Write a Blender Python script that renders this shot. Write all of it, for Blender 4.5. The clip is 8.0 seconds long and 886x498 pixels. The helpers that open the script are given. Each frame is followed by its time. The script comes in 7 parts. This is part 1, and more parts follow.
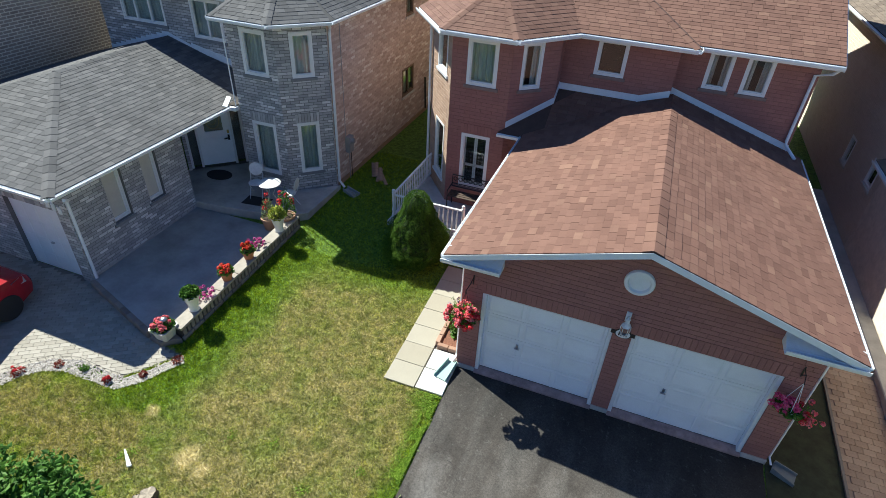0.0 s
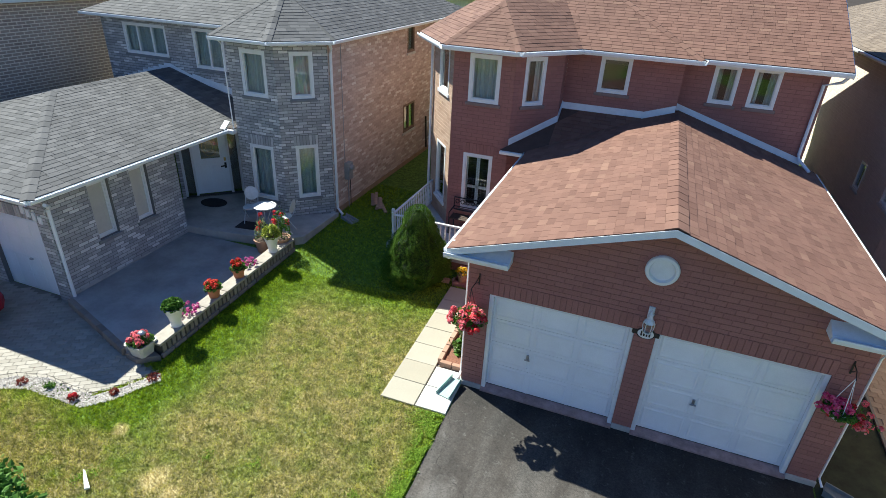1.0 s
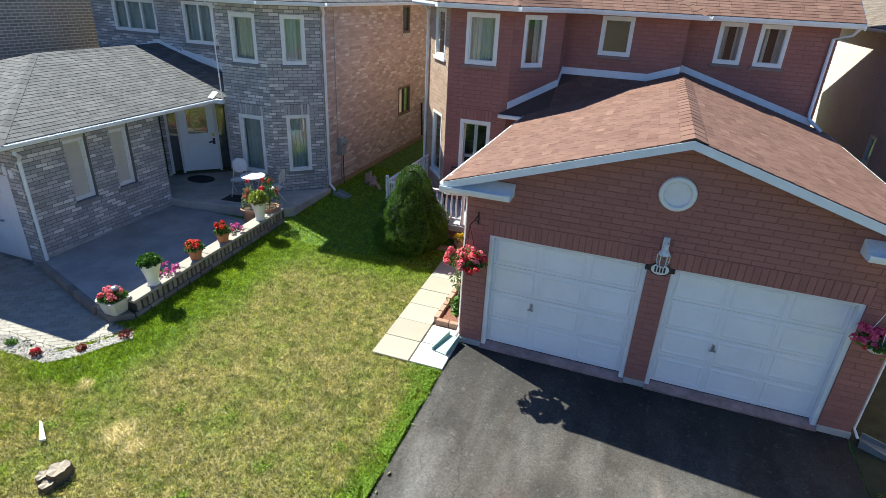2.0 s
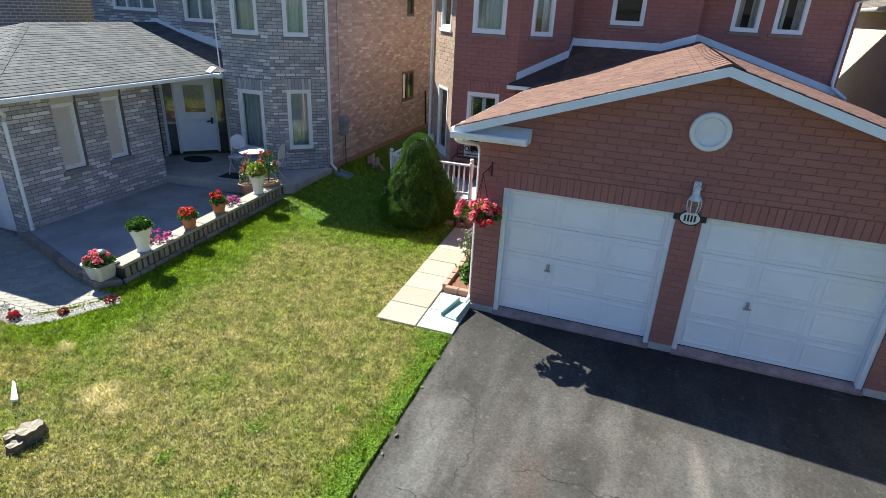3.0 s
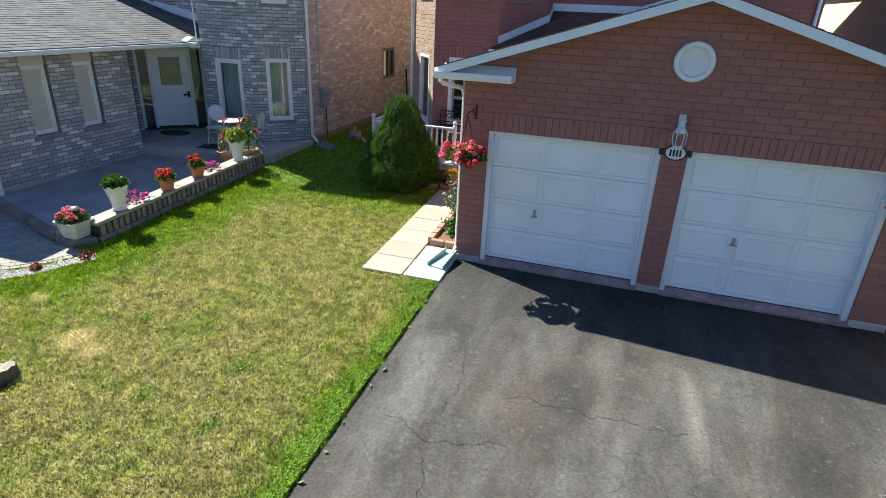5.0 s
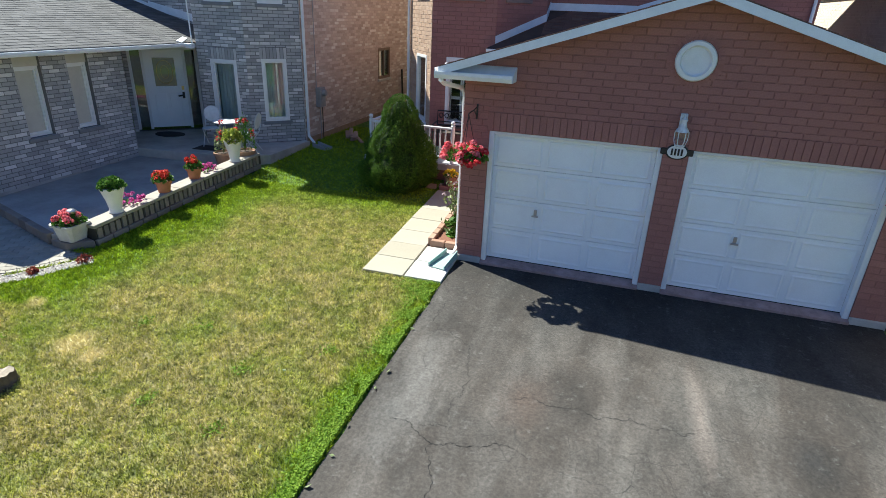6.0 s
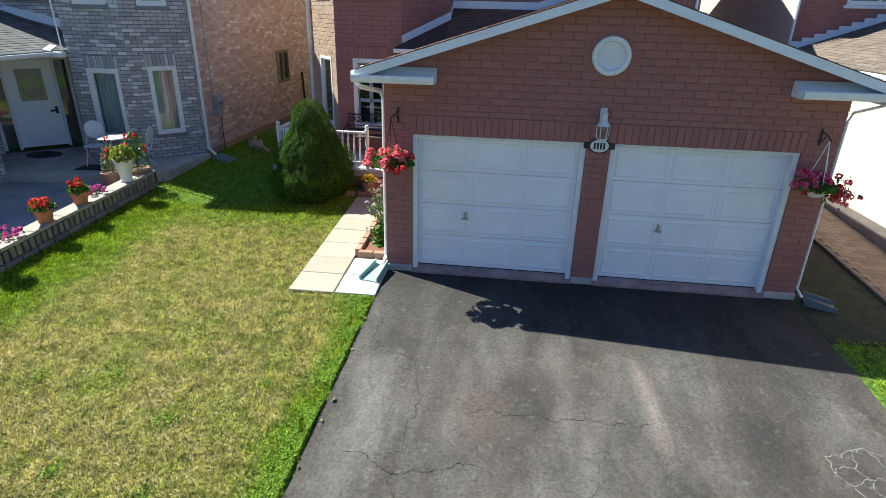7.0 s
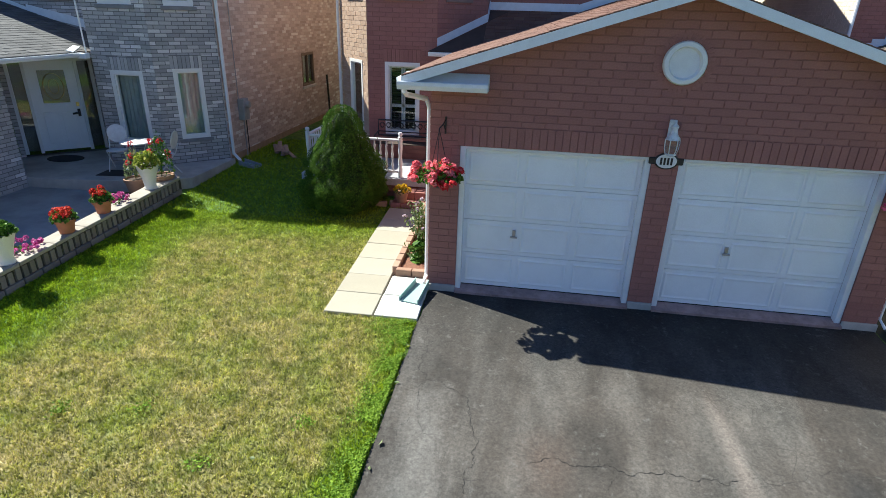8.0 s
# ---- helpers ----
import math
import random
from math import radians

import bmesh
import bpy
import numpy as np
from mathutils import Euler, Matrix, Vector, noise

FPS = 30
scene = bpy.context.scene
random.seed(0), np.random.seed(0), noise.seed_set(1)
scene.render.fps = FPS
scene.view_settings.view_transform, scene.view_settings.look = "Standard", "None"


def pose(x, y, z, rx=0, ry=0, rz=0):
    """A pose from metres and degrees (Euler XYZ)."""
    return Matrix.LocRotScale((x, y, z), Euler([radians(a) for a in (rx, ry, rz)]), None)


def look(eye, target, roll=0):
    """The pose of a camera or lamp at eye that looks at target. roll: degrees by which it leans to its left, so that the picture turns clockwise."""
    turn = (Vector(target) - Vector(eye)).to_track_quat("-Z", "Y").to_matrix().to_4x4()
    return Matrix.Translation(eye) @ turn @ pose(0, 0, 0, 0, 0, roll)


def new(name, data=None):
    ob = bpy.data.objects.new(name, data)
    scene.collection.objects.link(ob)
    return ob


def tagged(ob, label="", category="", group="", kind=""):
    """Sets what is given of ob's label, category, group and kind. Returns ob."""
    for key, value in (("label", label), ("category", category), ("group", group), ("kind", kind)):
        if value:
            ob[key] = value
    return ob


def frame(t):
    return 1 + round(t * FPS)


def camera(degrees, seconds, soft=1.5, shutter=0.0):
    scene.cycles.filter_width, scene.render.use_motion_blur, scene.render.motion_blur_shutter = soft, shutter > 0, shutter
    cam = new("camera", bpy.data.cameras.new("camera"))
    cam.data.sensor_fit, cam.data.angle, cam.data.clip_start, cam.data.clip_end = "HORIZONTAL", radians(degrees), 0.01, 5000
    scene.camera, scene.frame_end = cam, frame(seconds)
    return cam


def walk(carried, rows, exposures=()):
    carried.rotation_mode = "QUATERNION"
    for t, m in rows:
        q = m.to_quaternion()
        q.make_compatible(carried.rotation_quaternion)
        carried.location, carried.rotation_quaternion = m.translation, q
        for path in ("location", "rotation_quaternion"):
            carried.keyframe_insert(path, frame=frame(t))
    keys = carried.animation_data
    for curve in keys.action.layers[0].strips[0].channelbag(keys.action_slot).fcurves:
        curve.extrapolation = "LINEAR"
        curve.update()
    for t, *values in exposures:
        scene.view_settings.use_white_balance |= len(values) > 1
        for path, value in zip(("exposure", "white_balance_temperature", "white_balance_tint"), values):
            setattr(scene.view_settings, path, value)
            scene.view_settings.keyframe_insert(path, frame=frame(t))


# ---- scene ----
cam = camera(77.3, 8.0, soft=0.62)
PATH = [
    (0, (2.276, -7.893, 8.914), (1.745, -6.355, 7.751), 3.3),
    (0.5, (2.272, -7.858, 8.158), (1.71, -6.252, 7.108), 3.0),
    (1, (2.317, -7.972, 7.344), (1.728, -6.306, 6.407), 2.9),
    (1.5, (2.366, -8.019, 6.524), (1.763, -6.313, 5.672), 2.9),
    (2, (2.404, -7.967, 5.728), (1.806, -6.258, 4.879), 2.8),
    (2.2, (2.394, -7.944, 5.485), (1.807, -6.232, 4.635), 2.8),
    (3.3, (2.19, -7.81, 4.28), (1.567, -6.079, 3.496), 2.8),
    (3.5, (2.18, -7.83, 4.084), (1.55, -6.102, 3.298), 2.8),
    (4, (2.254, -7.933, 3.879), (1.661, -6.193, 3.092), 2.6),
    (4.5, (2.31, -8.021, 3.808), (1.743, -6.271, 3.023), 2.5),
    (4.7, (2.31, -8.035, 3.79), (1.759, -6.281, 3.003), 2.55),
    (5.8, (2.22, -8.06, 3.765), (1.668, -6.307, 2.977), 2.5),
    (6, (2.185, -8.049, 3.768), (1.655, -6.289, 2.981), 2.4),
    (6.2, (2.13, -8.03, 3.767), (1.69, -6.244, 2.982), 2.1),
    (6.5, (2.029, -7.971, 3.768), (1.718, -6.157, 2.987), 1.7),
    (7, (1.8, -7.789, 3.77), (1.584, -5.961, 2.988), 1.4),
    (7.5, (1.545, -7.535, 3.754), (1.309, -5.708, 2.977), 1.6),
    (8, (1.234, -7.202, 3.759), (0.975, -5.378, 2.981), 1.7),
]
walk(cam, [(t, look(eye, target, roll)) for t, eye, target, roll in PATH],
     exposures=[(0.0, 1.14, 5450, 8), (1.0, 1.34, 5450, 8), (3.5, 1.42, 5450, 8), (8.0, 1.38, 5450, 8)])


# ---- sky, sun, exposure ----
SUN = Vector((0.838, -0.357, -1.0))
world = bpy.data.worlds.new("sky")
scene.world = world
world.use_nodes = True
wn = world.node_tree.nodes
sky = wn.new("ShaderNodeTexSky")
sky.sky_type = "NISHITA"
sky.sun_disc = False
sky.ozone_density, sky.dust_density = 7.0, 0.25
sky.sun_elevation = math.asin(1 / SUN.length)
sky.sun_rotation = math.atan2(-SUN.x, -SUN.y)
world.node_tree.links.new(sky.outputs[0], wn["Background"].inputs[0])
wn["Background"].inputs[1].default_value = 0.053
sun = new("sun", bpy.data.lights.new("sun", "SUN"))
sun.data.energy, sun.data.angle, sun.data.color = 5.0, radians(0.53), (1.0, 0.895, 0.67)
sun.matrix_world = look((0, 0, 30), Vector((0, 0, 30)) + SUN)


# ---- materials ----
def nodes_of(name):
    m = bpy.data.materials.new(name)
    m.use_nodes = True
    return m, m.node_tree.nodes, m.node_tree.links, m.node_tree.nodes["Principled BSDF"]


def ramp(n, l, fac, stops):
    r = n.new("ShaderNodeValToRGB")
    while len(r.color_ramp.elements) < len(stops):
        r.color_ramp.elements.new(0.5)
    for e, (p, c) in zip(r.color_ramp.elements, stops):
        e.position, e.color = p, (*c, 1) if len(c) == 3 else (c[0], c[0], c[0], 1)
    l.new(fac, r.inputs[0])
    return r.outputs[0]


def noise_tex(n, l, scale, detail=4, rough=0.6, stretch=None, dist=0.0):
    co = n.new("ShaderNodeTexCoord")
    t = n.new("ShaderNodeTexNoise")
    t.inputs["Scale"].default_value, t.inputs["Detail"].default_value = scale, detail
    t.inputs["Roughness"].default_value, t.inputs["Distortion"].default_value = rough, dist
    out = co.outputs["Object"]
    if stretch:
        mp = n.new("ShaderNodeMapping")
        mp.inputs["Scale"].default_value = stretch
        l.new(out, mp.inputs[0])
        out = mp.outputs[0]
    l.new(out, t.inputs["Vector"])
    return t.outputs[0]


def mix(n, l, fac, a, b, mode="MIX"):
    x = n.new("ShaderNodeMix")
    x.data_type, x.blend_type = "RGBA", mode
    for sock, v in ((x.inputs[0], fac), (x.inputs[6], a), (x.inputs[7], b)):
        if isinstance(v, (int, float)):
            sock.default_value = v
        elif isinstance(v, tuple):
            sock.default_value = (*v, 1)
        else:
            l.new(v, sock)
    return x.outputs[2]


def bump(n, l, b, height, strength, distance=0.01):
    k = n.new("ShaderNodeBump")
    k.inputs["Strength"].default_value, k.inputs["Distance"].default_value = strength, distance
    l.new(height, k.inputs["Height"])
    l.new(k.outputs[0], b.inputs["Normal"])


def plain(name, col, rough=0.6, metal=0.0, var=0.12, scale=6.0, grain=90.0, relief=0.15):
    """Painted, cast or moulded stuff: a base colour with stains and fine grain."""
    m, n, l, b = nodes_of(name)
    dark = tuple(c * (1 - var * 1.6) for c in col)
    lite = tuple(min(1, c * (1 + var)) for c in col)
    c1 = ramp(n, l, noise_tex(n, l, scale, 6, 0.65), [(0.3, dark), (0.65, lite)])
    g = noise_tex(n, l, grain, 3)
    c2 = mix(n, l, 0.25, c1, ramp(n, l, g, [(0.3, tuple(c * 0.75 for c in col)), (0.7, lite)]))
    l.new(c2, b.inputs["Base Color"])
    b.inputs["Roughness"].default_value, b.inputs["Metallic"].default_value = rough, metal
    if relief:
        bump(n, l, b, g, relief, 0.004)
    return m


def pieces(name, stops, rough=0.85, single=False, stain=0.25, scale=1.2, grain=60, relief=0.4):
    """Bricks, shingles, stones: a colour of its own for each piece."""
    m, n, l, b = nodes_of(name)
    if single:
        r = n.new("ShaderNodeObjectInfo").outputs["Random"]
    else:
        r = n.new("ShaderNodeNewGeometry").outputs["Random Per Island"]
    c = ramp(n, l, r, stops)
    big = noise_tex(n, l, scale, 5, 0.65)
    c = mix(n, l, stain, c, ramp(n, l, big, [(0.3, (0.35, 0.35, 0.36)), (0.62, (1, 1, 1))]), "MULTIPLY")
    g = noise_tex(n, l, grain, 4, 0.7)
    c = mix(n, l, 0.55, c, ramp(n, l, g, [(0.25, (0.55, 0.55, 0.55)), (0.7, (1.0, 1.0, 1.0))]), "MULTIPLY")
    l.new(c, b.inputs["Base Color"])
    b.inputs["Roughness"].default_value = rough
    b.inputs["Specular IOR Level"].default_value = 0.25
    bump(n, l, b, g, relief, 0.004)
    return m


def both(name, stops, **kw):
    return pieces(name, stops, **kw), pieces(name + "_single", stops, single=True, **kw)


RED = [(0.0, (0.345, 0.162, 0.136)), (0.35, (0.37, 0.174, 0.146)), (0.7, (0.395, 0.187, 0.157)), (1.0, (0.355, 0.167, 0.14))]
red_brick, red_brick_single = both("red_brick", RED, stain=0.2)
red_mortar = plain("red_mortar", (0.27, 0.125, 0.105), 0.9, grain=120)
buff_brick = pieces("buff_brick", [(0.0, (0.46, 0.31, 0.22)), (0.5, (0.58, 0.42, 0.31)), (1.0, (0.52, 0.36, 0.26))])
buff_mortar = plain("buff_mortar", (0.50, 0.38, 0.29), 0.9, grain=120)
GREY = [(0.0, (0.36, 0.354, 0.355)), (0.5, (0.47, 0.46, 0.456)), (0.72, (0.58, 0.565, 0.55)), (0.8, (0.80, 0.78, 0.76)), (0.92, (0.43, 0.42, 0.42)), (1.0, (0.85, 0.83, 0.81))]
grey_brick = pieces("grey_brick", GREY, stain=0.2)
grey_mortar = plain("grey_mortar", (0.15, 0.148, 0.15), 0.9, grain=120)
PINK = [(0.0, (0.50, 0.385, 0.335)), (0.45, (0.66, 0.52, 0.45)), (0.70, (0.72, 0.59, 0.52)), (0.8, (0.86, 0.79, 0.73)), (0.86, (0.50, 0.38, 0.32)), (0.93, (0.72, 0.60, 0.52)), (1.0, (0.88, 0.82, 0.77))]
pink_brick = pieces("pink_brick", PINK, stain=0.2)
pink_mortar = plain("pink_mortar", (0.50, 0.40, 0.345), 0.9, grain=120)
TAN = [(0.0, (0.42, 0.305, 0.25)), (0.5, (0.52, 0.385, 0.315)), (1.0, (0.46, 0.34, 0.28))]
tan_brick = pieces("tan_brick", TAN, stain=0.3)
tan_mortar = plain("tan_mortar", (0.80, 0.67, 0.52), 0.9)
CREAM = [(0.0, (0.68, 0.58, 0.47)), (0.5, (0.73, 0.63, 0.52)), (1.0, (0.70, 0.60, 0.49))]
cream_brick = pieces("cream_brick", CREAM, stain=0.12)
cream_mortar = plain("cream_mortar", (0.70, 0.61, 0.51), 0.9)
RSH = [(0.0, (0.16, 0.085, 0.063)), (0.2, (0.185, 0.10, 0.074)), (0.7, (0.218, 0.121, 0.09)), (0.88, (0.178, 0.096, 0.072)), (1.0, (0.25, 0.146, 0.105))]
red_shingle, red_shingle_single = both("red_shingle", RSH, grain=140, relief=0.6, stain=0.3)
GSH = [(0.0, (0.088, 0.089, 0.095)), (0.4, (0.108, 0.109, 0.115)), (0.8, (0.128, 0.128, 0.134)), (1.0, (0.155, 0.154, 0.158))]
grey_shingle = pieces("grey_shingle", GSH, grain=140, relief=0.6, stain=0.35)
TSH = [(0.0, (0.155, 0.122, 0.095)), (0.6, (0.195, 0.157, 0.122)), (1.0, (0.225, 0.18, 0.14))]
tan_shingle = pieces("tan_shingle", TSH, grain=140, relief=0.5)
shingle_felt = plain("roof_felt", (0.05, 0.04, 0.035), 0.95)
white_metal = plain("white_aluminium", (0.80, 0.825, 0.85), 0.45, var=0.06, relief=0.03)
white_paint = plain("white_paint", (0.76, 0.77, 0.78), 0.5, var=0.07, scale=3, relief=0.06)
door_paint = plain("garage_door_paint", (0.86, 0.885, 0.91), 0.45, var=0.05, scale=1.3, relief=0.05)
white_vinyl = plain("white_vinyl", (0.80, 0.80, 0.79), 0.4, var=0.04, relief=0.02)
sill_stone = plain("sill_stone", (0.24, 0.17, 0.15), 0.85)
grey_sill = plain("grey_sill_stone", (0.22, 0.22, 0.225), 0.85)
concrete = plain("concrete", (0.40, 0.385, 0.36), 0.9, var=0.2, scale=2.0, relief=0.4)
patio_stone = plain("patio_concrete", (0.29, 0.29, 0.29), 0.9, var=0.22, scale=1.6, relief=0.4)
cap_stone = plain("wall_cap_concrete", (0.33, 0.30, 0.255), 0.9, var=0.2, scale=4, relief=0.3)
SLAB = [(0.0, (0.36, 0.33, 0.255)), (0.5, (0.39, 0.36, 0.285)), (1.0, (0.425, 0.40, 0.325))]
new_slab = plain("fresh_concrete_slab", (0.55, 0.54, 0.50), 0.85, var=0.06, scale=5, relief=0.2)
slab_stone = pieces("walkway_slab", SLAB, single=True, stain=0.12, grain=120, relief=0.25)
PAV = [(0.0, (0.33, 0.305, 0.26)), (0.5, (0.375, 0.35, 0.30)), (1.0, (0.42, 0.39, 0.34))]
grey_paver, grey_paver_single = both("grey_paver", PAV, stain=0.2)
BPAV = [(0.0, (0.34, 0.245, 0.175)), (0.5, (0.41, 0.30, 0.215)), (1.0, (0.46, 0.345, 0.25))]
brown_paver, brown_paver_single = both("brown_paver", BPAV, stain=0.25)
paver_joint = plain("paver_joint", (0.19, 0.17, 0.145), 0.95)
wall_block = pieces("wall_block", [(0.0, (0.20, 0.175, 0.155)), (0.5, (0.27, 0.235, 0.205)), (1.0, (0.33, 0.29, 0.25))], single=True)
black_iron = plain("black_iron", (0.018, 0.017, 0.017), 0.45, relief=0.1)
chrome = plain("dull_chrome", (0.45, 0.45, 0.46), 0.3, 0.9, relief=0.02)
terracotta = plain("terracotta", (0.42, 0.165, 0.085), 0.8, var=0.15)
white_pot_mat = plain("white_resin", (0.74, 0.73, 0.70), 0.45, var=0.06, relief=0.04)
stone_pot_mat = plain("pale_stone", (0.55, 0.53, 0.49), 0.8, var=0.15)
clay_pot_mat = plain("brown_clay", (0.34, 0.20, 0.125), 0.8)
soil = plain("potting_soil", (0.05, 0.032, 0.022), 0.95, grain=60, relief=0.8)
mulch = plain("red_mulch", (0.19, 0.085, 0.05), 0.95, var=0.4, scale=30, relief=0.9)
dark_louvre = plain("dark_louvre", (0.05, 0.045, 0.04), 0.6)
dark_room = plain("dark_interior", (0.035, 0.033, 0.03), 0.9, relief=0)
curtain_mat = plain("sheer_curtain", (0.62, 0.60, 0.55), 0.9, var=0.08, relief=0.05)
green_curtain = plain("sage_curtain", (0.46, 0.50, 0.48), 0.9, var=0.1, relief=0.05)
blind_mat = plain("cream_blind", (0.56, 0.53, 0.455), 0.85, var=0.05, relief=0.03)
wood_dark = plain("dark_wood", (0.06, 0.038, 0.026), 0.6)
wood_pale = plain("weathered_timber", (0.36, 0.25, 0.18), 0.85, var=0.3, scale=8)
bark = plain("stump_bark", (0.11, 0.085, 0.06), 0.95, var=0.35, scale=12, relief=0.9)
stump_wood = plain("cut_stump_wood", (0.30, 0.255, 0.20), 0.9, var=0.25, scale=14, relief=0.6)
splash_green = plain("pale_green_plastic", (0.30, 0.44, 0.40), 0.55, var=0.06)
splash_grey = plain("grey_plastic", (0.16, 0.18, 0.185), 0.6, var=0.1)
car_red = plain("red_car_paint", (0.33, 0.012, 0.02), 0.25, relief=0)
rubber = plain("tyre_rubber", (0.02, 0.02, 0.02), 0.85)
meter_grey = plain("meter_grey", (0.30, 0.31, 0.32), 0.5)
mat_cloth = plain("doormat_fibre", (0.03, 0.028, 0.028), 0.95)
asph_far = plain("street_asphalt", (0.06, 0.06, 0.062), 0.9, var=0.2, relief=0.4)


def leaf_mat(name, stops, rough=0.5, trans=0.25):
    m, n, l, b = nodes_of(name)
    r = n.new("ShaderNodeNewGeometry").outputs["Random Per Island"]
    c = ramp(n, l, r, stops)
    c = mix(n, l, 0.45, c, ramp(n, l, noise_tex(n, l, 4.0, 3), [(0.3, (0.45, 0.5, 0.4)), (0.7, (1.0, 1.0, 1.0))]), "MULTIPLY")
    l.new(c, b.inputs["Base Color"])
    b.inputs["Roughness"].default_value = rough
    b.inputs["Specular IOR Level"].default_value = 0.12
    t = n.new("ShaderNodeBsdfTranslucent")
    l.new(c, t.inputs[0])
    s = n.new("ShaderNodeMixShader")
    s.inputs[0].default_value = trans
    l.new(b.outputs[0], s.inputs[1])
    l.new(t.outputs[0], s.inputs[2])
    l.new(s.outputs[0], n["Material Output"].inputs[0])
    return m


leaf_green = leaf_mat("leaf_green", [(0.0, (0.055, 0.13, 0.018)), (0.6, (0.10, 0.205, 0.03)), (1.0, (0.18, 0.30, 0.06))])
lime_leaf = leaf_mat("lime_leaf", [(0.0, (0.16, 0.22, 0.03)), (0.5, (0.32, 0.38, 0.05)), (1.0, (0.55, 0.55, 0.10))])
leaf_bright = leaf_mat("tree_leaf", [(0.0, (0.045, 0.115, 0.018)), (0.6, (0.085, 0.19, 0.028)), (1.0, (0.17, 0.30, 0.06))])
yew_green = leaf_mat("yew_green", [(0.0, (0.032, 0.075, 0.008)), (0.6, (0.08, 0.165, 0.016)), (1.0, (0.19, 0.30, 0.034))], 0.6, 0.15)
clover_green = leaf_mat("clover_leaf", [(0.0, (0.09, 0.17, 0.012)), (0.5, (0.18, 0.30, 0.02)), (1.0, (0.32, 0.45, 0.05))], 0.55, 0.25)
pale_leaf = leaf_mat("pale_leaf", [(0.0, (0.16, 0.22, 0.09)), (1.0, (0.34, 0.38, 0.20))])
petal_red = leaf_mat("petal_red", [(0.0, (0.55, 0.02, 0.03)), (0.6, (0.74, 0.05, 0.06)), (1.0, (0.85, 0.16, 0.16))], 0.6, 0.3)
petal_coral = leaf_mat("petal_coral", [(0.0, (0.78, 0.09, 0.12)), (0.5, (0.90, 0.22, 0.26)), (1.0, (0.90, 0.38, 0.40))], 0.6, 0.3)
petal_pink = leaf_mat("petal_pink", [(0.0, (0.72, 0.05, 0.17)), (0.6, (0.86, 0.13, 0.28)), (1.0, (0.92, 0.36, 0.48))], 0.6, 0.3)
petal_yellow = leaf_mat("petal_yellow", [(0.0, (0.70, 0.42, 0.01)), (1.0, (0.85, 0.62, 0.03))], 0.6, 0.3)
petal_magenta = leaf_mat("petal_magenta", [(0.0, (0.50, 0.05, 0.26)), (0.6, (0.68, 0.14, 0.42)), (1.0, (0.82, 0.36, 0.60))], 0.6, 0.3)
petal_orange = leaf_mat("petal_orange", [(0.0, (0.66, 0.03, 0.025)), (0.7, (0.80, 0.09, 0.05)), (1.0, (0.88, 0.24, 0.14))], 0.6, 0.3)
dry_leaf = leaf_mat("russet_leaf", [(0.0, (0.16, 0.03, 0.025)), (1.0, (0.34, 0.09, 0.06))])
pebble_mat = pieces("white_pebble", [(0.0, (0.30, 0.27, 0.24)), (0.6, (0.52, 0.48, 0.43)), (1.0, (0.68, 0.65, 0.60))], stain=0.1, relief=0.1)


def glass_mat(name, tint=(0.9, 0.95, 0.93)):
    m, n, l, b = nodes_of(name)
    b.inputs["Base Color"].default_value = (*tint, 1)
    b.inputs["Roughness"].default_value = 0.015
    b.inputs["IOR"].default_value = 1.5
    b.inputs["Transmission Weight"].default_value = 1.0
    return m


glass = glass_mat("window_glass")


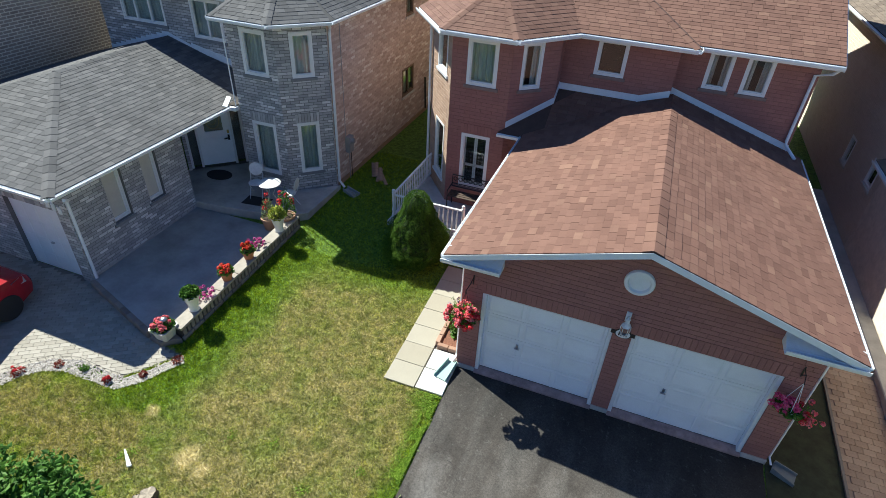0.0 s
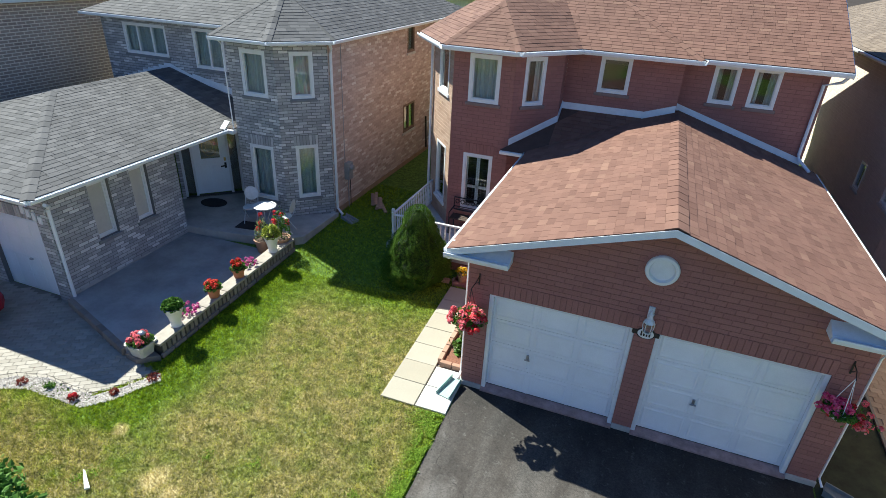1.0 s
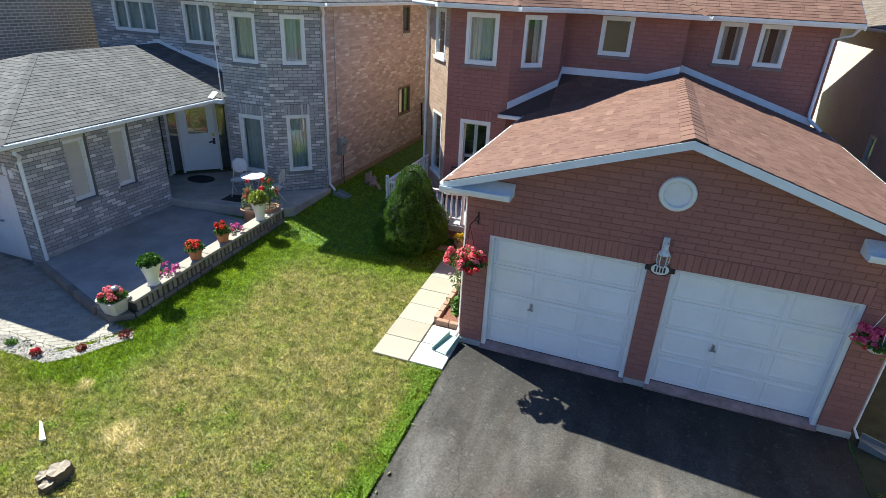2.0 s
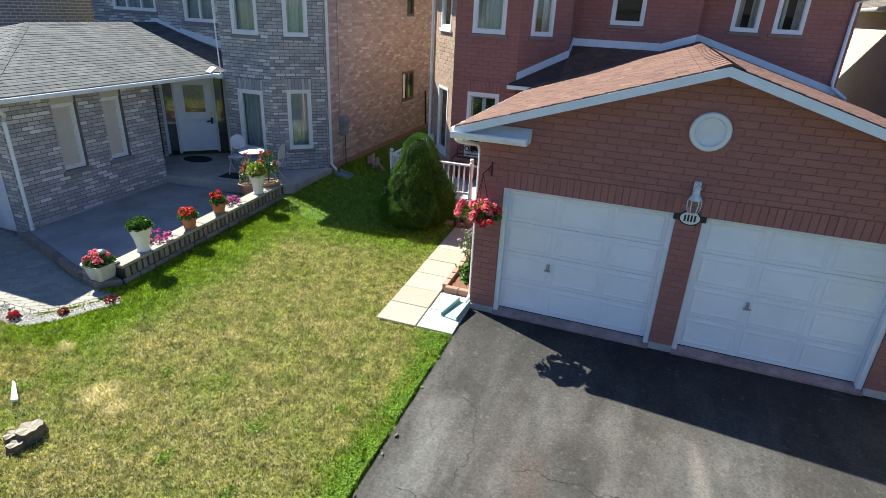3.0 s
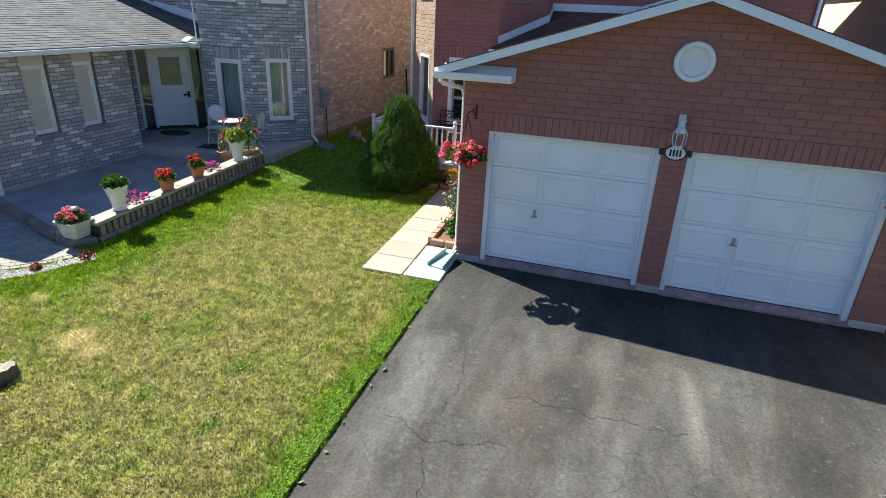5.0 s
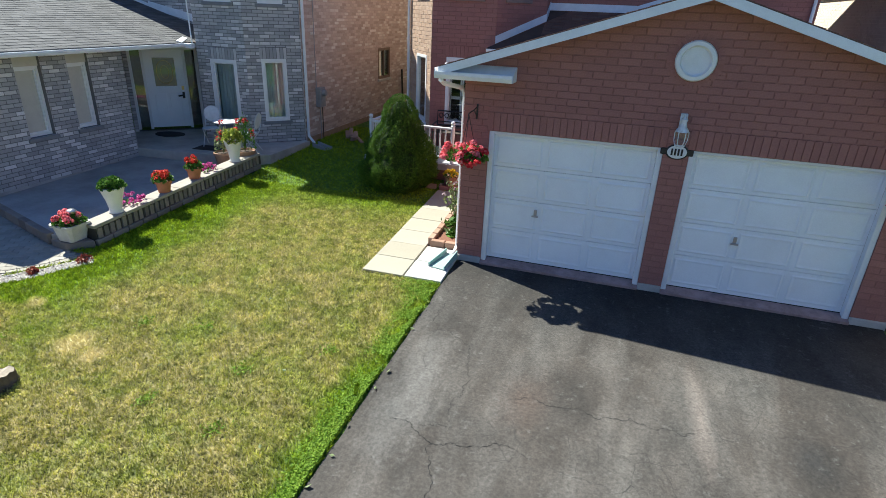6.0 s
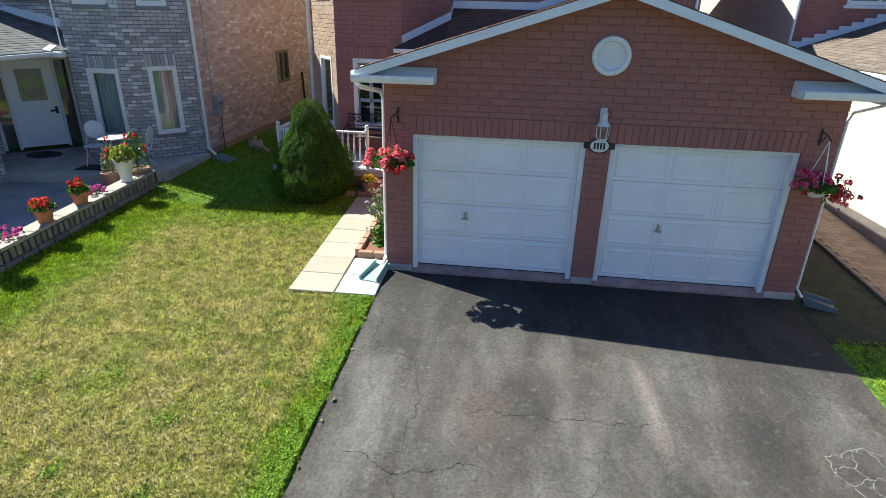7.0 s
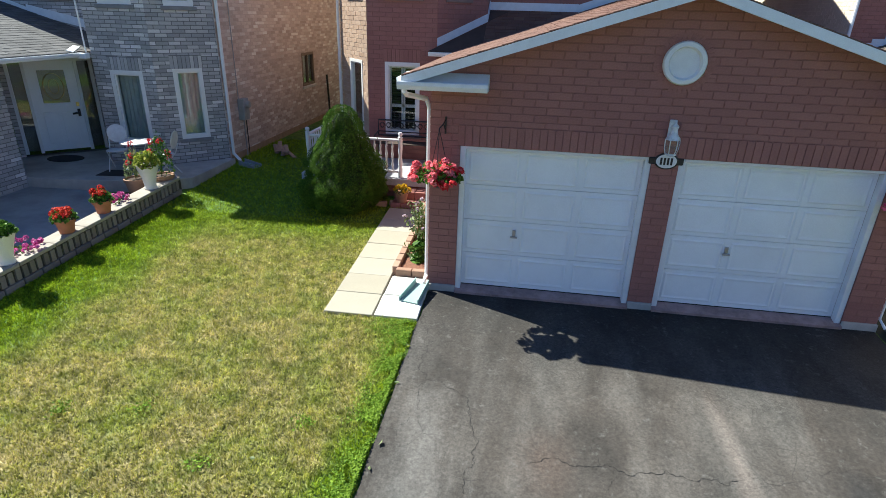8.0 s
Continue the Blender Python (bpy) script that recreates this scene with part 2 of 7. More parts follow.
def lawn_material(name, blades):
    """Mown grass: green along the low wall and the drive, burnt straw in the middle, in drifts."""
    m, n, l, b = nodes_of(name)
    co = n.new("ShaderNodeTexCoord").outputs["Object"]
    sep = n.new("ShaderNodeSeparateXYZ")
    l.new(co, sep.inputs[0])

    def between(sock, a, z, lo=0.0, hi=1.0):
        r = n.new("ShaderNodeMapRange")
        r.interpolation_type = "SMOOTHSTEP"
        for i, v in zip((1, 2, 3, 4), (a, z, lo, hi)):
            r.inputs[i].default_value = v
        l.new(sock, r.inputs[0])
        return r.outputs[0]

    def calc(op, a, c):
        x = n.new("ShaderNodeMath")
        x.operation = op
        for s, v in zip(x.inputs, (a, c)):
            if isinstance(v, (int, float)):
                s.default_value = v
            else:
                l.new(v, s)
        return x.outputs[0]

    wob = calc("MULTIPLY", calc("SUBTRACT", noise_tex(n, l, 0.9, 5, 0.6), 0.5), 1.8)
    px = calc("ADD", sep.outputs[0], wob)
    py = calc("ADD", sep.outputs[1], wob)
    dry = calc("MULTIPLY", between(px, -5.0, -3.9), between(px, -0.05, -0.65))
    dry = calc("MULTIPLY", dry, between(py, 2.4, 0.6))
    drift = between(noise_tex(n, l, 1.7, 6, 0.7), 0.32, 0.62)
    dry = calc("MULTIPLY", dry, calc("ADD", calc("MULTIPLY", drift, 0.5), 0.5))
    dry2 = calc("MULTIPLY", between(py, -2.9, -3.9), between(noise_tex(n, l, 1.1, 5, 0.7), 0.36, 0.58))
    dry = calc("MAXIMUM", dry, calc("MULTIPLY", dry2, between(px, -0.3, -1.1)))
    if blades:
        rnd = n.new("ShaderNodeNewGeometry").outputs["Random Per Island"]
        green = ramp(n, l, rnd, [(0.0, (0.25, 0.36, 0.010)), (0.6, (0.40, 0.54, 0.016)), (1.0, (0.54, 0.63, 0.035))])
        straw = ramp(n, l, rnd, [(0.0, (0.43, 0.42, 0.07)), (0.4, (0.60, 0.56, 0.15)), (0.75, (0.72, 0.63, 0.27)), (1.0, (0.84, 0.75, 0.46))])
    else:
        fine = noise_tex(n, l, 45, 5, 0.75)
        green = ramp(n, l, fine, [(0.3, (0.075, 0.14, 0.016)), (0.7, (0.19, 0.32, 0.04))])
        straw = ramp(n, l, fine, [(0.3, (0.18, 0.16, 0.06)), (0.7, (0.44, 0.37, 0.17))])
        bump(n, l, b, fine, 0.8, 0.03)
    c = mix(n, l, dry, green, straw)
    clump = noise_tex(n, l, 7.0, 4, 0.7)
    c = mix(n, l, 0.72, c, ramp(n, l, clump, [(0.38, (0.36, 0.40, 0.27)), (0.56, (1.0, 1.0, 1.0)), (0.7, (1.25, 1.2, 1.15))]), "MULTIPLY")
    tuft = noise_tex(n, l, 22.0, 3, 0.7)
    c = mix(n, l, 0.75, c, ramp(n, l, tuft, [(0.38, (0.27, 0.29, 0.20)), (0.52, (1.0, 1.0, 1.0)), (0.66, (1.3, 1.25, 1.2))]), "MULTIPLY")
    # two burnt, pale patches
    for x, y, r in ((-3.74, -3.84, 0.28), (-3.35, -3.95, 0.22), (-5.0, -3.3, 0.17)):
        d = n.new("ShaderNodeVectorMath")
        d.operation = "DISTANCE"
        d.inputs[1].default_value = (x, y, 0.045 * y + 0.02)
        l.new(co, d.inputs[0])
        spot = between(calc("ADD", d.outputs[1], calc("MULTIPLY", wob, 0.35)), r, r * 0.3)
        c = mix(n, l, calc("MULTIPLY", spot, 0.55), c, (0.84, 0.70, 0.38))
    l.new(c, b.inputs["Base Color"])
    b.inputs["Roughness"].default_value = 0.75
    b.inputs["Specular IOR Level"].default_value = 0.2
    if blades:
        t = n.new("ShaderNodeBsdfTranslucent")
        l.new(c, t.inputs[0])
        s = n.new("ShaderNodeMixShader")
        s.inputs[0].default_value = 0.22
        l.new(b.outputs[0], s.inputs[1])
        l.new(t.outputs[0], s.inputs[2])
        l.new(s.outputs[0], n["Material Output"].inputs[0])
    return m


lawn_soil = lawn_material("lawn_ground", False)
grass_blade = lawn_material("grass_blade", True)


def asphalt_material():
    """Old sealed asphalt: worn pale lanes along the drive, brown stains, cracks, and painted shade by the garage."""
    m, n, l, b = nodes_of("driveway_asphalt")
    base = ramp(n, l, noise_tex(n, l, 0.8, 7, 0.7), [(0.3, (0.043, 0.038, 0.034)), (0.7, (0.092, 0.082, 0.073))])
    lanes = noise_tex(n, l, 1.6, 4, 0.55, (1.0, 0.25, 1.0), 0.4)
    c = mix(n, l, ramp(n, l, lanes, [(0.46, (0, 0, 0)), (0.72, (0.4, 0.4, 0.4))]), base, (0.23, 0.22, 0.205))
    brown = noise_tex(n, l, 0.55, 4, 0.6)
    c = mix(n, l, ramp(n, l, brown, [(0.55, (0, 0, 0)), (0.7, (0.35, 0.35, 0.35))]), c, (0.095, 0.078, 0.066))
    # a pale rubbed lane, a rusty patch, a dark spill, a broad darker area at the right and paler areas
    where_ = n.new("ShaderNodeTexCoord").outputs["Object"]
    ragged = noise_tex(n, l, 2.6, 7, 0.75, (1.0, 0.5, 1.0))
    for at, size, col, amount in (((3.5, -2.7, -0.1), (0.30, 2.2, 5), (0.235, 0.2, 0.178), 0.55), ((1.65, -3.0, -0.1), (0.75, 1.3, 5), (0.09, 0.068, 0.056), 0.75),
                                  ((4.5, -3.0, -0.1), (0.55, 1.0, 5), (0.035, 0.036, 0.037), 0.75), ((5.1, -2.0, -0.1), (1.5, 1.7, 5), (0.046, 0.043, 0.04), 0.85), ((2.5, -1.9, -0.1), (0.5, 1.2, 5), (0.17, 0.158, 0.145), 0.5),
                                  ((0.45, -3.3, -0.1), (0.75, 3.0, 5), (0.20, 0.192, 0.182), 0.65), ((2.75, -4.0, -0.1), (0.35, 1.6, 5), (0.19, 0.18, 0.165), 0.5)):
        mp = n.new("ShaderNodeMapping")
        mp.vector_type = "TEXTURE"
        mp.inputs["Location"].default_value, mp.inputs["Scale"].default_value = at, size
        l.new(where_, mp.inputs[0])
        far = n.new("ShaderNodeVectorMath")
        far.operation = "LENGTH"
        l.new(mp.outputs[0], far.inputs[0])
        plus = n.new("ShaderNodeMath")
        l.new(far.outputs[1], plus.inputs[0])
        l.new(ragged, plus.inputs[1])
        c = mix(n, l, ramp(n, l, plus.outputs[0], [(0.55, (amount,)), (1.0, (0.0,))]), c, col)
    # near-black by the garage, fading towards the street: the garage's shade put into the colour
    sep = n.new("ShaderNodeSeparateXYZ")
    l.new(n.new("ShaderNodeTexCoord").outputs["Object"], sep.inputs[0])
    add = n.new("ShaderNodeMath")
    l.new(sep.outputs[1], add.inputs[0])
    l.new(noise_tex(n, l, 1.3, 5, 0.7), add.inputs[1])
    garage_shade = n.new("ShaderNodeMapRange")
    for i, v in zip((1, 2, 3, 4), (-1.6, 0.3, 0.0, 0.75)):
        garage_shade.inputs[i].default_value = v
    l.new(add.outputs[0], garage_shade.inputs[0])
    c = mix(n, l, garage_shade.outputs[0], c, (0.022, 0.0215, 0.021))
    worn = noise_tex(n, l, 1.9, 6, 0.62, (1.0, 0.45, 1.0))
    c = mix(n, l, 0.5, c, ramp(n, l, worn, [(0.34, (0.42, 0.45, 0.46)), (0.5, (1.0, 1.0, 1.0)), (0.68, (1.25, 1.22, 1.18))]), "MULTIPLY")
    grit = noise_tex(n, l, 110, 3, 0.8)
    c = mix(n, l, 0.45, c, ramp(n, l, grit, [(0.32, (0.3, 0.3, 0.3)), (0.7, (1.5, 1.5, 1.5))]), "MULTIPLY")
    coarse = noise_tex(n, l, 28, 5, 0.8)
    c = mix(n, l, 0.6, c, ramp(n, l, coarse, [(0.34, (0.36, 0.36, 0.36)), (0.66, (1.42, 1.41, 1.4))]), "MULTIPLY")
    co = n.new("ShaderNodeTexCoord").outputs["Object"]
    warp = n.new("ShaderNodeMixRGB")
    warp.blend_type = "LINEAR_LIGHT"
    warp.inputs[0].default_value = 0.10
    l.new(co, warp.inputs[1])
    wn_ = n.new("ShaderNodeTexNoise")
    wn_.inputs["Scale"].default_value, wn_.inputs["Detail"].default_value = 2.2, 6
    l.new(co, wn_.inputs["Vector"])
    l.new(wn_.outputs["Color"], warp.inputs[2])
    v = n.new("ShaderNodeTexVoronoi")
    v.feature = "DISTANCE_TO_EDGE"
    v.inputs["Scale"].default_value = 2.6
    l.new(warp.outputs[0], v.inputs["Vector"])
    crack = ramp(n, l, v.outputs["Distance"], [(0.0, (1, 1, 1)), (0.006, (0.6, 0.6, 0.6)), (0.014, (0, 0, 0))])
    gate = ramp(n, l, noise_tex(n, l, 0.7, 3), [(0.5, (0, 0, 0)), (0.6, (0.5, 0.5, 0.5))])
    c = mix(n, l, mix(n, l, 1.0, crack, gate, "MULTIPLY"), c, (0.02, 0.02, 0.02))
    spot = noise_tex(n, l, 9.0, 6, 0.75)
    c = mix(n, l, ramp(n, l, spot, [(0.58, (0, 0, 0)), (0.72, (0.5, 0.5, 0.5))]), c, (0.19, 0.185, 0.175))
    l.new(c, b.inputs["Base Color"])
    l.new(ramp(n, l, lanes, [(0.4, (0.72,)), (0.7, (0.9,))]), b.inputs["Roughness"])
    b.inputs["Specular IOR Level"].default_value = 0.2
    bump(n, l, b, grit, 0.5, 0.006)
    return m


asphalt = asphalt_material()


# ---- mesh tools ----
def ground_z(y):
    return 0.02 + 0.045 * max(-12.0, min(6.0, y))


def where(ob):
    """The world matrix of an object, before any update."""
    if ob is None:
        return Matrix.Identity(4)
    return where(ob.parent) @ ob.matrix_parent_inverse @ ob.matrix_basis


class Geo:
    def __init__(self):
        self.v, self.f = [], []

    def add(self, verts, faces):
        k = len(self.v)
        self.v += [tuple(p) for p in verts]
        self.f += [tuple(i + k for i in f) for f in faces]
        return self

    def box(self, x0, x1, y0, y1, z0, z1, m=None):
        p = [Vector((x, y, z)) for z in (z0, z1) for x, y in ((x0, y0), (x1, y0), (x1, y1), (x0, y1))]
        if m is not None:
            p = [m @ q for q in p]
        return self.add(p, [(3, 2, 1, 0), (4, 5, 6, 7), (0, 1, 5, 4), (1, 2, 6, 5), (2, 3, 7, 6), (3, 0, 4, 7)])

    def ring(self, u0, u1, z0, z1, b, y0, y1):
        """An upright rectangular frame of border b."""
        out, inn = ((u0, z0), (u1, z0), (u1, z1), (u0, z1)), ((u0 + b, z0 + b), (u1 - b, z0 + b), (u1 - b, z1 - b), (u0 + b, z1 - b))
        v = [(u, y, z) for y in (y0, y1) for poly in (out, inn) for u, z in poly]
        f = []
        for i in range(4):
            k = (i + 1) % 4
            f += [(i, k, 4 + k, 4 + i), (8 + k, 8 + i, 12 + i, 12 + k), (k, i, 8 + i, 8 + k), (4 + i, 4 + k, 12 + k, 12 + i)]
        return self.add(v, f)

    def prism(self, poly, z0, z1, m=None):
        """An upright prism over a counter-clockwise plan."""
        n = len(poly)
        p = [Vector((x, y, z)) for z in (z0, z1) for x, y in poly]
        if m is not None:
            p = [m @ q for q in p]
        return self.add(p, [tuple(range(n - 1, -1, -1)), tuple(range(n, 2 * n))] + [(i, (i + 1) % n, n + (i + 1) % n, n + i) for i in range(n)])

    def slab(self, pts, down):
        """A plate of any flat outline, with a thickness vector."""
        n = len(pts)
        p = [Vector(q) for q in pts] + [Vector(q) + Vector(down) for q in pts]
        return self.add(p, [tuple(range(n)), tuple(range(2 * n - 1, n - 1, -1))] + [(i, n + i, n + (i + 1) % n, (i + 1) % n) for i in range(n)])

    def tube(self, pts, r, n=8, taper=1.0):
        pts = [Vector(p) for p in pts]
        rings = []
        for i, p in enumerate(pts):
            d = (pts[min(i + 1, len(pts) - 1)] - pts[max(i - 1, 0)]).normalized()
            a = d.cross(Vector((0.31, 0.2, 0.93))).normalized()
            b = d.cross(a)
            k = r * (1 + (taper - 1) * i / max(1, len(pts) - 1))
            rings.append([p + (a * math.cos(t) + b * math.sin(t)) * k for t in [2 * math.pi * j / n for j in range(n)]])
        v = [q for ring in rings for q in ring]
        f = [(i * n + j, i * n + (j + 1) % n, (i + 1) * n + (j + 1) % n, (i + 1) * n + j) for i in range(len(pts) - 1) for j in range(n)]
        f += [tuple(range(n - 1, -1, -1)), tuple((len(pts) - 1) * n + j for j in range(n))]
        return self.add(v, f)

    def lathe(self, prof, c=(0, 0, 0), n=20, square=False):
        """A turned shape: (radius, height) pairs from below to above."""
        v, f = [], []
        for r, z in prof:
            for j in range(n):
                t = 2 * math.pi * (j + 0.5) / n
                k = r / max(abs(math.cos(t)), abs(math.sin(t))) if square else r
                v.append((c[0] + k * math.cos(t), c[1] + k * math.sin(t), c[2] + z))
        for i in range(len(prof) - 1):
            for j in range(n):
                f.append((i * n + j, i * n + (j + 1) % n, (i + 1) * n + (j + 1) % n, (i + 1) * n + j))
        f += [tuple(range(n - 1, -1, -1)), tuple((len(prof) - 1) * n + j for j in range(n))]
        return self.add(v, f)

    def make(self, name, mat, parent=None, label="", bevel=0.0, smooth=False, m=None, kind="", weld=False):
        me = bpy.data.meshes.new(name)
        v = [m @ Vector(p) for p in self.v] if m is not None else self.v
        me.from_pydata(v, [], self.f)
        if bevel or weld:
            bm = bmesh.new()
            bm.from_mesh(me)
            if weld:
                bmesh.ops.remove_doubles(bm, verts=bm.verts[:], dist=0.0006)
            if bevel:
                bmesh.ops.bevel(bm, geom=bm.edges[:], offset=bevel, segments=1, affect="EDGES")
            bm.to_mesh(me)
            bm.free()
        if smooth:
            me.polygons.foreach_set("use_smooth", [True] * len(me.polygons))
            me.set_sharp_from_angle(angle=radians(40))
        me.materials.append(mat)
        ob = new(name, me)
        if parent is not None:
            ob.parent = parent
            ob.matrix_parent_inverse = where(parent).inverted()
        return tagged(ob, label, kind=kind)


def thing(name, at, label, category, group="", kind=""):
    e = new(name)
    e.empty_display_size = 0.2
    e.location = at
    return tagged(e, label, category, group, kind)


def clip_convex(poly, outline):
    """The part of a polygon inside a convex, counter-clockwise outline."""
    for (ax, ay), (bx, by) in zip(outline, outline[1:] + outline[:1]):
        out = []
        side = [(bx - ax) * (y - ay) - (by - ay) * (x - ax) for x, y in poly]
        for i, p in enumerate(poly):
            q, s, e = poly[i - 1], side[i - 1], side[i]
            if (s < 0) != (e < 0):
                k = s / (s - e)
                out.append((q[0] + (p[0] - q[0]) * k, q[1] + (p[1] - q[1]) * k))
            if e >= 0:
                out.append(p)
        poly = out
        if len(poly) < 3:
            return []
    area = sum(a[0] * b[1] - b[0] * a[1] for a, b in zip(poly, poly[1:] + poly[:1])) / 2
    return poly if area > 2e-4 else []


def minus(rects, hole):
    """Upright rectangles (u0, u1, z0, z1) less one more."""
    a0, a1, b0, b1 = hole
    out = []
    for u0, u1, z0, z1 in rects:
        if a1 <= u0 or a0 >= u1 or b1 <= z0 or b0 >= z1:
            out.append((u0, u1, z0, z1))
            continue
        if z0 < b0:
            out.append((u0, u1, z0, b0))
        if b1 < z1:
            out.append((u0, u1, b1, z1))
        lo, hi = max(z0, b0), min(z1, b1)
        if u0 < a0:
            out.append((u0, a0, lo, hi))
        if a1 < u1:
            out.append((a1, u1, lo, hi))
    return out


def wall_frame(a, b):
    """Wall axes: x along from a to b, y into the wall, z up."""
    u = Vector((b[0] - a[0], b[1] - a[1], 0))
    n = u.length
    u /= n
    inward = Vector((-u.y, u.x, 0))
    m = Matrix.Identity(4)
    for i, c in enumerate((u, inward, Vector((0, 0, 1)))):
        m.col[i][:3] = c
    m.translation = Vector((a[0], a[1], 0))
    return m, n


def brick_wall(house, a, b, z0, z1, holes=(), top=None, mats=(None, None), heads=(), size=(0.285, 0.085), joint=0.011,
               thick=0.22, single=None, name="wall", start=0.0, bricks=True, label=""):
    """A brick wall from plan point a to b, outside on the right of the way back; top: a convex outline in place of a rectangle."""
    m, length = wall_frame(a, b)
    outline = top or [(0, z0), (length, z0), (length, z1), (0, z1)]
    body = [(0, length, z0, max(z for _, z in outline))]
    for h in holes:
        body = minus(body, h)
    g = Geo()
    for u0, u1, c0, c1 in body:
        u0, u1 = max(u0, 0.012), min(u1, length - 0.012)
        p = clip_convex([(u0, c0), (u1, c0), (u1, c1), (u0, c1)], outline)
        if p:
            g.slab([(u, 0, z) for u, z in p], (0, thick, 0))
    wall = g.make(name, mats[1], house, m=m, label=label, weld=True)
    if not bricks:
        return wall, m
    L, H = size
    front = -0.0045
    soldiers = [(h[0] - 0.03, h[1] + 0.03, h[3], h[3] + 0.285) for h in heads]
    spots = []
    for i in range(int((outline_max(outline) - start) / (H + joint)) + 1):
        lo = start + i * (H + joint)
        off = -(L + joint) / 2 * (i % 2)
        j = 0
        while off + j * (L + joint) < length:
            u = off + j * (L + joint)
            spots.append((u, u + L, lo, lo + H))
            j += 1
    rest, count = Geo(), 0
    shared = None
    for s in spots:
        if s[3] < z0:
            continue
        rs = [s]
        for h in list(holes) + soldiers:
            rs = minus(rs, h)
        for r in rs:
            p = clip_convex([(r[0], r[2]), (r[1], r[2]), (r[1], r[3]), (r[0], r[3])], outline)
            if not p:
                continue
            whole = abs(r[1] - r[0] - L) < 1e-6 and abs(r[3] - r[2] - H) < 1e-6 and len(p) == 4 and min(q[0] for q in p) < r[0] + 1e-6 and min(q[1] for q in p) < r[2] + 1e-6 and max(q[0] for q in p) > r[1] - 1e-6 and max(q[1] for q in p) > r[3] - 1e-6
            if single and whole and count < 280 and single[0](r):
                if shared is None:
                    shared = brick_mesh(L, H, front, single[1])
                ob = new("brick", shared)
                ob.parent = wall
                ob.matrix_basis = m @ Matrix.Translation((r[0] + L / 2, 0, r[2] + H / 2))
                count += 1
            else:
                add_piece(rest, p, front)
    for u0, u1, c0, c1 in soldiers:
        n = max(1, round((u1 - u0) / (H + joint)))
        w = (u1 - u0) / n
        for k in range(n):
            p = clip_convex([(u0 + k * w, c0), (u0 + (k + 1) * w - joint, c0), (u0 + (k + 1) * w - joint, c1 - joint), (u0 + k * w, c1 - joint)], outline)
            if p:
                add_piece(rest, p, front - 0.004)
    rest.make("brickwork", mats[0], wall, m=m, kind="stuff")
    return wall, m


def outline_max(o):
    return max(z for _, z in o)


def add_piece(g, p, front):
    n = len(p)
    c = (sum(q[0] for q in p) / n, sum(q[1] for q in p) / n)
    inner = [(c[0] + (q[0] - c[0]) * 0.985, c[1] + (q[1] - c[1]) * 0.96) for q in p]
    wob = random.uniform(-0.0025, 0.0015)
    g.add([(u, front + wob, z) for u, z in inner] + [(u, 0.002, z) for u, z in p], [tuple(range(n))] + [(i, n + i, n + (i + 1) % n, (i + 1) % n) for i in range(n)])


def brick_mesh(L, H, front, mat):
    g = Geo()
    add_piece(g, [(-L / 2, -H / 2), (L / 2, -H / 2), (L / 2, H / 2), (-L / 2, H / 2)], front)
    me = bpy.data.meshes.new("brick")
    me.from_pydata(g.v, [], g.f)
    me.materials.append(mat)
    return me


def roof_plane(house, pts, mats, name="roof", tab=(0.25, 0.14), thick=0.03, single=None, shingles=True):
    """A shingled roof plane of convex outline; its first edge is the eave, counter-clockwise from above."""
    pts = [Vector(p) for p in pts]
    u = (pts[1] - pts[0]).normalized()
    nrm = u.cross(pts[2] - pts[1]).normalized()
    if nrm.z < 0:
        nrm = -nrm
    v = nrm.cross(u)
    o = pts[0]
    m = Matrix.Identity(4)
    for i, c in enumerate((u, v, nrm)):
        m.col[i][:3] = c
    m.translation = o
    out = [((p - o).dot(u), (p - o).dot(v)) for p in pts]
    base = Geo().slab([(x, y, 0) for x, y in out], (0, 0, -thick)).make(name, mats[2] if len(mats) > 2 else shingle_felt, house, m=m)
    if not shingles:
        return base, m
    W, E = tab
    rest, shared, count = Geo(), None, 0
    top = max(y for _, y in out)
    x0, x1 = min(x for x, _ in out), max(x for x, _ in out)
    rng = random.Random(len(name) + int(100 * abs(o.x + o.y)))
    for i in range(int(top / E) + 1):
        shift = rng.choice((0.0, 0.17, 0.33, 0.5, 0.67)) * W + rng.uniform(-0.01, 0.01)
        j = 0
        while x0 - shift + j * W < x1:
            a = x0 - shift + j * W
            j += 1
            drop = rng.choice((0, 0, 0.004, 0.012))
            rect = [(a + 0.0035, i * E - drop), (a + W - 0.0035, i * E - drop), (a + W - 0.0035, i * E + E - 0.004), (a + 0.0035, i * E + E - 0.004)]
            p = clip_convex(rect, out)
            if not p:
                continue
            whole = len(p) == 4 and abs(max(q[0] for q in p) - min(q[0] for q in p) - W + 0.007) < 1e-4 and drop == 0 and abs(max(q[1] for q in p) - min(q[1] for q in p) - E + 0.004) < 1e-4
            if single and whole and count < 150 and single(m @ Vector((a, i * E, 0))):
                if shared is None:
                    g = Geo()
                    add_tab(g, [(0, 0), (W - 0.007, 0), (W - 0.007, E - 0.004), (0, E - 0.004)], 0, E)
                    shared = bpy.data.meshes.new("shingle")
                    shared.from_pydata(g.v, [], g.f)
                    shared.materials.append(mats[1])
                ob = new("shingle", shared)
                ob.parent = base
                ob.matrix_basis = m @ Matrix.Translation((a + 0.0035, i * E, rng.uniform(0, 0.002)))
                count += 1
            else:
                add_tab(rest, p, i * E, E, rng.uniform(0, 0.003))
    rest.make("shingle_field", mats[0], base, m=m, kind="stuff")
    return base, m


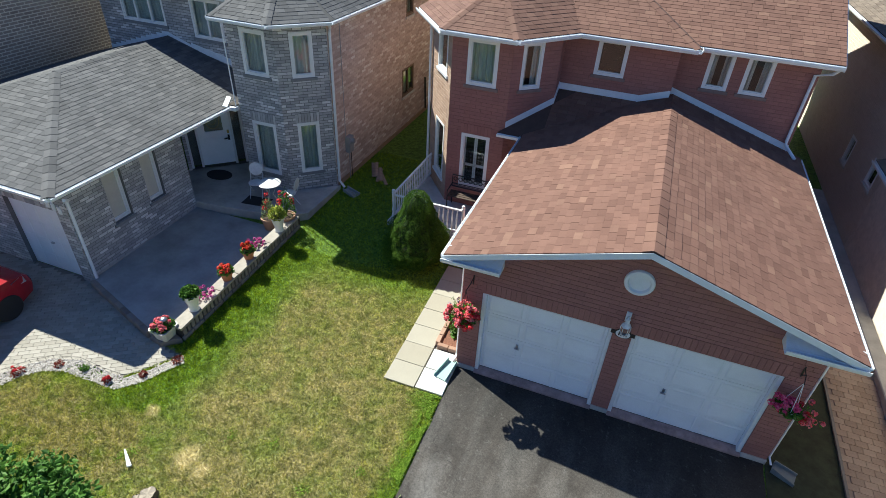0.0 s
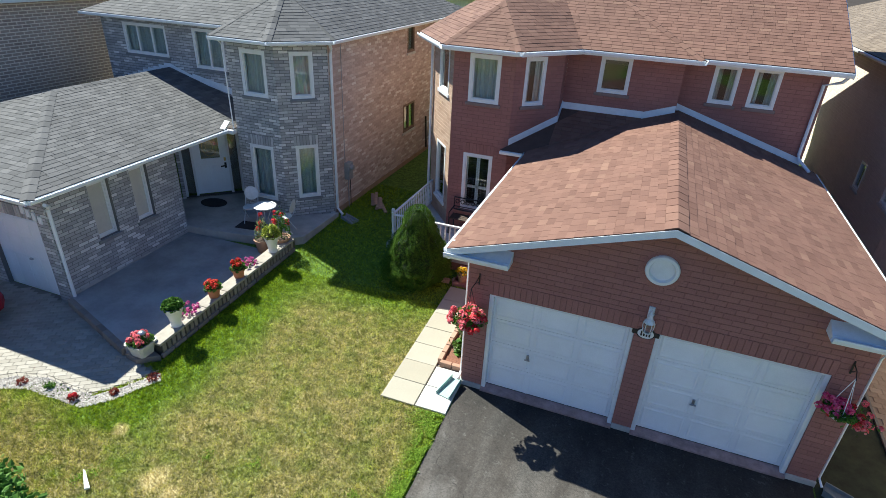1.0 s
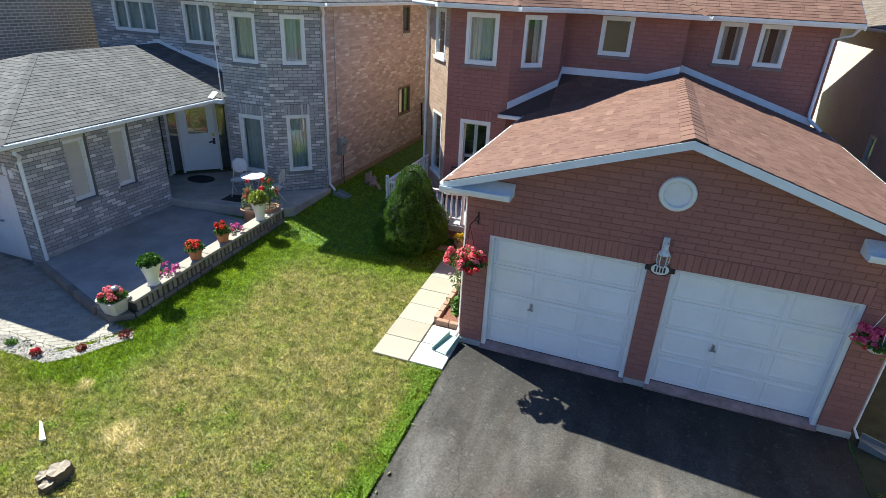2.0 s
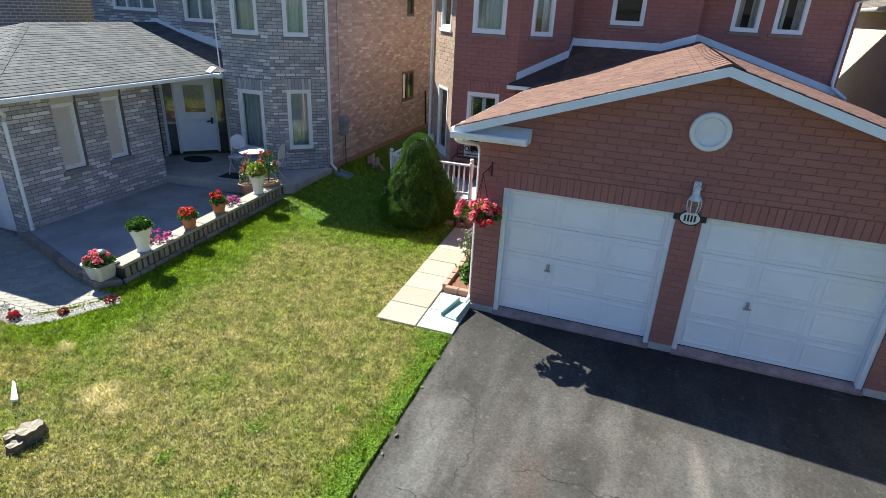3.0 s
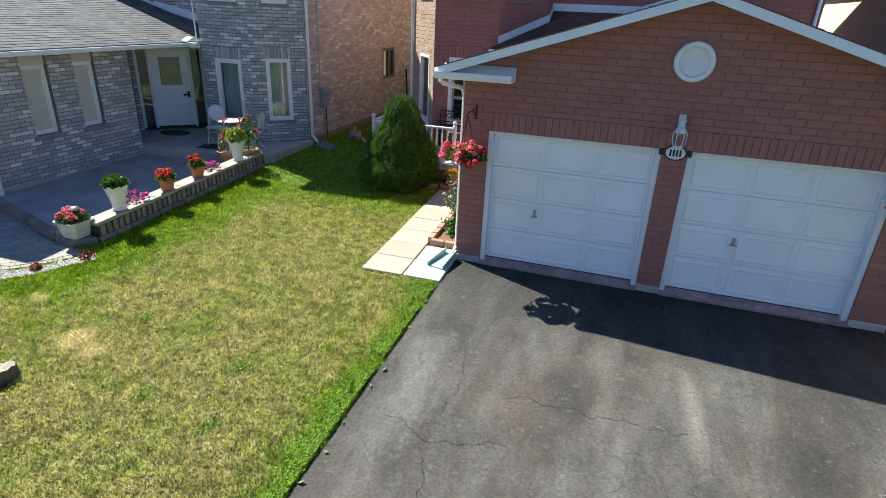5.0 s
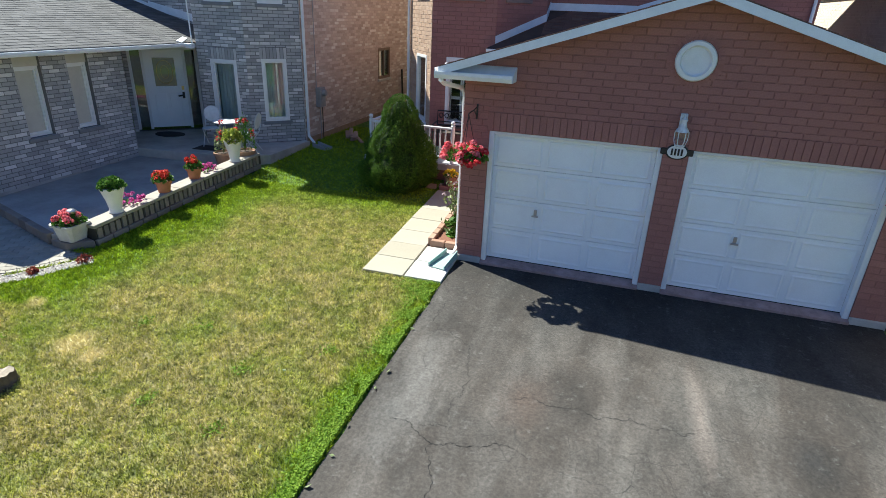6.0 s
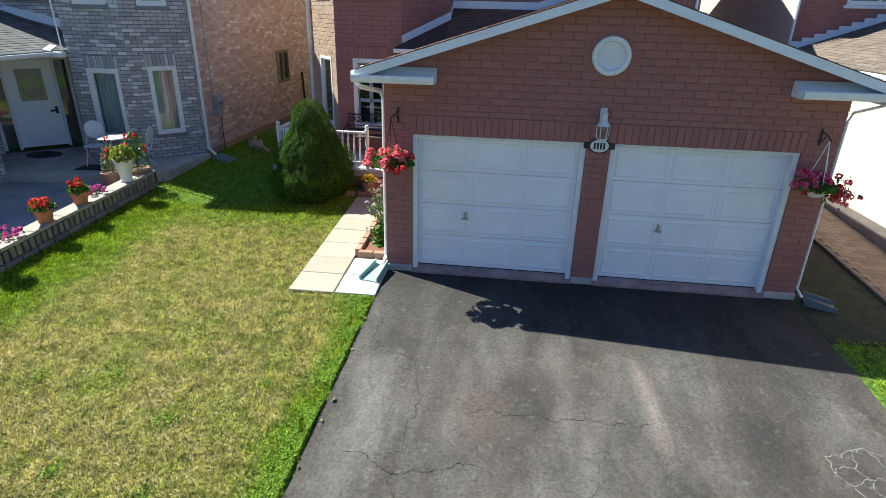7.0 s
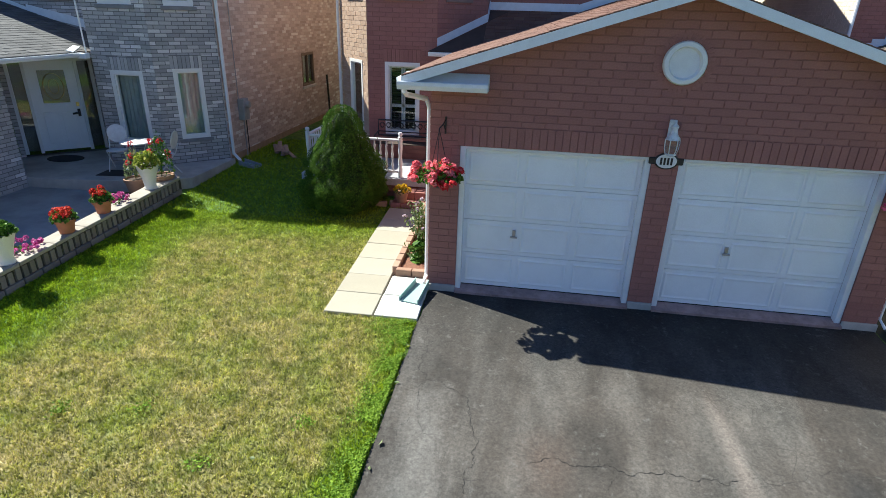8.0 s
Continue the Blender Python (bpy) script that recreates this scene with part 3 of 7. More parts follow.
def add_tab(g, p, low, E, lift=0.0):
    n = len(p)
    g.add([(x, y, lift + 0.0085 - 0.0065 * max(0, min(1, (y - low) / E))) for x, y in p] + [(x, y, 0.0) for x, y in p], [tuple(range(n))] + [(i, n + i, n + (i + 1) % n, (i + 1) % n) for i in range(n)])


def ridge_caps(house, a, b, n1, n2, mat, w=0.15, step=0.28):
    """Bent cap shingles from a up or along to b, over two planes with those normals."""
    a, b = Vector(a), Vector(b)
    d = (b - a).normalized()
    sides = []
    for n, s in ((Vector(n1), 1), (Vector(n2), -1)):
        q = d.cross(n.normalized())
        if q.z > 0:
            q = -q
        sides.append(q.normalized() * w)
    up = (Vector(n1).normalized() + Vector(n2).normalized()).normalized()
    g = Geo()
    k = int((b - a).length / step)
    for i in range(k):
        p0, p1 = a + d * i * step, a + d * (i * step + step * 1.15)
        h0, h1 = up * 0.024, up * 0.016
        ring = []
        for p, h in ((p0, h0), (p1, h1)):
            ring.append([p + sides[0] + h * 0.7, p + sides[0] * 0.3 + h, p + h * 1.05, p + sides[1] * 0.3 + h, p + sides[1] + h * 0.7])
        low = [p0 + sides[0], p0, p0 + sides[1]]
        vs = ring[0] + ring[1] + low
        g.add(vs, [(0, 1, 6, 5), (1, 2, 7, 6), (2, 3, 8, 7), (3, 4, 9, 8), (10, 11, 2, 1, 0), (11, 12, 4, 3, 2)])
    return g.make("ridge_cap", mat, house, kind="stuff")


def window(house, m, u0, u1, z0, z1, frame_mat, inside="curtain", mullions=(), sill=None, deep=0.09, border=0.065, proud=0.015):
    """A window set in a wall's opening: frame, panes, sill, and what hangs behind the glass."""
    b = border
    w = Geo().ring(u0, u1, z0, z1, b, -proud, deep).make("window", frame_mat, house, m=m)
    for x in mullions:
        Geo().box(x - 0.03, x + 0.03, -proud + 0.01, deep - 0.01, z0 + b - 0.002, z1 - b + 0.002).make("mullion", frame_mat, w, m=m)
    Geo().ring(u0 + b, u1 - b, z0 + b, z1 - b, 0.025, 0.027 - proud, deep - 0.005).make("sash", frame_mat, w, m=m)
    xs = [u0 + b] + list(mullions) + [u1 - b]
    for x0, x1 in zip(xs, xs[1:]):
        p = Geo().box(x0 + 0.01, x1 - 0.01, 0.055 - proud, 0.061 - proud, z0 + b * 0.8, z1 - b * 0.8).make("pane", glass, w, m=m)
        p.visible_shadow = False
    # shallow added box, painted near-black to stand in for the unlit room
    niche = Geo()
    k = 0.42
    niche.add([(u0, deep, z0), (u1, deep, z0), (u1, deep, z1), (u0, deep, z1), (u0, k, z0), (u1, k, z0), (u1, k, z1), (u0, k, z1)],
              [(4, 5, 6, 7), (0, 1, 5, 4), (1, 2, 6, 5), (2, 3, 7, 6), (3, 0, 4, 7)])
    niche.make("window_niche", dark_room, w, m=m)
    if inside in ("curtain", "green", "half"):
        g = Geo()
        spans = [(u0 + 0.02, u1 - 0.02)]
        if inside == "half":
            spans = [(u0 + 0.02, u0 + (u1 - u0) * 0.36), (u1 - (u1 - u0) * 0.36, u1 - 0.02)]
        for s0, s1 in spans:
            n = max(8, int((s1 - s0) / 0.02))
            top, bot = [], []
            for i in range(n + 1):
                x = s0 + (s1 - s0) * i / n
                y = 0.17 + 0.022 * math.sin(x * 62) + 0.012 * math.sin(x * 23 + 1)
                top.append((x, y, z1 - 0.02))
                bot.append((x, y + 0.008 * math.sin(x * 40), z0 + 0.02))
            k0 = len(g.v)
            g.add(top + bot, [(i, i + n + 1, i + n + 2, i + 1) for i in range(n)])
        g.make("curtain", green_curtain if inside == "green" else curtain_mat, w, m=m, smooth=True)
    elif inside == "blind":
        g = Geo()
        g.box(u0 + 0.03, u1 - 0.03, 0.14, 0.15, z0 + (z1 - z0) * 0.02, z1 - 0.03)
        g.make("roller_blind", blind_mat, w, m=m)
    elif inside == "shutter":
        mid = (u0 + u1) / 2
        for s0, s1 in ((u0 + b + 0.01, mid - 0.005), (mid + 0.005, u1 - b - 0.01)):
            f = Geo()
            zc = z0 + (z1 - z0) * 0.4
            for r in ((s0, s0 + 0.04, z0 + b, z1 - b), (s1 - 0.04, s1, z0 + b, z1 - b), (s0, s1, z0 + b, z0 + b + 0.06), (s0, s1, z1 - b - 0.06, z1 - b), (s0, s1, zc - 0.035, zc + 0.035)):
                f.box(r[0], r[1], 0.10, 0.13, r[2], r[3])
            f.make("shutter", white_paint, w, m=m)
            lv = Geo()
            z = z0 + b + 0.09
            while z < z1 - b - 0.08:
                if abs(z - zc) > 0.06:
                    lv.add([(s0 + 0.04, 0.10, z - 0.012), (s1 - 0.04, 0.10, z - 0.012), (s1 - 0.04, 0.13, z + 0.012), (s0 + 0.04, 0.13, z + 0.012),
                            (s0 + 0.04, 0.103, z - 0.017), (s1 - 0.04, 0.103, z - 0.017), (s1 - 0.04, 0.133, z + 0.007), (s0 + 0.04, 0.133, z + 0.007)],
                           [(0, 1, 2, 3), (7, 6, 5, 4), (0, 4, 5, 1), (2, 6, 7, 3)])
                z += 0.055
            lv.make("louvre", dark_louvre, w, m=m, kind="stuff")
    if sill:
        Geo().box(u0 - 0.06, u1 + 0.06, -0.045, 0.06, z0 - 0.085, z0 - 0.004).make("sill", sill, w, m=m, bevel=0.008)
    return w


def gutter(house, a, b, mat=None, size=0.085, name="gutter"):
    """A box gutter with its fascia behind, open above, from a to b at the roof's edge; outside on the right hand."""
    m, n = wall_frame(a, b)
    z = a[2]
    g = Geo()
    s = size
    prof = [(0.0, 0.0), (0.0, -s), (-s * 0.75, -s), (-s, -s * 0.45), (-s, 0.0), (-s + 0.012, 0.0), (-s + 0.012, -s * 0.4), (-s * 0.75 + 0.006, -s + 0.012), (-0.012, -s + 0.012), (-0.012, 0.0)]
    k = len(prof)
    v = [(u, y, z + q) for u in (0, n) for y, q in prof]
    g.add(v, [(i, (i + 1) % k, k + (i + 1) % k, k + i) for i in range(k)] + [tuple(range(k)), tuple(range(2 * k - 1, k - 1, -1))])
    return g.make(name, mat or white_metal, house, m=m)


def downspout(house, pts, mat=None, r=0.038, name="downspout"):
    return Geo().tube(pts, r, 8).make(name, mat or white_metal, house, smooth=True)


def leaves(g, n, spot, size, rng, lie=0.0, aspect=0.55):
    """Small bent leaves, each a pair of triangles either side of its rib."""
    for _ in range(n):
        c = Vector(spot(rng))
        a = Vector((rng.gauss(0, 1), rng.gauss(0, 1), rng.gauss(0, 1) * (1 - lie))).normalized()
        b = a.cross(Vector((rng.gauss(0, 1), rng.gauss(0, 1), rng.gauss(0, 1) + 2 * lie))).normalized()
        nn = a.cross(b)
        s = size * rng.uniform(0.6, 1.25)
        tip, root = c + a * s * 0.5, c - a * s * 0.5
        g.add([root, c + b * s * aspect * 0.5 + nn * s * 0.1, tip, c - b * s * aspect * 0.5 + nn * s * 0.1], [(0, 1, 2), (0, 2, 3)])


def bloom(g, c, r, rng, n=26, petal=0.022):
    for _ in range(n):
        d = Vector((rng.gauss(0, 1), rng.gauss(0, 1), rng.gauss(0, 1))).normalized()
        if d.z < -0.5:
            d.z = -d.z
        p = Vector(c) + d * r * rng.uniform(0.75, 1.05)
        a = d.cross(Vector((rng.gauss(0, 1), rng.gauss(0, 1), rng.gauss(0, 1)))).normalized()
        b = d.cross(a)
        s = petal * rng.uniform(0.7, 1.2)
        g.add([p + a * s, p + b * s + d * s * 0.4, p - a * s, p - b * s + d * s * 0.4], [(0, 1, 2), (0, 2, 3)])


def dome(c, r, h):
    def spot(rng):
        t, q = rng.uniform(0, 2 * math.pi), math.sqrt(rng.random())
        return (c[0] + r * q * math.cos(t), c[1] + r * q * math.sin(t), c[2] + h * math.sqrt(max(0, 1 - q * q)) * rng.uniform(0.35, 1.05))
    return spot


# ---- ground, drives and paths ----
def ground_sheet():
    ys = [-600, -60, -20, -12, -9, -6, -3, 0, 3, 6, 20, 60, 600]
    xs = [-600, -60, -20, -9, -6, -3, 0, 3, 6, 9, 20, 60, 600]
    g = Geo()
    g.add([(x, y, ground_z(y)) for y in ys for x in xs],
          [(j * len(xs) + i, j * len(xs) + i + 1, (j + 1) * len(xs) + i + 1, (j + 1) * len(xs) + i) for j in range(len(ys) - 1) for i in range(len(xs) - 1)])
    return tagged(g.make("ground", lawn_soil), "mown lawn, green in parts and burnt straw-brown in others", "lawn", kind="structure")


ground_sheet()


def ground_strip(name, xs, ys, lift, mat, label, category, edge=None):
    """A paved sheet that follows the slope of the lot."""
    g = Geo()
    top = [(x, y, ground_z(y) + lift) for y in ys for x in xs]
    n = len(xs)
    g.add(top, [(j * n + i, j * n + i + 1, (j + 1) * n + i + 1, (j + 1) * n + i) for j in range(len(ys) - 1) for i in range(n - 1)])
    return tagged(g.make(name, mat), label, category, kind="structure")


def driveway():
    rng = random.Random(5)
    g = Geo()
    ys = [0.1 - 0.12 * i for i in range(120)]
    left = [0.03 + 0.03 * noise.noise(Vector((y * 2.3, 3, 0))) + 0.012 * noise.noise(Vector((y * 9, 1, 0))) for y in ys]
    right = [6.04 + 0.04 * noise.noise(Vector((y * 2.0, 9, 0))) for y in ys]
    v, f = [], []
    for y, l_, r_ in zip(ys, left, right):
        z = ground_z(y) + 0.016
        v += [(l_ - 0.02, y, z - 0.05), (l_, y, z), (r_, y, z), (r_ + 0.02, y, z - 0.05)]
    for i in range(len(ys) - 1):
        for k in range(3):
            a = i * 4 + k
            f.append((a, a + 4, a + 5, a + 1)[::-1])
    g.add(v, f)
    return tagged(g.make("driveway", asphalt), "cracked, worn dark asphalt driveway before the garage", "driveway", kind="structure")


drive = driveway()


def crack(pts, w, mat, seed):
    """A jagged open crack along a line."""
    rng = random.Random(seed)
    p = [Vector((x, y, 0)) for x, y in pts]
    for _ in range(4):
        q = [p[0]]
        for a, b in zip(p, p[1:]):
            d = b - a
            q += [(a + b) / 2 + Vector((-d.y, d.x, 0)) * rng.uniform(-0.24, 0.24), b]
        p = q
    g, v = Geo(), []
    for i, a in enumerate(p):
        d = (p[min(i + 1, len(p) - 1)] - p[max(i - 1, 0)]).normalized()
        s = Vector((-d.y, d.x, 0)) * w * 0.38 * rng.uniform(0.2, 1.0) * (0.3 if i in (0, len(p) - 1) else 1)
        for e in (a - s, a + s):
            v.append((e.x, e.y, ground_z(e.y) + 0.0205))
    g.add(v, [(2 * i, 2 * i + 1, 2 * i + 3, 2 * i + 2) for i in range(len(p) - 1)])
    return g.make("crack", mat, drive)


crack_dark = plain("crack_shadow", (0.012, 0.012, 0.012), 0.95)
crack_pale = plain("crack_filler", (0.24, 0.235, 0.22), 0.9)
for i, (pts, w) in enumerate((([(0.42, -3.78), (0.63, -3.78), (0.82, -3.93), (1.09, -3.91), (1.47, -3.82), (1.74, -3.8)], 0.011), ([(0.68, -3.77), (1.01, -3.7), (1.0, -3.24), (1.01, -3.0), (0.88, -2.5)], 0.007),
                              ([(1.53, -3.1), (1.96, -3.07), (2.17, -3.02), (2.5, -3.06), (2.79, -2.96), (3.14, -3.0), (3.43, -2.97)], 0.009), ([(0.11, -0.7), (0.14, -1.02), (0.22, -1.62), (0.36, -2.07), (0.6, -2.15), (0.88, -2.5)], 0.008),
                              ([(0.92, -3.95), (0.99, -4.21), (1.08, -4.45), (1.05, -5.4), (1.2, -6.6)], 0.009), ([(1.94, -2.39), (2.12, -2.77), (2.17, -3.02)], 0.004), ([(0.36, -2.07), (0.3, -2.7), (0.12, -3.2)], 0.005),
                              ([(2.3, -3.05), (2.2, -3.35), (2.35, -3.9)], 0.004), ([(3.43, -2.97), (4.1, -2.75), (4.9, -2.9), (5.1, -3.2)], 0.004), ([(3.6, -1.9), (4.3, -1.75), (5.2, -2.1)], 0.004), ([(1.74, -3.8), (2.3, -3.95), (3.0, -3.85)], 0.004))):
    crack(pts, w, crack_dark, 300 + i)
for i, pts in enumerate(([(5.29, -3.06), (5.04, -3.18), (5.03, -3.39), (5.25, -3.31)], [(5.25, -3.31), (5.46, -3.02), (5.6, -3.1)], [(5.25, -3.31), (5.35, -3.43), (5.1, -3.51), (5.03, -3.39)],
                         [(5.35, -3.43), (5.55, -3.4), (5.46, -3.02)], [(5.1, -3.51), (5.15, -3.8), (5.4, -3.75), (5.35, -3.43)], [(5.55, -3.4), (5.7, -3.7)], [(5.29, -3.06), (5.46, -3.02)])):
    crack(pts, 0.014, crack_pale, 330 + i)
ground_strip("road", (-200, -20, 0, 20, 200), (-23, -16, -14.3), 0.015, asph_far, "asphalt street in front of the houses", "road")


# ---- red brick house ----
red_house = thing("house", (0, 0, 0), "two-storey red brick house with a bay and attached double garage", "house")
RB = (red_brick, red_mortar)
RIDGE, EAVE, RS = 4.14, 3.07, 0.3185
GW = 6.05
D1, D2 = (0.4, 2.84), (3.17, 5.62)
HEAD = 2.18
front_top = [(0, -0.1), (GW, -0.1), (GW, RIDGE - RS * (GW - 3.04) - 0.07), (3.04, RIDGE - 0.07), (0, RIDGE - RS * 3.04 - 0.07)]
garage_holes = [(D1[0], D1[1], -0.1, HEAD), (D2[0], D2[1], -0.1, HEAD)]
vent_hole = (2.86, 3.16, 3.16, 3.46)
wall_f, mf = brick_wall(red_house, (0, 0), (GW, 0), 0.0, 4.2, garage_holes + [vent_hole], front_top, RB, garage_holes, start=0.14,
                        single=(lambda r: r[2] > 2.2 or (r[2] > 0.5 and 2.8 < r[0] < 3.2), red_brick_single), label="red brick garage front with soldier courses over the doors")
brick_wall(red_house, (0, 7.0), (0, 0), 0.0, EAVE + 0.05, mats=RB, start=0.14)
brick_wall(red_house, (GW, 0), (GW, 7.3), 0.0, EAVE + 0.05, mats=RB, start=0.14)
# footing under the brickwork
for x0, x1 in ((-0.015, D1[0]), (D1[1], D2[0]), (D2[1], GW + 0.015)):
    Geo().box(x0, x1, -0.03, 0.2, -0.1, 0.135).make("footing", concrete, red_house, "bare concrete footing", bevel=0.01)

# upper house and bay, walls one by one
P = [(-3.45, 16.0), (-3.45, 6.86), (-2.42, 5.55), (-0.85, 5.55), (0.15, 6.5), (0.15, 7.0), (2.95, 7.0), (2.95, 7.3), (6.05, 7.3), (6.05, 19.0)]
TOP = 5.42


def red_face(i, holes=(), z0=0.0, heads=(), mats=RB):
    return brick_wall(red_house, P[i], P[i + 1], z0, TOP, holes, None, mats, heads, start=0.14)


red_face(0, mats=(buff_brick, buff_mortar))
w1 = [(0.56, 1.36, 4.15, 5.3), (0.56, 1.36, 1.1, 2.75)]
_, m1 = red_face(1, w1, mats=(buff_brick, buff_mortar))
w2 = [(0.42, 1.22, 4.1, 5.27), (0.40, 1.20, 1.15, 2.76)]
_, m2 = red_face(2, w2, heads=w2[1:])
w3 = [(0.28, 0.87, 4.1, 5.27)]
_, m3 = red_face(3, w3)
red_face(4)
w5 = [(0.83, 1.59, 4.42, 5.32)]
_, m5 = red_face(5, w5)
red_face(6)
w7 = [(0.68, 1.26, 4.41, 5.33), (1.54, 2.15, 4.41, 5.33)]
_, m7 = red_face(7, w7)
red_face(8)
brick_wall(red_house, (6.05, 7.3), (6.05, 19.0), TOP, 8.2, top=[(0.0, TOP), (11.7, TOP), (5.9, TOP + 2.7)], mats=RB, bricks=False)
for h in w1:
    window(red_house, m1, *h, white_vinyl, "dark", sill=white_paint)
window(red_house, m2, *w2[0], white_vinyl, "green", sill=sill_stone, border=0.085)
window(red_house, m2, *w2[1], white_vinyl, "shutter", sill=sill_stone, border=0.075)
window(red_house, m3, *w3[0], white_vinyl, "half", sill=sill_stone, border=0.075)
window(red_house, m5, *w5[0], white_vinyl, "dark", sill=sill_stone, border=0.075)
window(red_house, m7, *w7[0], white_vinyl, "half", sill=sill_stone, border=0.07)
window(red_house, m7, *w7[1], white_vinyl, "half", sill=sill_stone, border=0.07)
Geo().box(-3.3, 5.8, 7.8, 15.6, 2.7, 2.9).make("floor_slab", dark_room, red_house)

RED_UNDER = plain("red_underlay", (0.085, 0.05, 0.038), 0.95)
RSM = (red_shingle, red_shingle_single, RED_UNDER)
YF = -0.32
# garage roof: two slopes, and the lean-to over the porch behind its valley
LT = 0.54
yv = lambda x: 5.4 + (RIDGE - RS * (3.04 - x) - 3.03) / LT
roof_plane(red_house, [(-0.32, yv(-0.32), EAVE - 0.002), (-0.32, YF, EAVE - 0.002), (3.04, YF, RIDGE), (3.04, 7.3, RIDGE), (2.29, yv(2.29), RIDGE - RS * 0.75)], RSM, single=lambda p: p.y < 2.6 and p.x > -0.2)
roof_plane(red_house, [(6.4, YF, EAVE - 0.002), (6.4, 7.3, EAVE - 0.002), (3.04, 7.3, RIDGE), (3.04, YF, RIDGE)], RSM, single=lambda p: p.y < 2.4)
roof_plane(red_house, [(-1.0, 5.4, 3.03), (-0.32, 5.4, 3.03), (2.29, 7.0, 3.894), (0.15, 7.0, 3.894), (0.15, 6.5, 3.624)], RSM)
ridge_caps(red_house, (3.04, YF, RIDGE), (3.04, 7.3, RIDGE), (-RS, 0, 1), (RS, 0, 1), red_shingle, 0.17, 0.3)
# rake boards, soffit and cornice returns
RK = 0.125
for s, x in ((-1, -0.32), (1, 6.4)):
    Geo().slab([(x, YF - 0.012, EAVE - 0.012), (3.04, YF - 0.012, RIDGE - 0.012), (3.04, YF - 0.012, RIDGE - RK), (x - s * 0.12, YF - 0.012, EAVE + RS * 0.12 - RK), (x, YF - 0.012, EAVE + RS * 0.12 - RK)], (0, 0.03, 0)).make("rake_board", white_metal, red_house, "white aluminium rake board")
    Geo().slab([(x, YF + 0.02, EAVE - 0.05), (3.04, YF + 0.02, RIDGE - 0.07), (3.04, 0.0, RIDGE - 0.07), (x, 0.0, EAVE - 0.05)], (0, 0, -0.02)).make("soffit", white_metal, red_house)
    inner = 0.74 if s < 0 else 5.3
    lo = EAVE - 0.075
    # boxed return: a low sloping lid against the wall, with its own gutter in front
    x0, x1 = min(x, inner), max(x, inner)
    sec = [(YF + 0.05, lo - 0.10), (-0.006, lo - 0.10), (-0.006, lo + 0.10), (YF + 0.05, lo - 0.01)]
    Geo().slab([(x0, y, z) for y, z in sec], (x1 - x0, 0, 0)).make("cornice_return", white_metal, red_house, "white boxed cornice return", bevel=0.006)
    gutter(red_house, (x0 - (0.05 if s < 0 else 0), YF + 0.05, lo + 0.005), (x1 + (0.05 if s > 0 else 0), YF + 0.05, lo + 0.005), size=0.095, name="return_gutter")
    if s < 0:
        gutter(red_house, (x, yv(-0.32), EAVE - 0.03), (x, YF + 0.03, EAVE - 0.03), size=0.07)
        Geo().box(x, 0.0, YF + 0.33, 5.4, EAVE - 0.11, EAVE - 0.09).make("soffit", white_metal, red_house)
    else:
        gutter(red_house, (x, YF + 0.03, EAVE - 0.03), (x, 7.3, EAVE - 0.03), size=0.07)
        Geo().box(GW, x, YF + 0.33, 7.3, EAVE - 0.11, EAVE - 0.09).make("soffit", white_metal, red_house)
gutter(red_house, (-1.0, 5.4, 3.01), (-0.32, 5.4, 3.01))


def flashing(pts, h=0.17):
    for (a, b) in zip(pts, pts[1:]):
        a, b = Vector(a), Vector(b)
        d = (b - a)
        o = Vector((d.y, -d.x, 0)).normalized() * 0.022
        Geo().slab([a + o, b + o, b + o + Vector((0, 0, h)), a + o + Vector((0, 0, h))], -o * 0.6).make("flashing", white_metal, red_house, "white metal step flashing")


flashing([(-0.85, 5.55, 3.12), (0.15, 6.5, 3.64)])
flashing([(0.15, 6.5, 3.64), (0.15, 7.0, 3.9)], 0.2)
flashing([(0.15, 7.0, 3.9), (2.2, 7.0, 3.9)])
flashing([(2.2, 7.0, 3.89), (2.95, 7.0, 4.14)])
flashing([(2.95, 7.3, 4.15), (6.05, 7.3, 3.17)])
# upper roofs
Z2, S2 = 5.46, 0.5
E1, E2, E3, E4 = (-3.97, 7.05, Z2), (-2.6, 5.2, Z2), (-0.68, 5.2, Z2), (0.52, 6.67, Z2)
PK = (-1.65, 7.05, Z2 + 0.93)
roof_plane(red_house, [E2, E3, PK], (red_shingle, red_shingle, RED_UNDER))
roof_plane(red_house, [E3, E4, (-0.34, 8.5, Z2 + 0.93), PK], (red_shingle, red_shingle, RED_UNDER))
roof_plane(red_house, [E1, E2, PK, (-1.65, 9.2, Z2 + 0.93)], (red_shingle, red_shingle, RED_UNDER))
roof_plane(red_house, [(0.2, 6.67, Z2), (3.3, 6.67, Z2), (-0.34, 10.3, Z2 + 1.815), (-2.0, 9.0, Z2 + 1.165)], (red_shingle, red_shingle, RED_UNDER))
roof_plane(red_house, [(3.3, 6.67, Z2), (3.3, 7.0, Z2), (-0.34, 10.64, Z2 + 1.82), (-0.34, 10.3, Z2 + 1.815)], (red_shingle, red_shingle, RED_UNDER), shingles=False)
roof_plane(red_house, [(3.3, 7.0, Z2), (6.4, 7.0, Z2), (6.4, 13.2, Z2 + 2.89), (-2.9, 13.2, Z2 + 2.89)], (red_shingle, red_shingle, RED_UNDER))
roof_plane(red_house, [(6.4, 19.4, Z2), (-3.97, 19.4, Z2), (-3.97, 13.2, Z2 + 2.89), (6.4, 13.2, Z2 + 2.89)], (red_shingle, red_shingle, RED_UNDER), shingles=False)
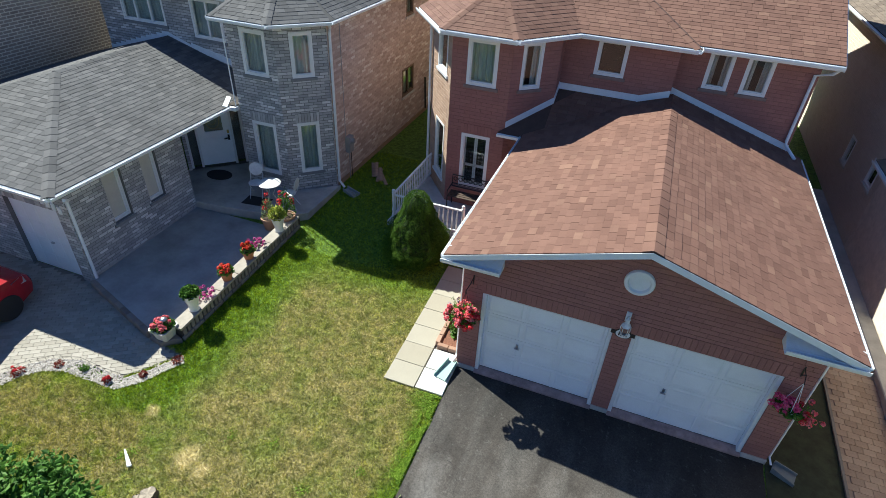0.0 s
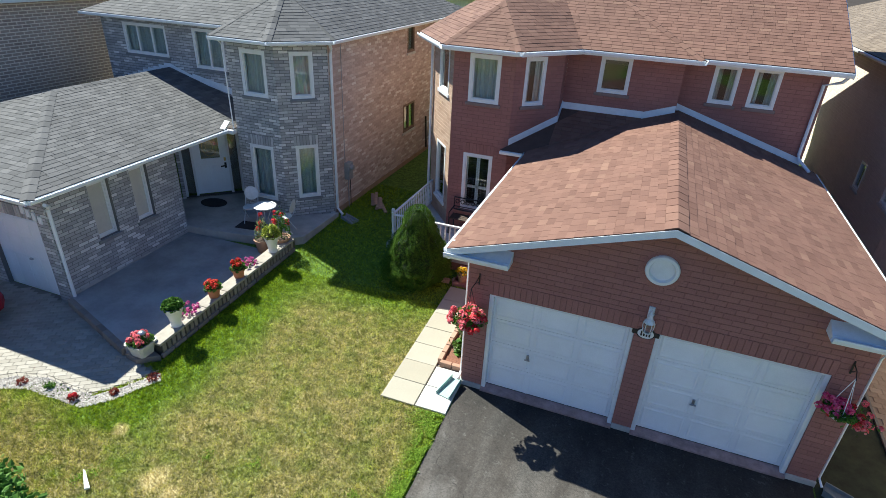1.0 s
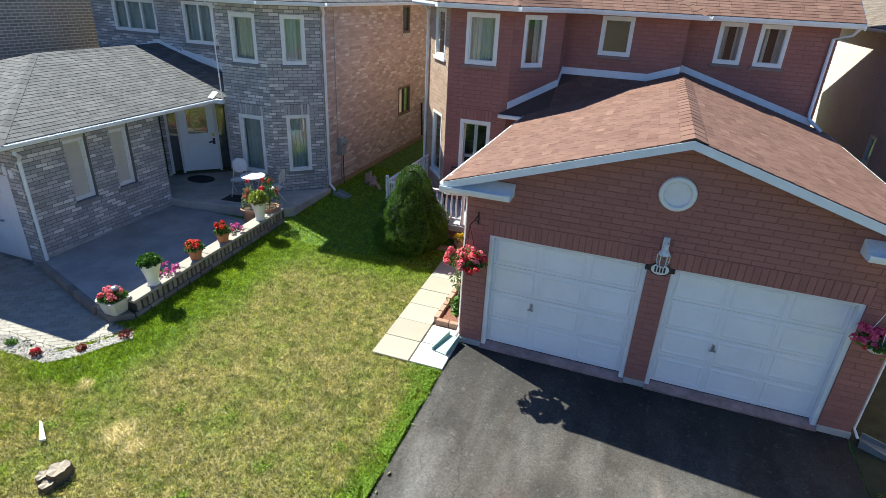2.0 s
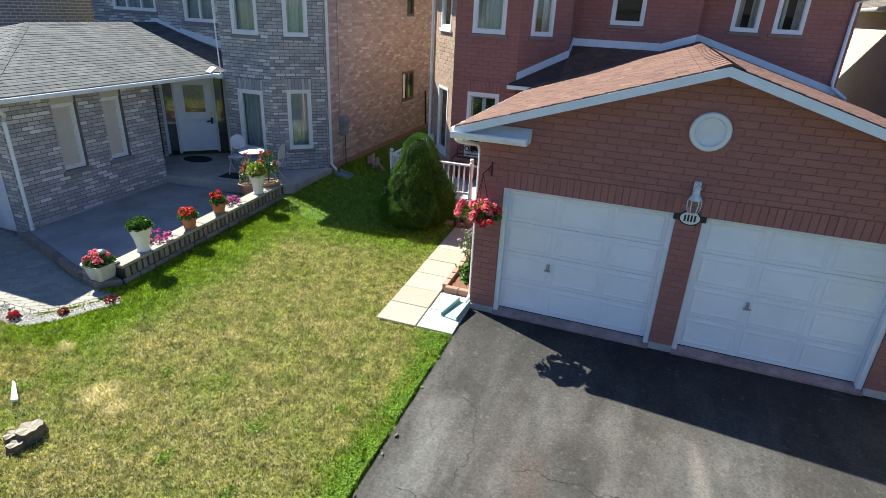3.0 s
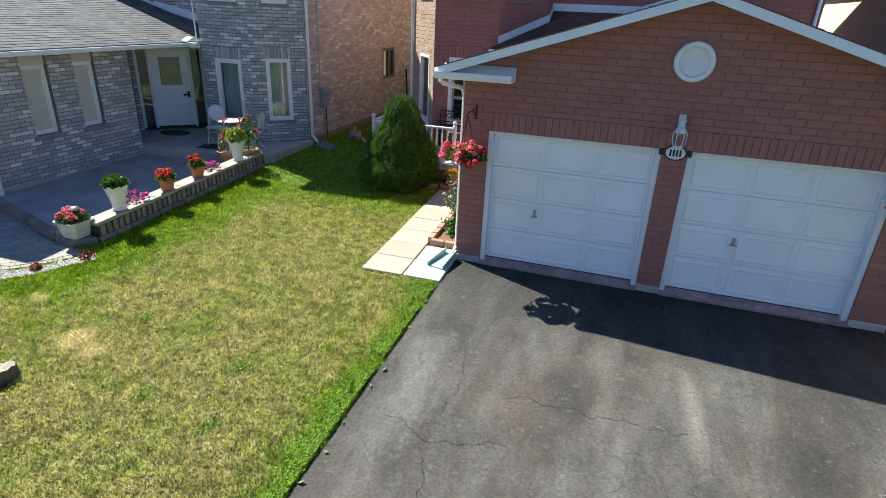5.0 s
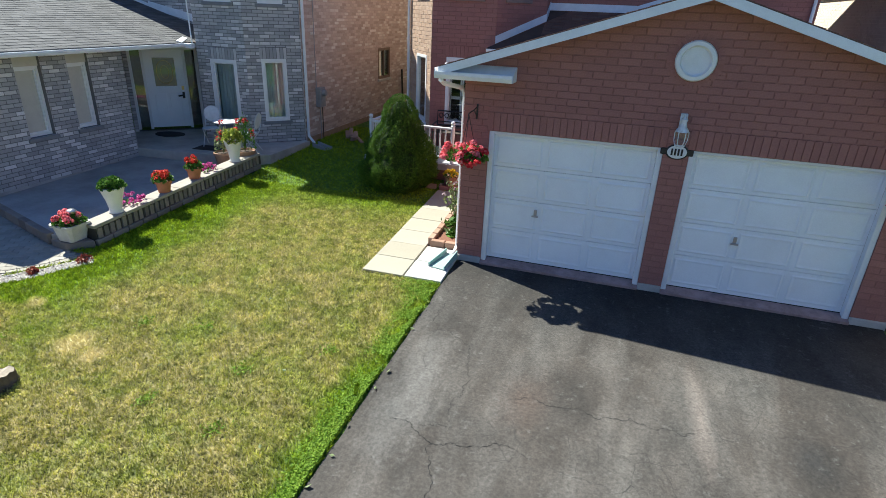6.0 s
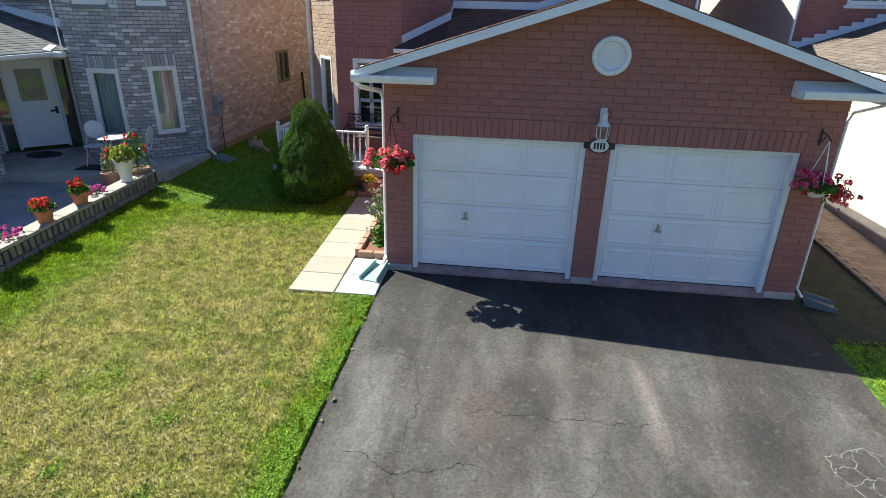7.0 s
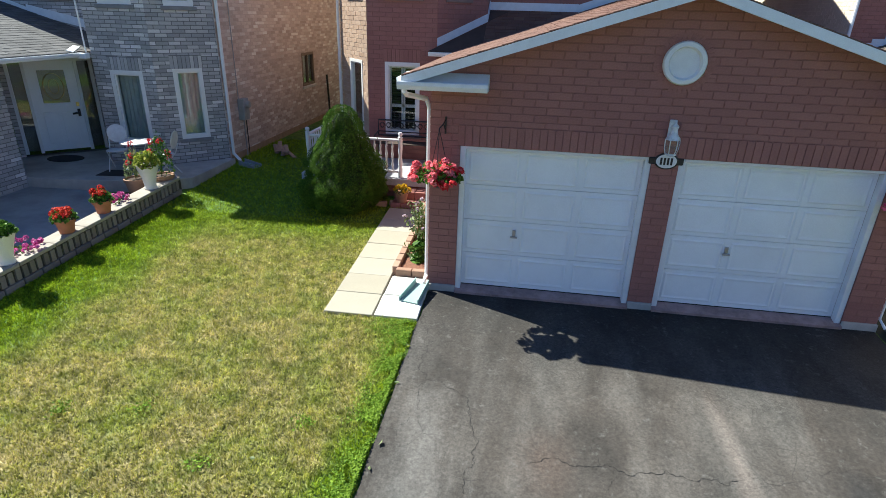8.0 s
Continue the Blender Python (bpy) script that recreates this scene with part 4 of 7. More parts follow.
roof_plane(red_house, [(-3.97, 16.3, Z2), (-3.97, 7.05, Z2), (-1.65, 9.2, Z2 + 1.16), (-1.65, 15.5, Z2 + 1.16)], (red_shingle, red_shingle, RED_UNDER), shingles=False)
ridge_caps(red_house, E2, PK, (-0.4, -0.3, 1), (0, -0.5, 1), red_shingle, 0.13)
ridge_caps(red_house, E3, PK, (0, -0.5, 1), (0.39, -0.32, 1), red_shingle, 0.13)
ridge_caps(red_house, (3.3, 6.67, Z2), (-0.34, 10.3, Z2 + 1.815), (0, -0.5, 1), (0.5, 0, 1), red_shingle, 0.13)
for a, b in ((E1, E2), (E2, E3), (E3, E4), ((0.52, 6.67, Z2), (3.3, 6.67, Z2)), ((3.3, 6.67, Z2), (3.3, 7.0, Z2)), ((3.3, 7.0, Z2), (6.4, 7.0, Z2))):
    gutter(red_house, (a[0], a[1], Z2 - 0.015), (b[0], b[1], Z2 - 0.015), size=0.10)
sof = [(-3.97, 7.05), (-2.6, 5.2), (-0.68, 5.2), (0.52, 6.67), (3.3, 6.67), (3.3, 7.0), (6.4, 7.0), (6.4, 8.0), (-3.97, 8.0)]
Geo().prism(sof, Z2 - 0.10, Z2 - 0.08).make("soffit", white_metal, red_house)
Geo().slab([(6.4, 7.0, Z2 - 0.02), (6.4, 13.2, Z2 + 2.87), (6.4, 13.2, Z2 + 2.72), (6.4, 7.0, Z2 - 0.15)], (0.025, 0, 0)).make("rake_board", white_metal, red_house)
downspout(red_house, [(6.32, 6.95, 5.38), (6.25, 7.1, 5.22), (5.95, 7.24, 5.1), (5.95, 7.24, 3.45), (5.97, 7.22, 3.35), (6.2, 6.9, 3.16)])
downspout(red_house, [(-3.7, 6.9, 5.38), (-3.51, 6.85, 5.2), (-3.51, 6.85, 0.4)])
downspout(red_house, [(-0.3, -0.26, 2.88), (-0.3, -0.12, 2.82), (-0.09, 0.16, 2.74), (-0.05, 0.18, 2.62), (-0.05, 0.18, 0.2), (-0.07, 0.02, 0.09)], r=0.034)
downspout(red_house, [(6.35, -0.26, 2.88), (6.33, -0.1, 2.82), (6.12, 0.02, 2.72), (6.09, 0.04, 2.6), (6.09, 0.04, 0.2), (6.14, -0.06, 0.1)], r=0.02)


def garage_door(x0, x1, lock):
    fr = Geo()
    fr.box(x0, x0 + 0.075, 0.012, 0.12, 0.05, HEAD)
    fr.box(x1 - 0.075, x1, 0.012, 0.12, 0.05, HEAD)
    fr.box(x0 + 0.075, x1 - 0.075, 0.012, 0.12, HEAD - 0.04, HEAD)
    door = fr.make("garage_door", white_paint, red_house, "white panelled sectional garage door in a painted frame", bevel=0.006)
    a, b, z0, z1 = x0 + 0.075, x1 - 0.075, 0.125, HEAD - 0.04
    rows, cols = 4, 3
    dz = (z1 - z0) / rows
    for r in range(rows):
        g = Geo()
        lo, hi = z0 + r * dz + 0.003, z0 + (r + 1) * dz - 0.003
        g.box(a, b, 0.118, 0.155, lo, hi).make("section", door_paint, door)
        for c in range(cols):
            p0, p1 = a + (b - a) * c / cols + 0.045, a + (b - a) * (c + 1) / cols - 0.045
            # a raised field with a moulded slope round it
            q0, q1, k0, k1 = p0, p1, lo + 0.05, hi - 0.05
            ins = 0.05
            g = Geo()
            g.add([(q0, 0.117, k0), (q1, 0.117, k0), (q1, 0.117, k1), (q0, 0.117, k1), (q0 + ins * .4, 0.1085, k0 + ins * .4), (q1 - ins * .4, 0.1085, k0 + ins * .4), (q1 - ins * .4, 0.1085, k1 - ins * .4), (q0 + ins * .4, 0.1085, k1 - ins * .4),
                   (q0 + ins, 0.1155, k0 + ins), (q1 - ins, 0.1155, k0 + ins), (q1 - ins, 0.1155, k1 - ins), (q0 + ins, 0.1155, k1 - ins)],
                  [(i, (i + 1) % 4, 4 + (i + 1) % 4, 4 + i) for i in range(4)] + [(4 + i, 4 + (i + 1) % 4, 8 + (i + 1) % 4, 8 + i) for i in range(4)] + [(8, 9, 10, 11)])
            g.make("panel", door_paint, door)
        for c in range(1, cols):
            s = a + (b - a) * c / cols
            Geo().box(s - 0.024, s + 0.024, 0.1115, 0.12, lo, hi).make("stile", door_paint, door)
    h = Geo()
    h.box(lock - 0.022, lock + 0.022, 0.088, 0.12, 0.90, 1.02)
    h.box(lock - 0.05, lock + 0.05, 0.07, 0.088, 0.905, 0.93)
    h.make("handle", chrome, door, "chrome lock handle", bevel=0.004)
    hp = Geo().box(lock - 0.04, lock + 0.04, 0.104, 0.118, 0.695, 0.715)
    hp.make("lift_handle", door_paint, door, bevel=0.003)
    Geo().box(x0 + 0.075, x1 - 0.075, 0.12, 0.15, 0.1, 0.125).make("weather_strip", rubber, door)
    sl = Geo().slab([(x0, -0.06, 0.07), (x0, 0.1, 0.112), (x0, 0.3, 0.115), (x0, 0.3, -0.1), (x0, -0.06, -0.1)], (x1 - x0, 0, 0))
    tagged(sl.make("threshold", plain("worn_red_paint", (0.31, 0.215, 0.20), 0.8, var=0.3, scale=5), red_house, "worn dull-red painted concrete threshold"))


garage_door(*D1, 1.19)
garage_door(*D2, 4.01)
Geo().box(0.3, 5.7, 0.3, 6.9, 2.6, 2.65).make("garage_ceiling", dark_room, red_house)
# round gable vent with its ring of bricks
vent = Geo()
prof = [(0.245, 0.0), (0.25, 0.05), (0.235, 0.075), (0.19, 0.08), (0.18, 0.055), (0.17, 0.03), (0.10, 0.033), (0.02, 0.034)]
vent.lathe(prof, n=40)
vm = Matrix.Translation((3.01, 0.01, 3.315)) @ pose(0, 0, 0, 90, 0, 0)
vent.make("gable_vent", white_paint, red_house, "round white blanked gable vent", m=vm, smooth=True)
ring = Geo()
for i in range(36):
    t = 2 * math.pi * i / 36
    r = Matrix.Translation((3.01, 0, 3.315)) @ Matrix.Rotation(-t, 4, "Y")
    ring.box(-0.02, 0.02, -0.0085, 0.01, 0.262, 0.34, r)
ring.make("vent_ring", red_brick, wall_f, "ring of brick headers round the vent")

# porch of the red house
FL = 0.58
Geo().prism([(-3.42, 3.75), (-0.02, 3.75), (-0.02, 6.3), (-0.95, 5.5), (-2.4, 5.5), (-3.42, 6.8)], FL - 0.14, FL).make("porch_slab", plain("porch_paint", (0.46, 0.47, 0.48), 0.7, var=0.15), red_house, "pale grey painted porch slab")
brick_wall(red_house, (-3.36, 3.8), (-0.02, 3.8), 0.0, FL - 0.14, mats=RB, start=0.1)
brick_wall(red_house, (-3.36, 6.9), (-3.36, 3.8), 0.0, FL - 0.14, mats=RB, start=0.1)
for i, (y0, z) in enumerate(((3.1, 0.25), (3.45, 0.41))):
    for k in range(6):
        Geo().box(-1.32 + k * 0.215, -1.32 + (k + 1) * 0.215 - 0.01, y0, 3.79, 0.0, z).make("step_brick", red_brick_single, red_house, bevel=0.006)


def railing(a, b, posts=True):
    a, b = Vector(a), Vector(b)
    d = b - a
    n = max(2, int(d.length / 0.125))
    rail = thing("railing", a, "white turned-baluster porch railing", "railing", "porch railings")
    m, L = wall_frame((a.x, a.y), (b.x, b.y))
    for z in (FL + 0.1, FL + 0.76):
        Geo().box(0, L, -0.03, 0.03, z, z + 0.05).make("rail", white_paint, rail, m=m, bevel=0.01)
    for i in range(1, n):
        p = a + d * i / n
        Geo().lathe([(0.017, FL + 0.14), (0.017, FL + 0.22), (0.024, FL + 0.27), (0.014, FL + 0.34), (0.022, FL + 0.5), (0.014, FL + 0.6), (0.022, FL + 0.66), (0.017, FL + 0.7), (0.017, FL + 0.77)], (p.x, p.y, 0), 8).make("baluster", white_paint, rail, smooth=True)
    return rail


def newel(x, y):
    t = thing("newel_post", (x, y, FL), "white turned newel post with a ball finial", "post", "porch posts")
    Geo().lathe([(0.045, FL), (0.045, FL + 0.2), (0.035, FL + 0.24), (0.048, FL + 0.32), (0.032, FL + 0.45), (0.045, FL + 0.6), (0.045, FL + 0.84), (0.055, FL + 0.85), (0.02, FL + 0.87)], (x, y, 0), 12).make("post_shaft", white_paint, t, smooth=True)
    Geo().lathe([(0.012, FL + 0.86), (0.035, FL + 0.875), (0.05, FL + 0.91), (0.035, FL + 0.945), (0.006, FL + 0.955)], (x, y, 0), 12).make("finial", white_paint, t, smooth=True)


newel(-1.29, 3.88)
newel(-3.28, 3.88)
railing((-3.24, 3.88, FL), (-1.33, 3.88, FL))
railing((-3.3, 6.75, FL), (-3.3, 3.92, FL))

# iron garden bench against the bay
bench = thing("garden_bench", (-1.55, 5.2, FL), "black wrought-iron bench with a scrolled back and timber seat", "bench")
for x in (-2.15, -0.95):
    Geo().tube([(x, 5.0, FL), (x, 5.02, FL + 0.42), (x, 5.4, FL + 0.44), (x, 5.44, FL)], 0.02, 8).make("leg", black_iron, bench, smooth=True)
    Geo().tube([(x, 5.0, FL + 0.42), (x, 5.0, FL + 0.62), (x, 5.42, FL + 0.66)], 0.016, 8).make("arm", black_iron, bench, smooth=True)
for k in range(4):
    Geo().box(-2.15, -0.95, 5.02 + k * 0.1, 5.1 + k * 0.1, FL + 0.43, FL + 0.455).make("seat_slat", wood_dark, bench, bevel=0.005)
back = Geo()
back.tube([(-2.17, 5.45, FL + 0.55), (-2.17, 5.47, FL + 0.9), (-0.93, 5.47, FL + 0.9), (-0.93, 5.45, FL + 0.55), (-2.17, 5.45, FL + 0.55)], 0.018, 6)
back.tube([(-2.17, 5.455, FL + 0.64), (-0.93, 5.455, FL + 0.64)], 0.014, 6)
for i in range(8):
    cx = -2.08 + i * 0.15
    for s in (1, -1):
        back.tube([(cx + s * 0.066 * math.cos(t) * (1 - t / 9), 5.46, FL + 0.77 + 0.09 * math.sin(t) * (1 - t / 9)) for t in [k * 0.5 for k in range(13)]], 0.007, 4)
back.make("backrest", black_iron, bench, "scrolled iron backrest")

# wall lantern and number plate between the garage doors
lan = thing("wall_lantern", (3.0, 0, 2.3), "white-painted carriage lantern with glass sides", "lantern")
lan_white = plain("weathered_white_metal", (0.62, 0.64, 0.65), 0.4, var=0.2, scale=20)
cx, cy = 3.01, -0.14
Geo().box(2.965, 3.055, -0.03, 0.0, 2.44, 2.66).make("back_plate", lan_white, lan, bevel=0.008)
Geo().tube([(cx, -0.02, 2.55), (cx, -0.08, 2.60), (cx, cy, 2.57), (cx, cy, 2.5)], 0.014, 8).make("bracket", lan_white, lan, smooth=True)
Geo().lathe([(0.085, 2.44), (0.08, 2.465), (0.05, 2.50), (0.035, 2.56), (0.045, 2.6), (0.012, 2.64), (0.006, 2.67)], (cx, cy, 0), 12).make("cap", lan_white, lan, smooth=True)
Geo().lathe([(0.06, 2.27), (0.078, 2.33), (0.082, 2.40), (0.078, 2.44)], (cx, cy, 0), 12).make("glass", glass, lan, smooth=True).visible_shadow = False
cage = Geo()
for i in range(6):
    t = i * math.pi / 3
    cage.tube([(cx + r * math.cos(t), cy + r * math.sin(t), z) for r, z in ((0.062, 2.265), (0.082, 2.33), (0.086, 2.40), (0.084, 2.445))], 0.006, 5)
cage.make("cage", lan_white, lan)
Geo().lathe([(0.05, 2.245), (0.068, 2.255), (0.066, 2.275)], (cx, cy, 0), 12).make("base", lan_white, lan, smooth=True)
plate = thing("number_plate", (3.01, 0, 2.1), "oval white number plate on a black backing", "sign")
om = Matrix.Translation((3.01, -0.006, 2.145)) @ pose(0, 0, 0, 90, 0, 0)
sc = Matrix.Diagonal((1.0, 0.70, 1, 1))
Geo().lathe([(0.148, 0.0), (0.148, 0.012), (0.14, 0.016)], n=36).make("backing", black_iron, plate, m=om @ sc, smooth=True)
Geo().box(2.80, 3.22, -0.016, 0.0, 2.10, 2.19).make("side_bar", black_iron, plate, bevel=0.01)
Geo().lathe([(0.125, 0.017), (0.125, 0.021), (0.12, 0.022)], n=36).make("face", white_paint, plate, m=om @ sc, smooth=True)
for k in range(4):
    Geo().box(2.933 + k * 0.042, 2.957 + k * 0.042, -0.033, -0.028, 2.10, 2.19).make("bar", black_iron, plate)


# ---- grey brick house ----
grey_house = thing("house", (-9, -1, 0), "two-storey grey brick house with a bay, hipped garage and porch", "house")
GB, PB = (grey_brick, grey_mortar), (pink_brick, pink_mortar)
SMALL = {"size": (0.235, 0.068), "joint": 0.013}
GSM = (grey_shingle, grey_shingle, plain("grey_underlay", (0.08, 0.08, 0.08), 0.95))
gz = ground_z(-1)
NX, NY = -9.0, -0.98
# garage: front, side and back
n_front = [(3.95, 6.0 - 0.35, -0.2, 1.95)]
_, mnf = brick_wall(grey_house, (NX - 6.0, NY), (NX, NY), -0.15, 2.73, n_front, mats=GB, **SMALL, heads=n_front, start=-0.1)
n_side = [(1.03, 1.58, 1.10, 2.46), (2.16, 2.68, 1.10, 2.46)]
_, mns = brick_wall(grey_house, (NX, NY), (NX, 2.62), -0.15, 2.73, [(a, b, c, 2.73) for a, b, c, d in n_side], mats=GB, **SMALL, start=0.2)
for h in n_side:
    window(grey_house, mns, *h, white_vinyl, "blind", sill=grey_sill, border=0.055, proud=-0.09, deep=0.16)
    Geo().box(h[0], h[1], 0.06, 0.14, h[3] + 0.003, 2.72).make("lintel_panel", blind_mat, grey_house, m=mns)
Geo().box(NX - 0.02, NX + 0.02, NY, 2.62, -0.2, 0.2).make("foundation", concrete, grey_house, "bare concrete foundation strip")
brick_wall(grey_house, (NX, 2.62), (-10.5, 2.62), 0.1, 2.62, mats=GB, **SMALL, start=0.2)
brick_wall(grey_house, (-10.5, 2.62), (-10.45, 3.95), 0.1, 2.62, mats=GB, **SMALL, start=0.2)
# garage door with its panels
gd = Geo()
a0, a1 = NX - 6.0 + 3.95, NX - 0.35
gd.box(a0, a1, NY + 0.10, NY + 0.15, -0.06, 1.95)
ngd = gd.make("garage_door", door_paint, grey_house, "white sectional garage door", bevel=0.004)
for r in range(4):
    for c in range(4):
        u0 = a0 + 0.06 + c * (a1 - a0 - 0.06) / 4
        Geo().box(u0, u0 + (a1 - a0 - 0.06) / 4 - 0.06, NY + 0.088, NY + 0.10, r * 0.48, r * 0.48 + 0.42).make("panel", door_paint, ngd, bevel=0.006)
Geo().box(-10.1, -10.02, NY + 0.05, NY + 0.088, 0.82, 0.86).make("handle", chrome, ngd, "chrome lock handle")
for k in range(4):
    Geo().box(-9.72 + k * 0.16, -9.62 + k * 0.16, NY - 0.03, NY - 0.008, 2.08 - k * 0.05, 2.26 - k * 0.05).make("wall_bar", white_metal, grey_house)
# front door set at an angle under the porch roof
dA, dB = (-10.4, 3.975), (-9.03, 5.29)
md, Ld = wall_frame(dA, dB)
brick_wall(grey_house, dA, dB, 0.2, 2.72, [(0.1, Ld - 0.1, 0.4, 2.62)], mats=GB, **SMALL)
fr = Geo()
for u0, u1 in ((0.1, 0.17), (0.40, 0.47), (1.42, 1.49), (Ld - 0.17, Ld - 0.1)):
    fr.box(u0, u1, -0.02, 0.12, 0.46, 2.62)
fr.box(0.17, Ld - 0.17, -0.02, 0.12, 2.54, 2.62)
fdoor = fr.make("front_door", white_paint, grey_house, "white panelled front door with an oval-pattern light and sidelights", m=md, bevel=0.006)
leaf = Geo()
for r in minus([(0.47, 1.42, 0.5, 2.54)], (0.68, 1.21, 1.6, 2.34)):
    leaf.box(r[0], r[1], 0.03, 0.08, r[2], r[3])
leaf.make("door_leaf", door_paint, fdoor, m=md)
for u0 in (0.62, 0.98):
    Geo().box(u0, u0 + 0.29, 0.018, 0.03, 0.66, 1.4).make("panel", door_paint, fdoor, m=md, bevel=0.008)
Geo().box(0.68, 1.21, 0.045, 0.055, 1.6, 2.34).make("pane", glass, fdoor, m=md).visible_shadow = False
brass = plain("brass_came", (0.5, 0.38, 0.14), 0.35, 0.8)
oval = Geo()
oval.tube([(0.945 + 0.2 * math.cos(t), 0.04, 1.97 + 0.3 * math.sin(t)) for t in [k * math.pi / 12 for k in range(25)]], 0.01, 5)
oval.tube([(0.945 + 0.1 * math.cos(t), 0.04, 1.97 + 0.17 * math.sin(t)) for t in [k * math.pi / 10 for k in range(21)]], 0.007, 5)
oval.make("leading", brass, fdoor, "brass leading", m=md)
Geo().box(0.69, 1.20, 0.075, 0.085, 1.61, 2.33).make("frosted_pane", plain("obscured_glass", (0.30, 0.27, 0.16), 0.3), fdoor, m=md)
for u0, u1 in ((0.17, 0.40), (1.49, Ld - 0.17)):
    Geo().box(u0, u1, 0.05, 0.056, 0.5, 2.54).make("sidelight", glass, fdoor, m=md).visible_shadow = False
    Geo().box(u0, u1, 0.15, 0.16, 0.5, 2.54).make("sidelight_curtain", plain("dim_lace", (0.16, 0.145, 0.12), 0.9), fdoor, m=md)
hd = Geo()
hd.tube([(1.34, 0.02, 1.36), (1.34, -0.04, 1.36), (1.2, -0.05, 1.34)], 0.022, 8)
hd.box(1.31, 1.37, 0.0, 0.03, 1.27, 1.44)
hd.make("lever", black_iron, fdoor, "black lever handle", m=md)
Geo().box(1.31, 1.37, 0.0, 0.03, 1.5, 1.6).make("lock", brass, fdoor, m=md)

# bay and main walls
Q = [(-8.3, 6.0), (-8.3, 4.3), (-6.85, 4.3), (-5.85, 5.25), (-5.85, 16.0)]
GT = 5.26
brick_wall(grey_house, Q[0], Q[1], 0.1, GT, mats=GB, **SMALL)
g1 = [(0.40, 1.18, 3.78, 4.98), (0.38, 1.16, 0.85, 2.45)]
_, mg1 = brick_wall(grey_house, Q[1], Q[2], 0.1, GT, g1, mats=GB, **SMALL, heads=g1[1:])
g2 = [(0.38, 0.98, 3.78, 4.98), (0.36, 0.98, 0.95, 2.5)]
_, mg2 = brick_wall(grey_house, Q[2], Q[3], 0.1, GT, g2, mats=GB, **SMALL, heads=g2[1:])
g3 = [(4.85, 5.85, 1.55, 2.55), (5.15, 5.75, 4.3, 5.2)]
_, mg3 = brick_wall(grey_house, Q[3], Q[4], 0.1, GT, g3, mats=PB, **SMALL)
window(grey_house, mg1, *g1[0], white_vinyl, "green", sill=grey_sill, border=0.085)
window(grey_house, mg1, *g1[1], white_vinyl, "green", sill=grey_sill, border=0.085)
window(grey_house, mg2, *g2[0], white_vinyl, "curtain", sill=grey_sill, border=0.08)
window(grey_house, mg2, *g2[1], white_vinyl, "green", sill=grey_sill, border=0.075)
brown_frame = plain("brown_frame", (0.20, 0.13, 0.085), 0.6)
window(grey_house, mg3, *g3[0], brown_frame, "curtain", mullions=(5.35,), sill=stone_pot_mat)
window(grey_house, mg3, *g3[1], brown_frame, "dark", sill=stone_pot_mat)
Geo().box(-5.84, -5.82, 5.3, 16.0, 0.1, 0.44).make("foundation", plain("parged_footing", (0.36, 0.25, 0.16), 0.9, var=0.2), grey_house, "tan parged foundation strip")
u_l = [(0.88, 2.58, 4.12, 5.05), (3.62, 4.75, 3.92, 5.08)]
_, mu = brick_wall(grey_house, (-14.6, 6.0), (-8.3, 6.0), 2.4, GT, u_l, mats=GB, **SMALL)
window(grey_house, mu, *u_l[0], white_vinyl, "green", mullions=(1.45, 2.02), sill=grey_sill)
window(grey_house, mu, *u_l[1], white_vinyl, "green", mullions=(4.2,), sill=grey_sill)
brick_wall(grey_house, (-14.6, 16.0), (-14.6, 6.0), 0.1, GT, mats=GB, **SMALL, bricks=False)
# garage roof: hipped, with the porch under its end
NE, NS, NR = 2.80, 0.29, -12.05
x_e, y_e, x_w = -8.52, -1.53, -15.58
ap = (x_e - NR)
top = NE + NS * ap
hipa = (NR, y_e + ap, top)
roof_plane(grey_house, [(x_e, y_e, NE), (x_e, 6.0, NE), (NR, 6.0, top), hipa], GSM)
roof_plane(grey_house, [(x_w, y_e, NE), (x_e, y_e, NE), hipa], GSM)
roof_plane(grey_house, [(x_w, 6.0, NE), (x_w, y_e, NE), hipa, (NR, 6.0, top)], GSM)
ridge_caps(grey_house, (x_e, y_e, NE), hipa, (NS, 0, 1), (0, -NS, 1), grey_shingle, 0.13)
ridge_caps(grey_house, hipa, (NR, 6.0, top), (NS, 0, 1), (-NS, 0, 1), grey_shingle, 0.13)
gutter(grey_house, (x_e, y_e, NE - 0.015), (x_e, 4.2, NE - 0.015))
gutter(grey_house, (x_w, y_e, NE - 0.015), (x_e, y_e, NE - 0.015))
Geo().prism([(x_w, y_e), (x_e, y_e), (x_e, 4.28), (-8.3, 4.28), (-8.3, 6.0), (x_w, 6.0)], NE - 0.10, NE - 0.08).make("soffit", white_metal, grey_house)


def grey_flash(a, b, h=0.13, steps=0):
    a, b = Vector(a), Vector(b)
    if steps:
        for i in range(steps):
            p, q = a + (b - a) * i / steps, a + (b - a) * (i + 1) / steps
            zz = max(p.z, q.z)
            Geo().slab([p, q, (q.x, q.y, zz + h), (p.x, p.y, zz + h)], (0, 0.012, 0)).make("flashing", white_metal, grey_house, "stepped white metal flashing")
    else:
        Geo().slab([a, b, b + Vector((0, 0, h)), a + Vector((0, 0, h))], (0.01, 0.012, 0)).make("flashing", white_metal, grey_house, "white metal flashing")


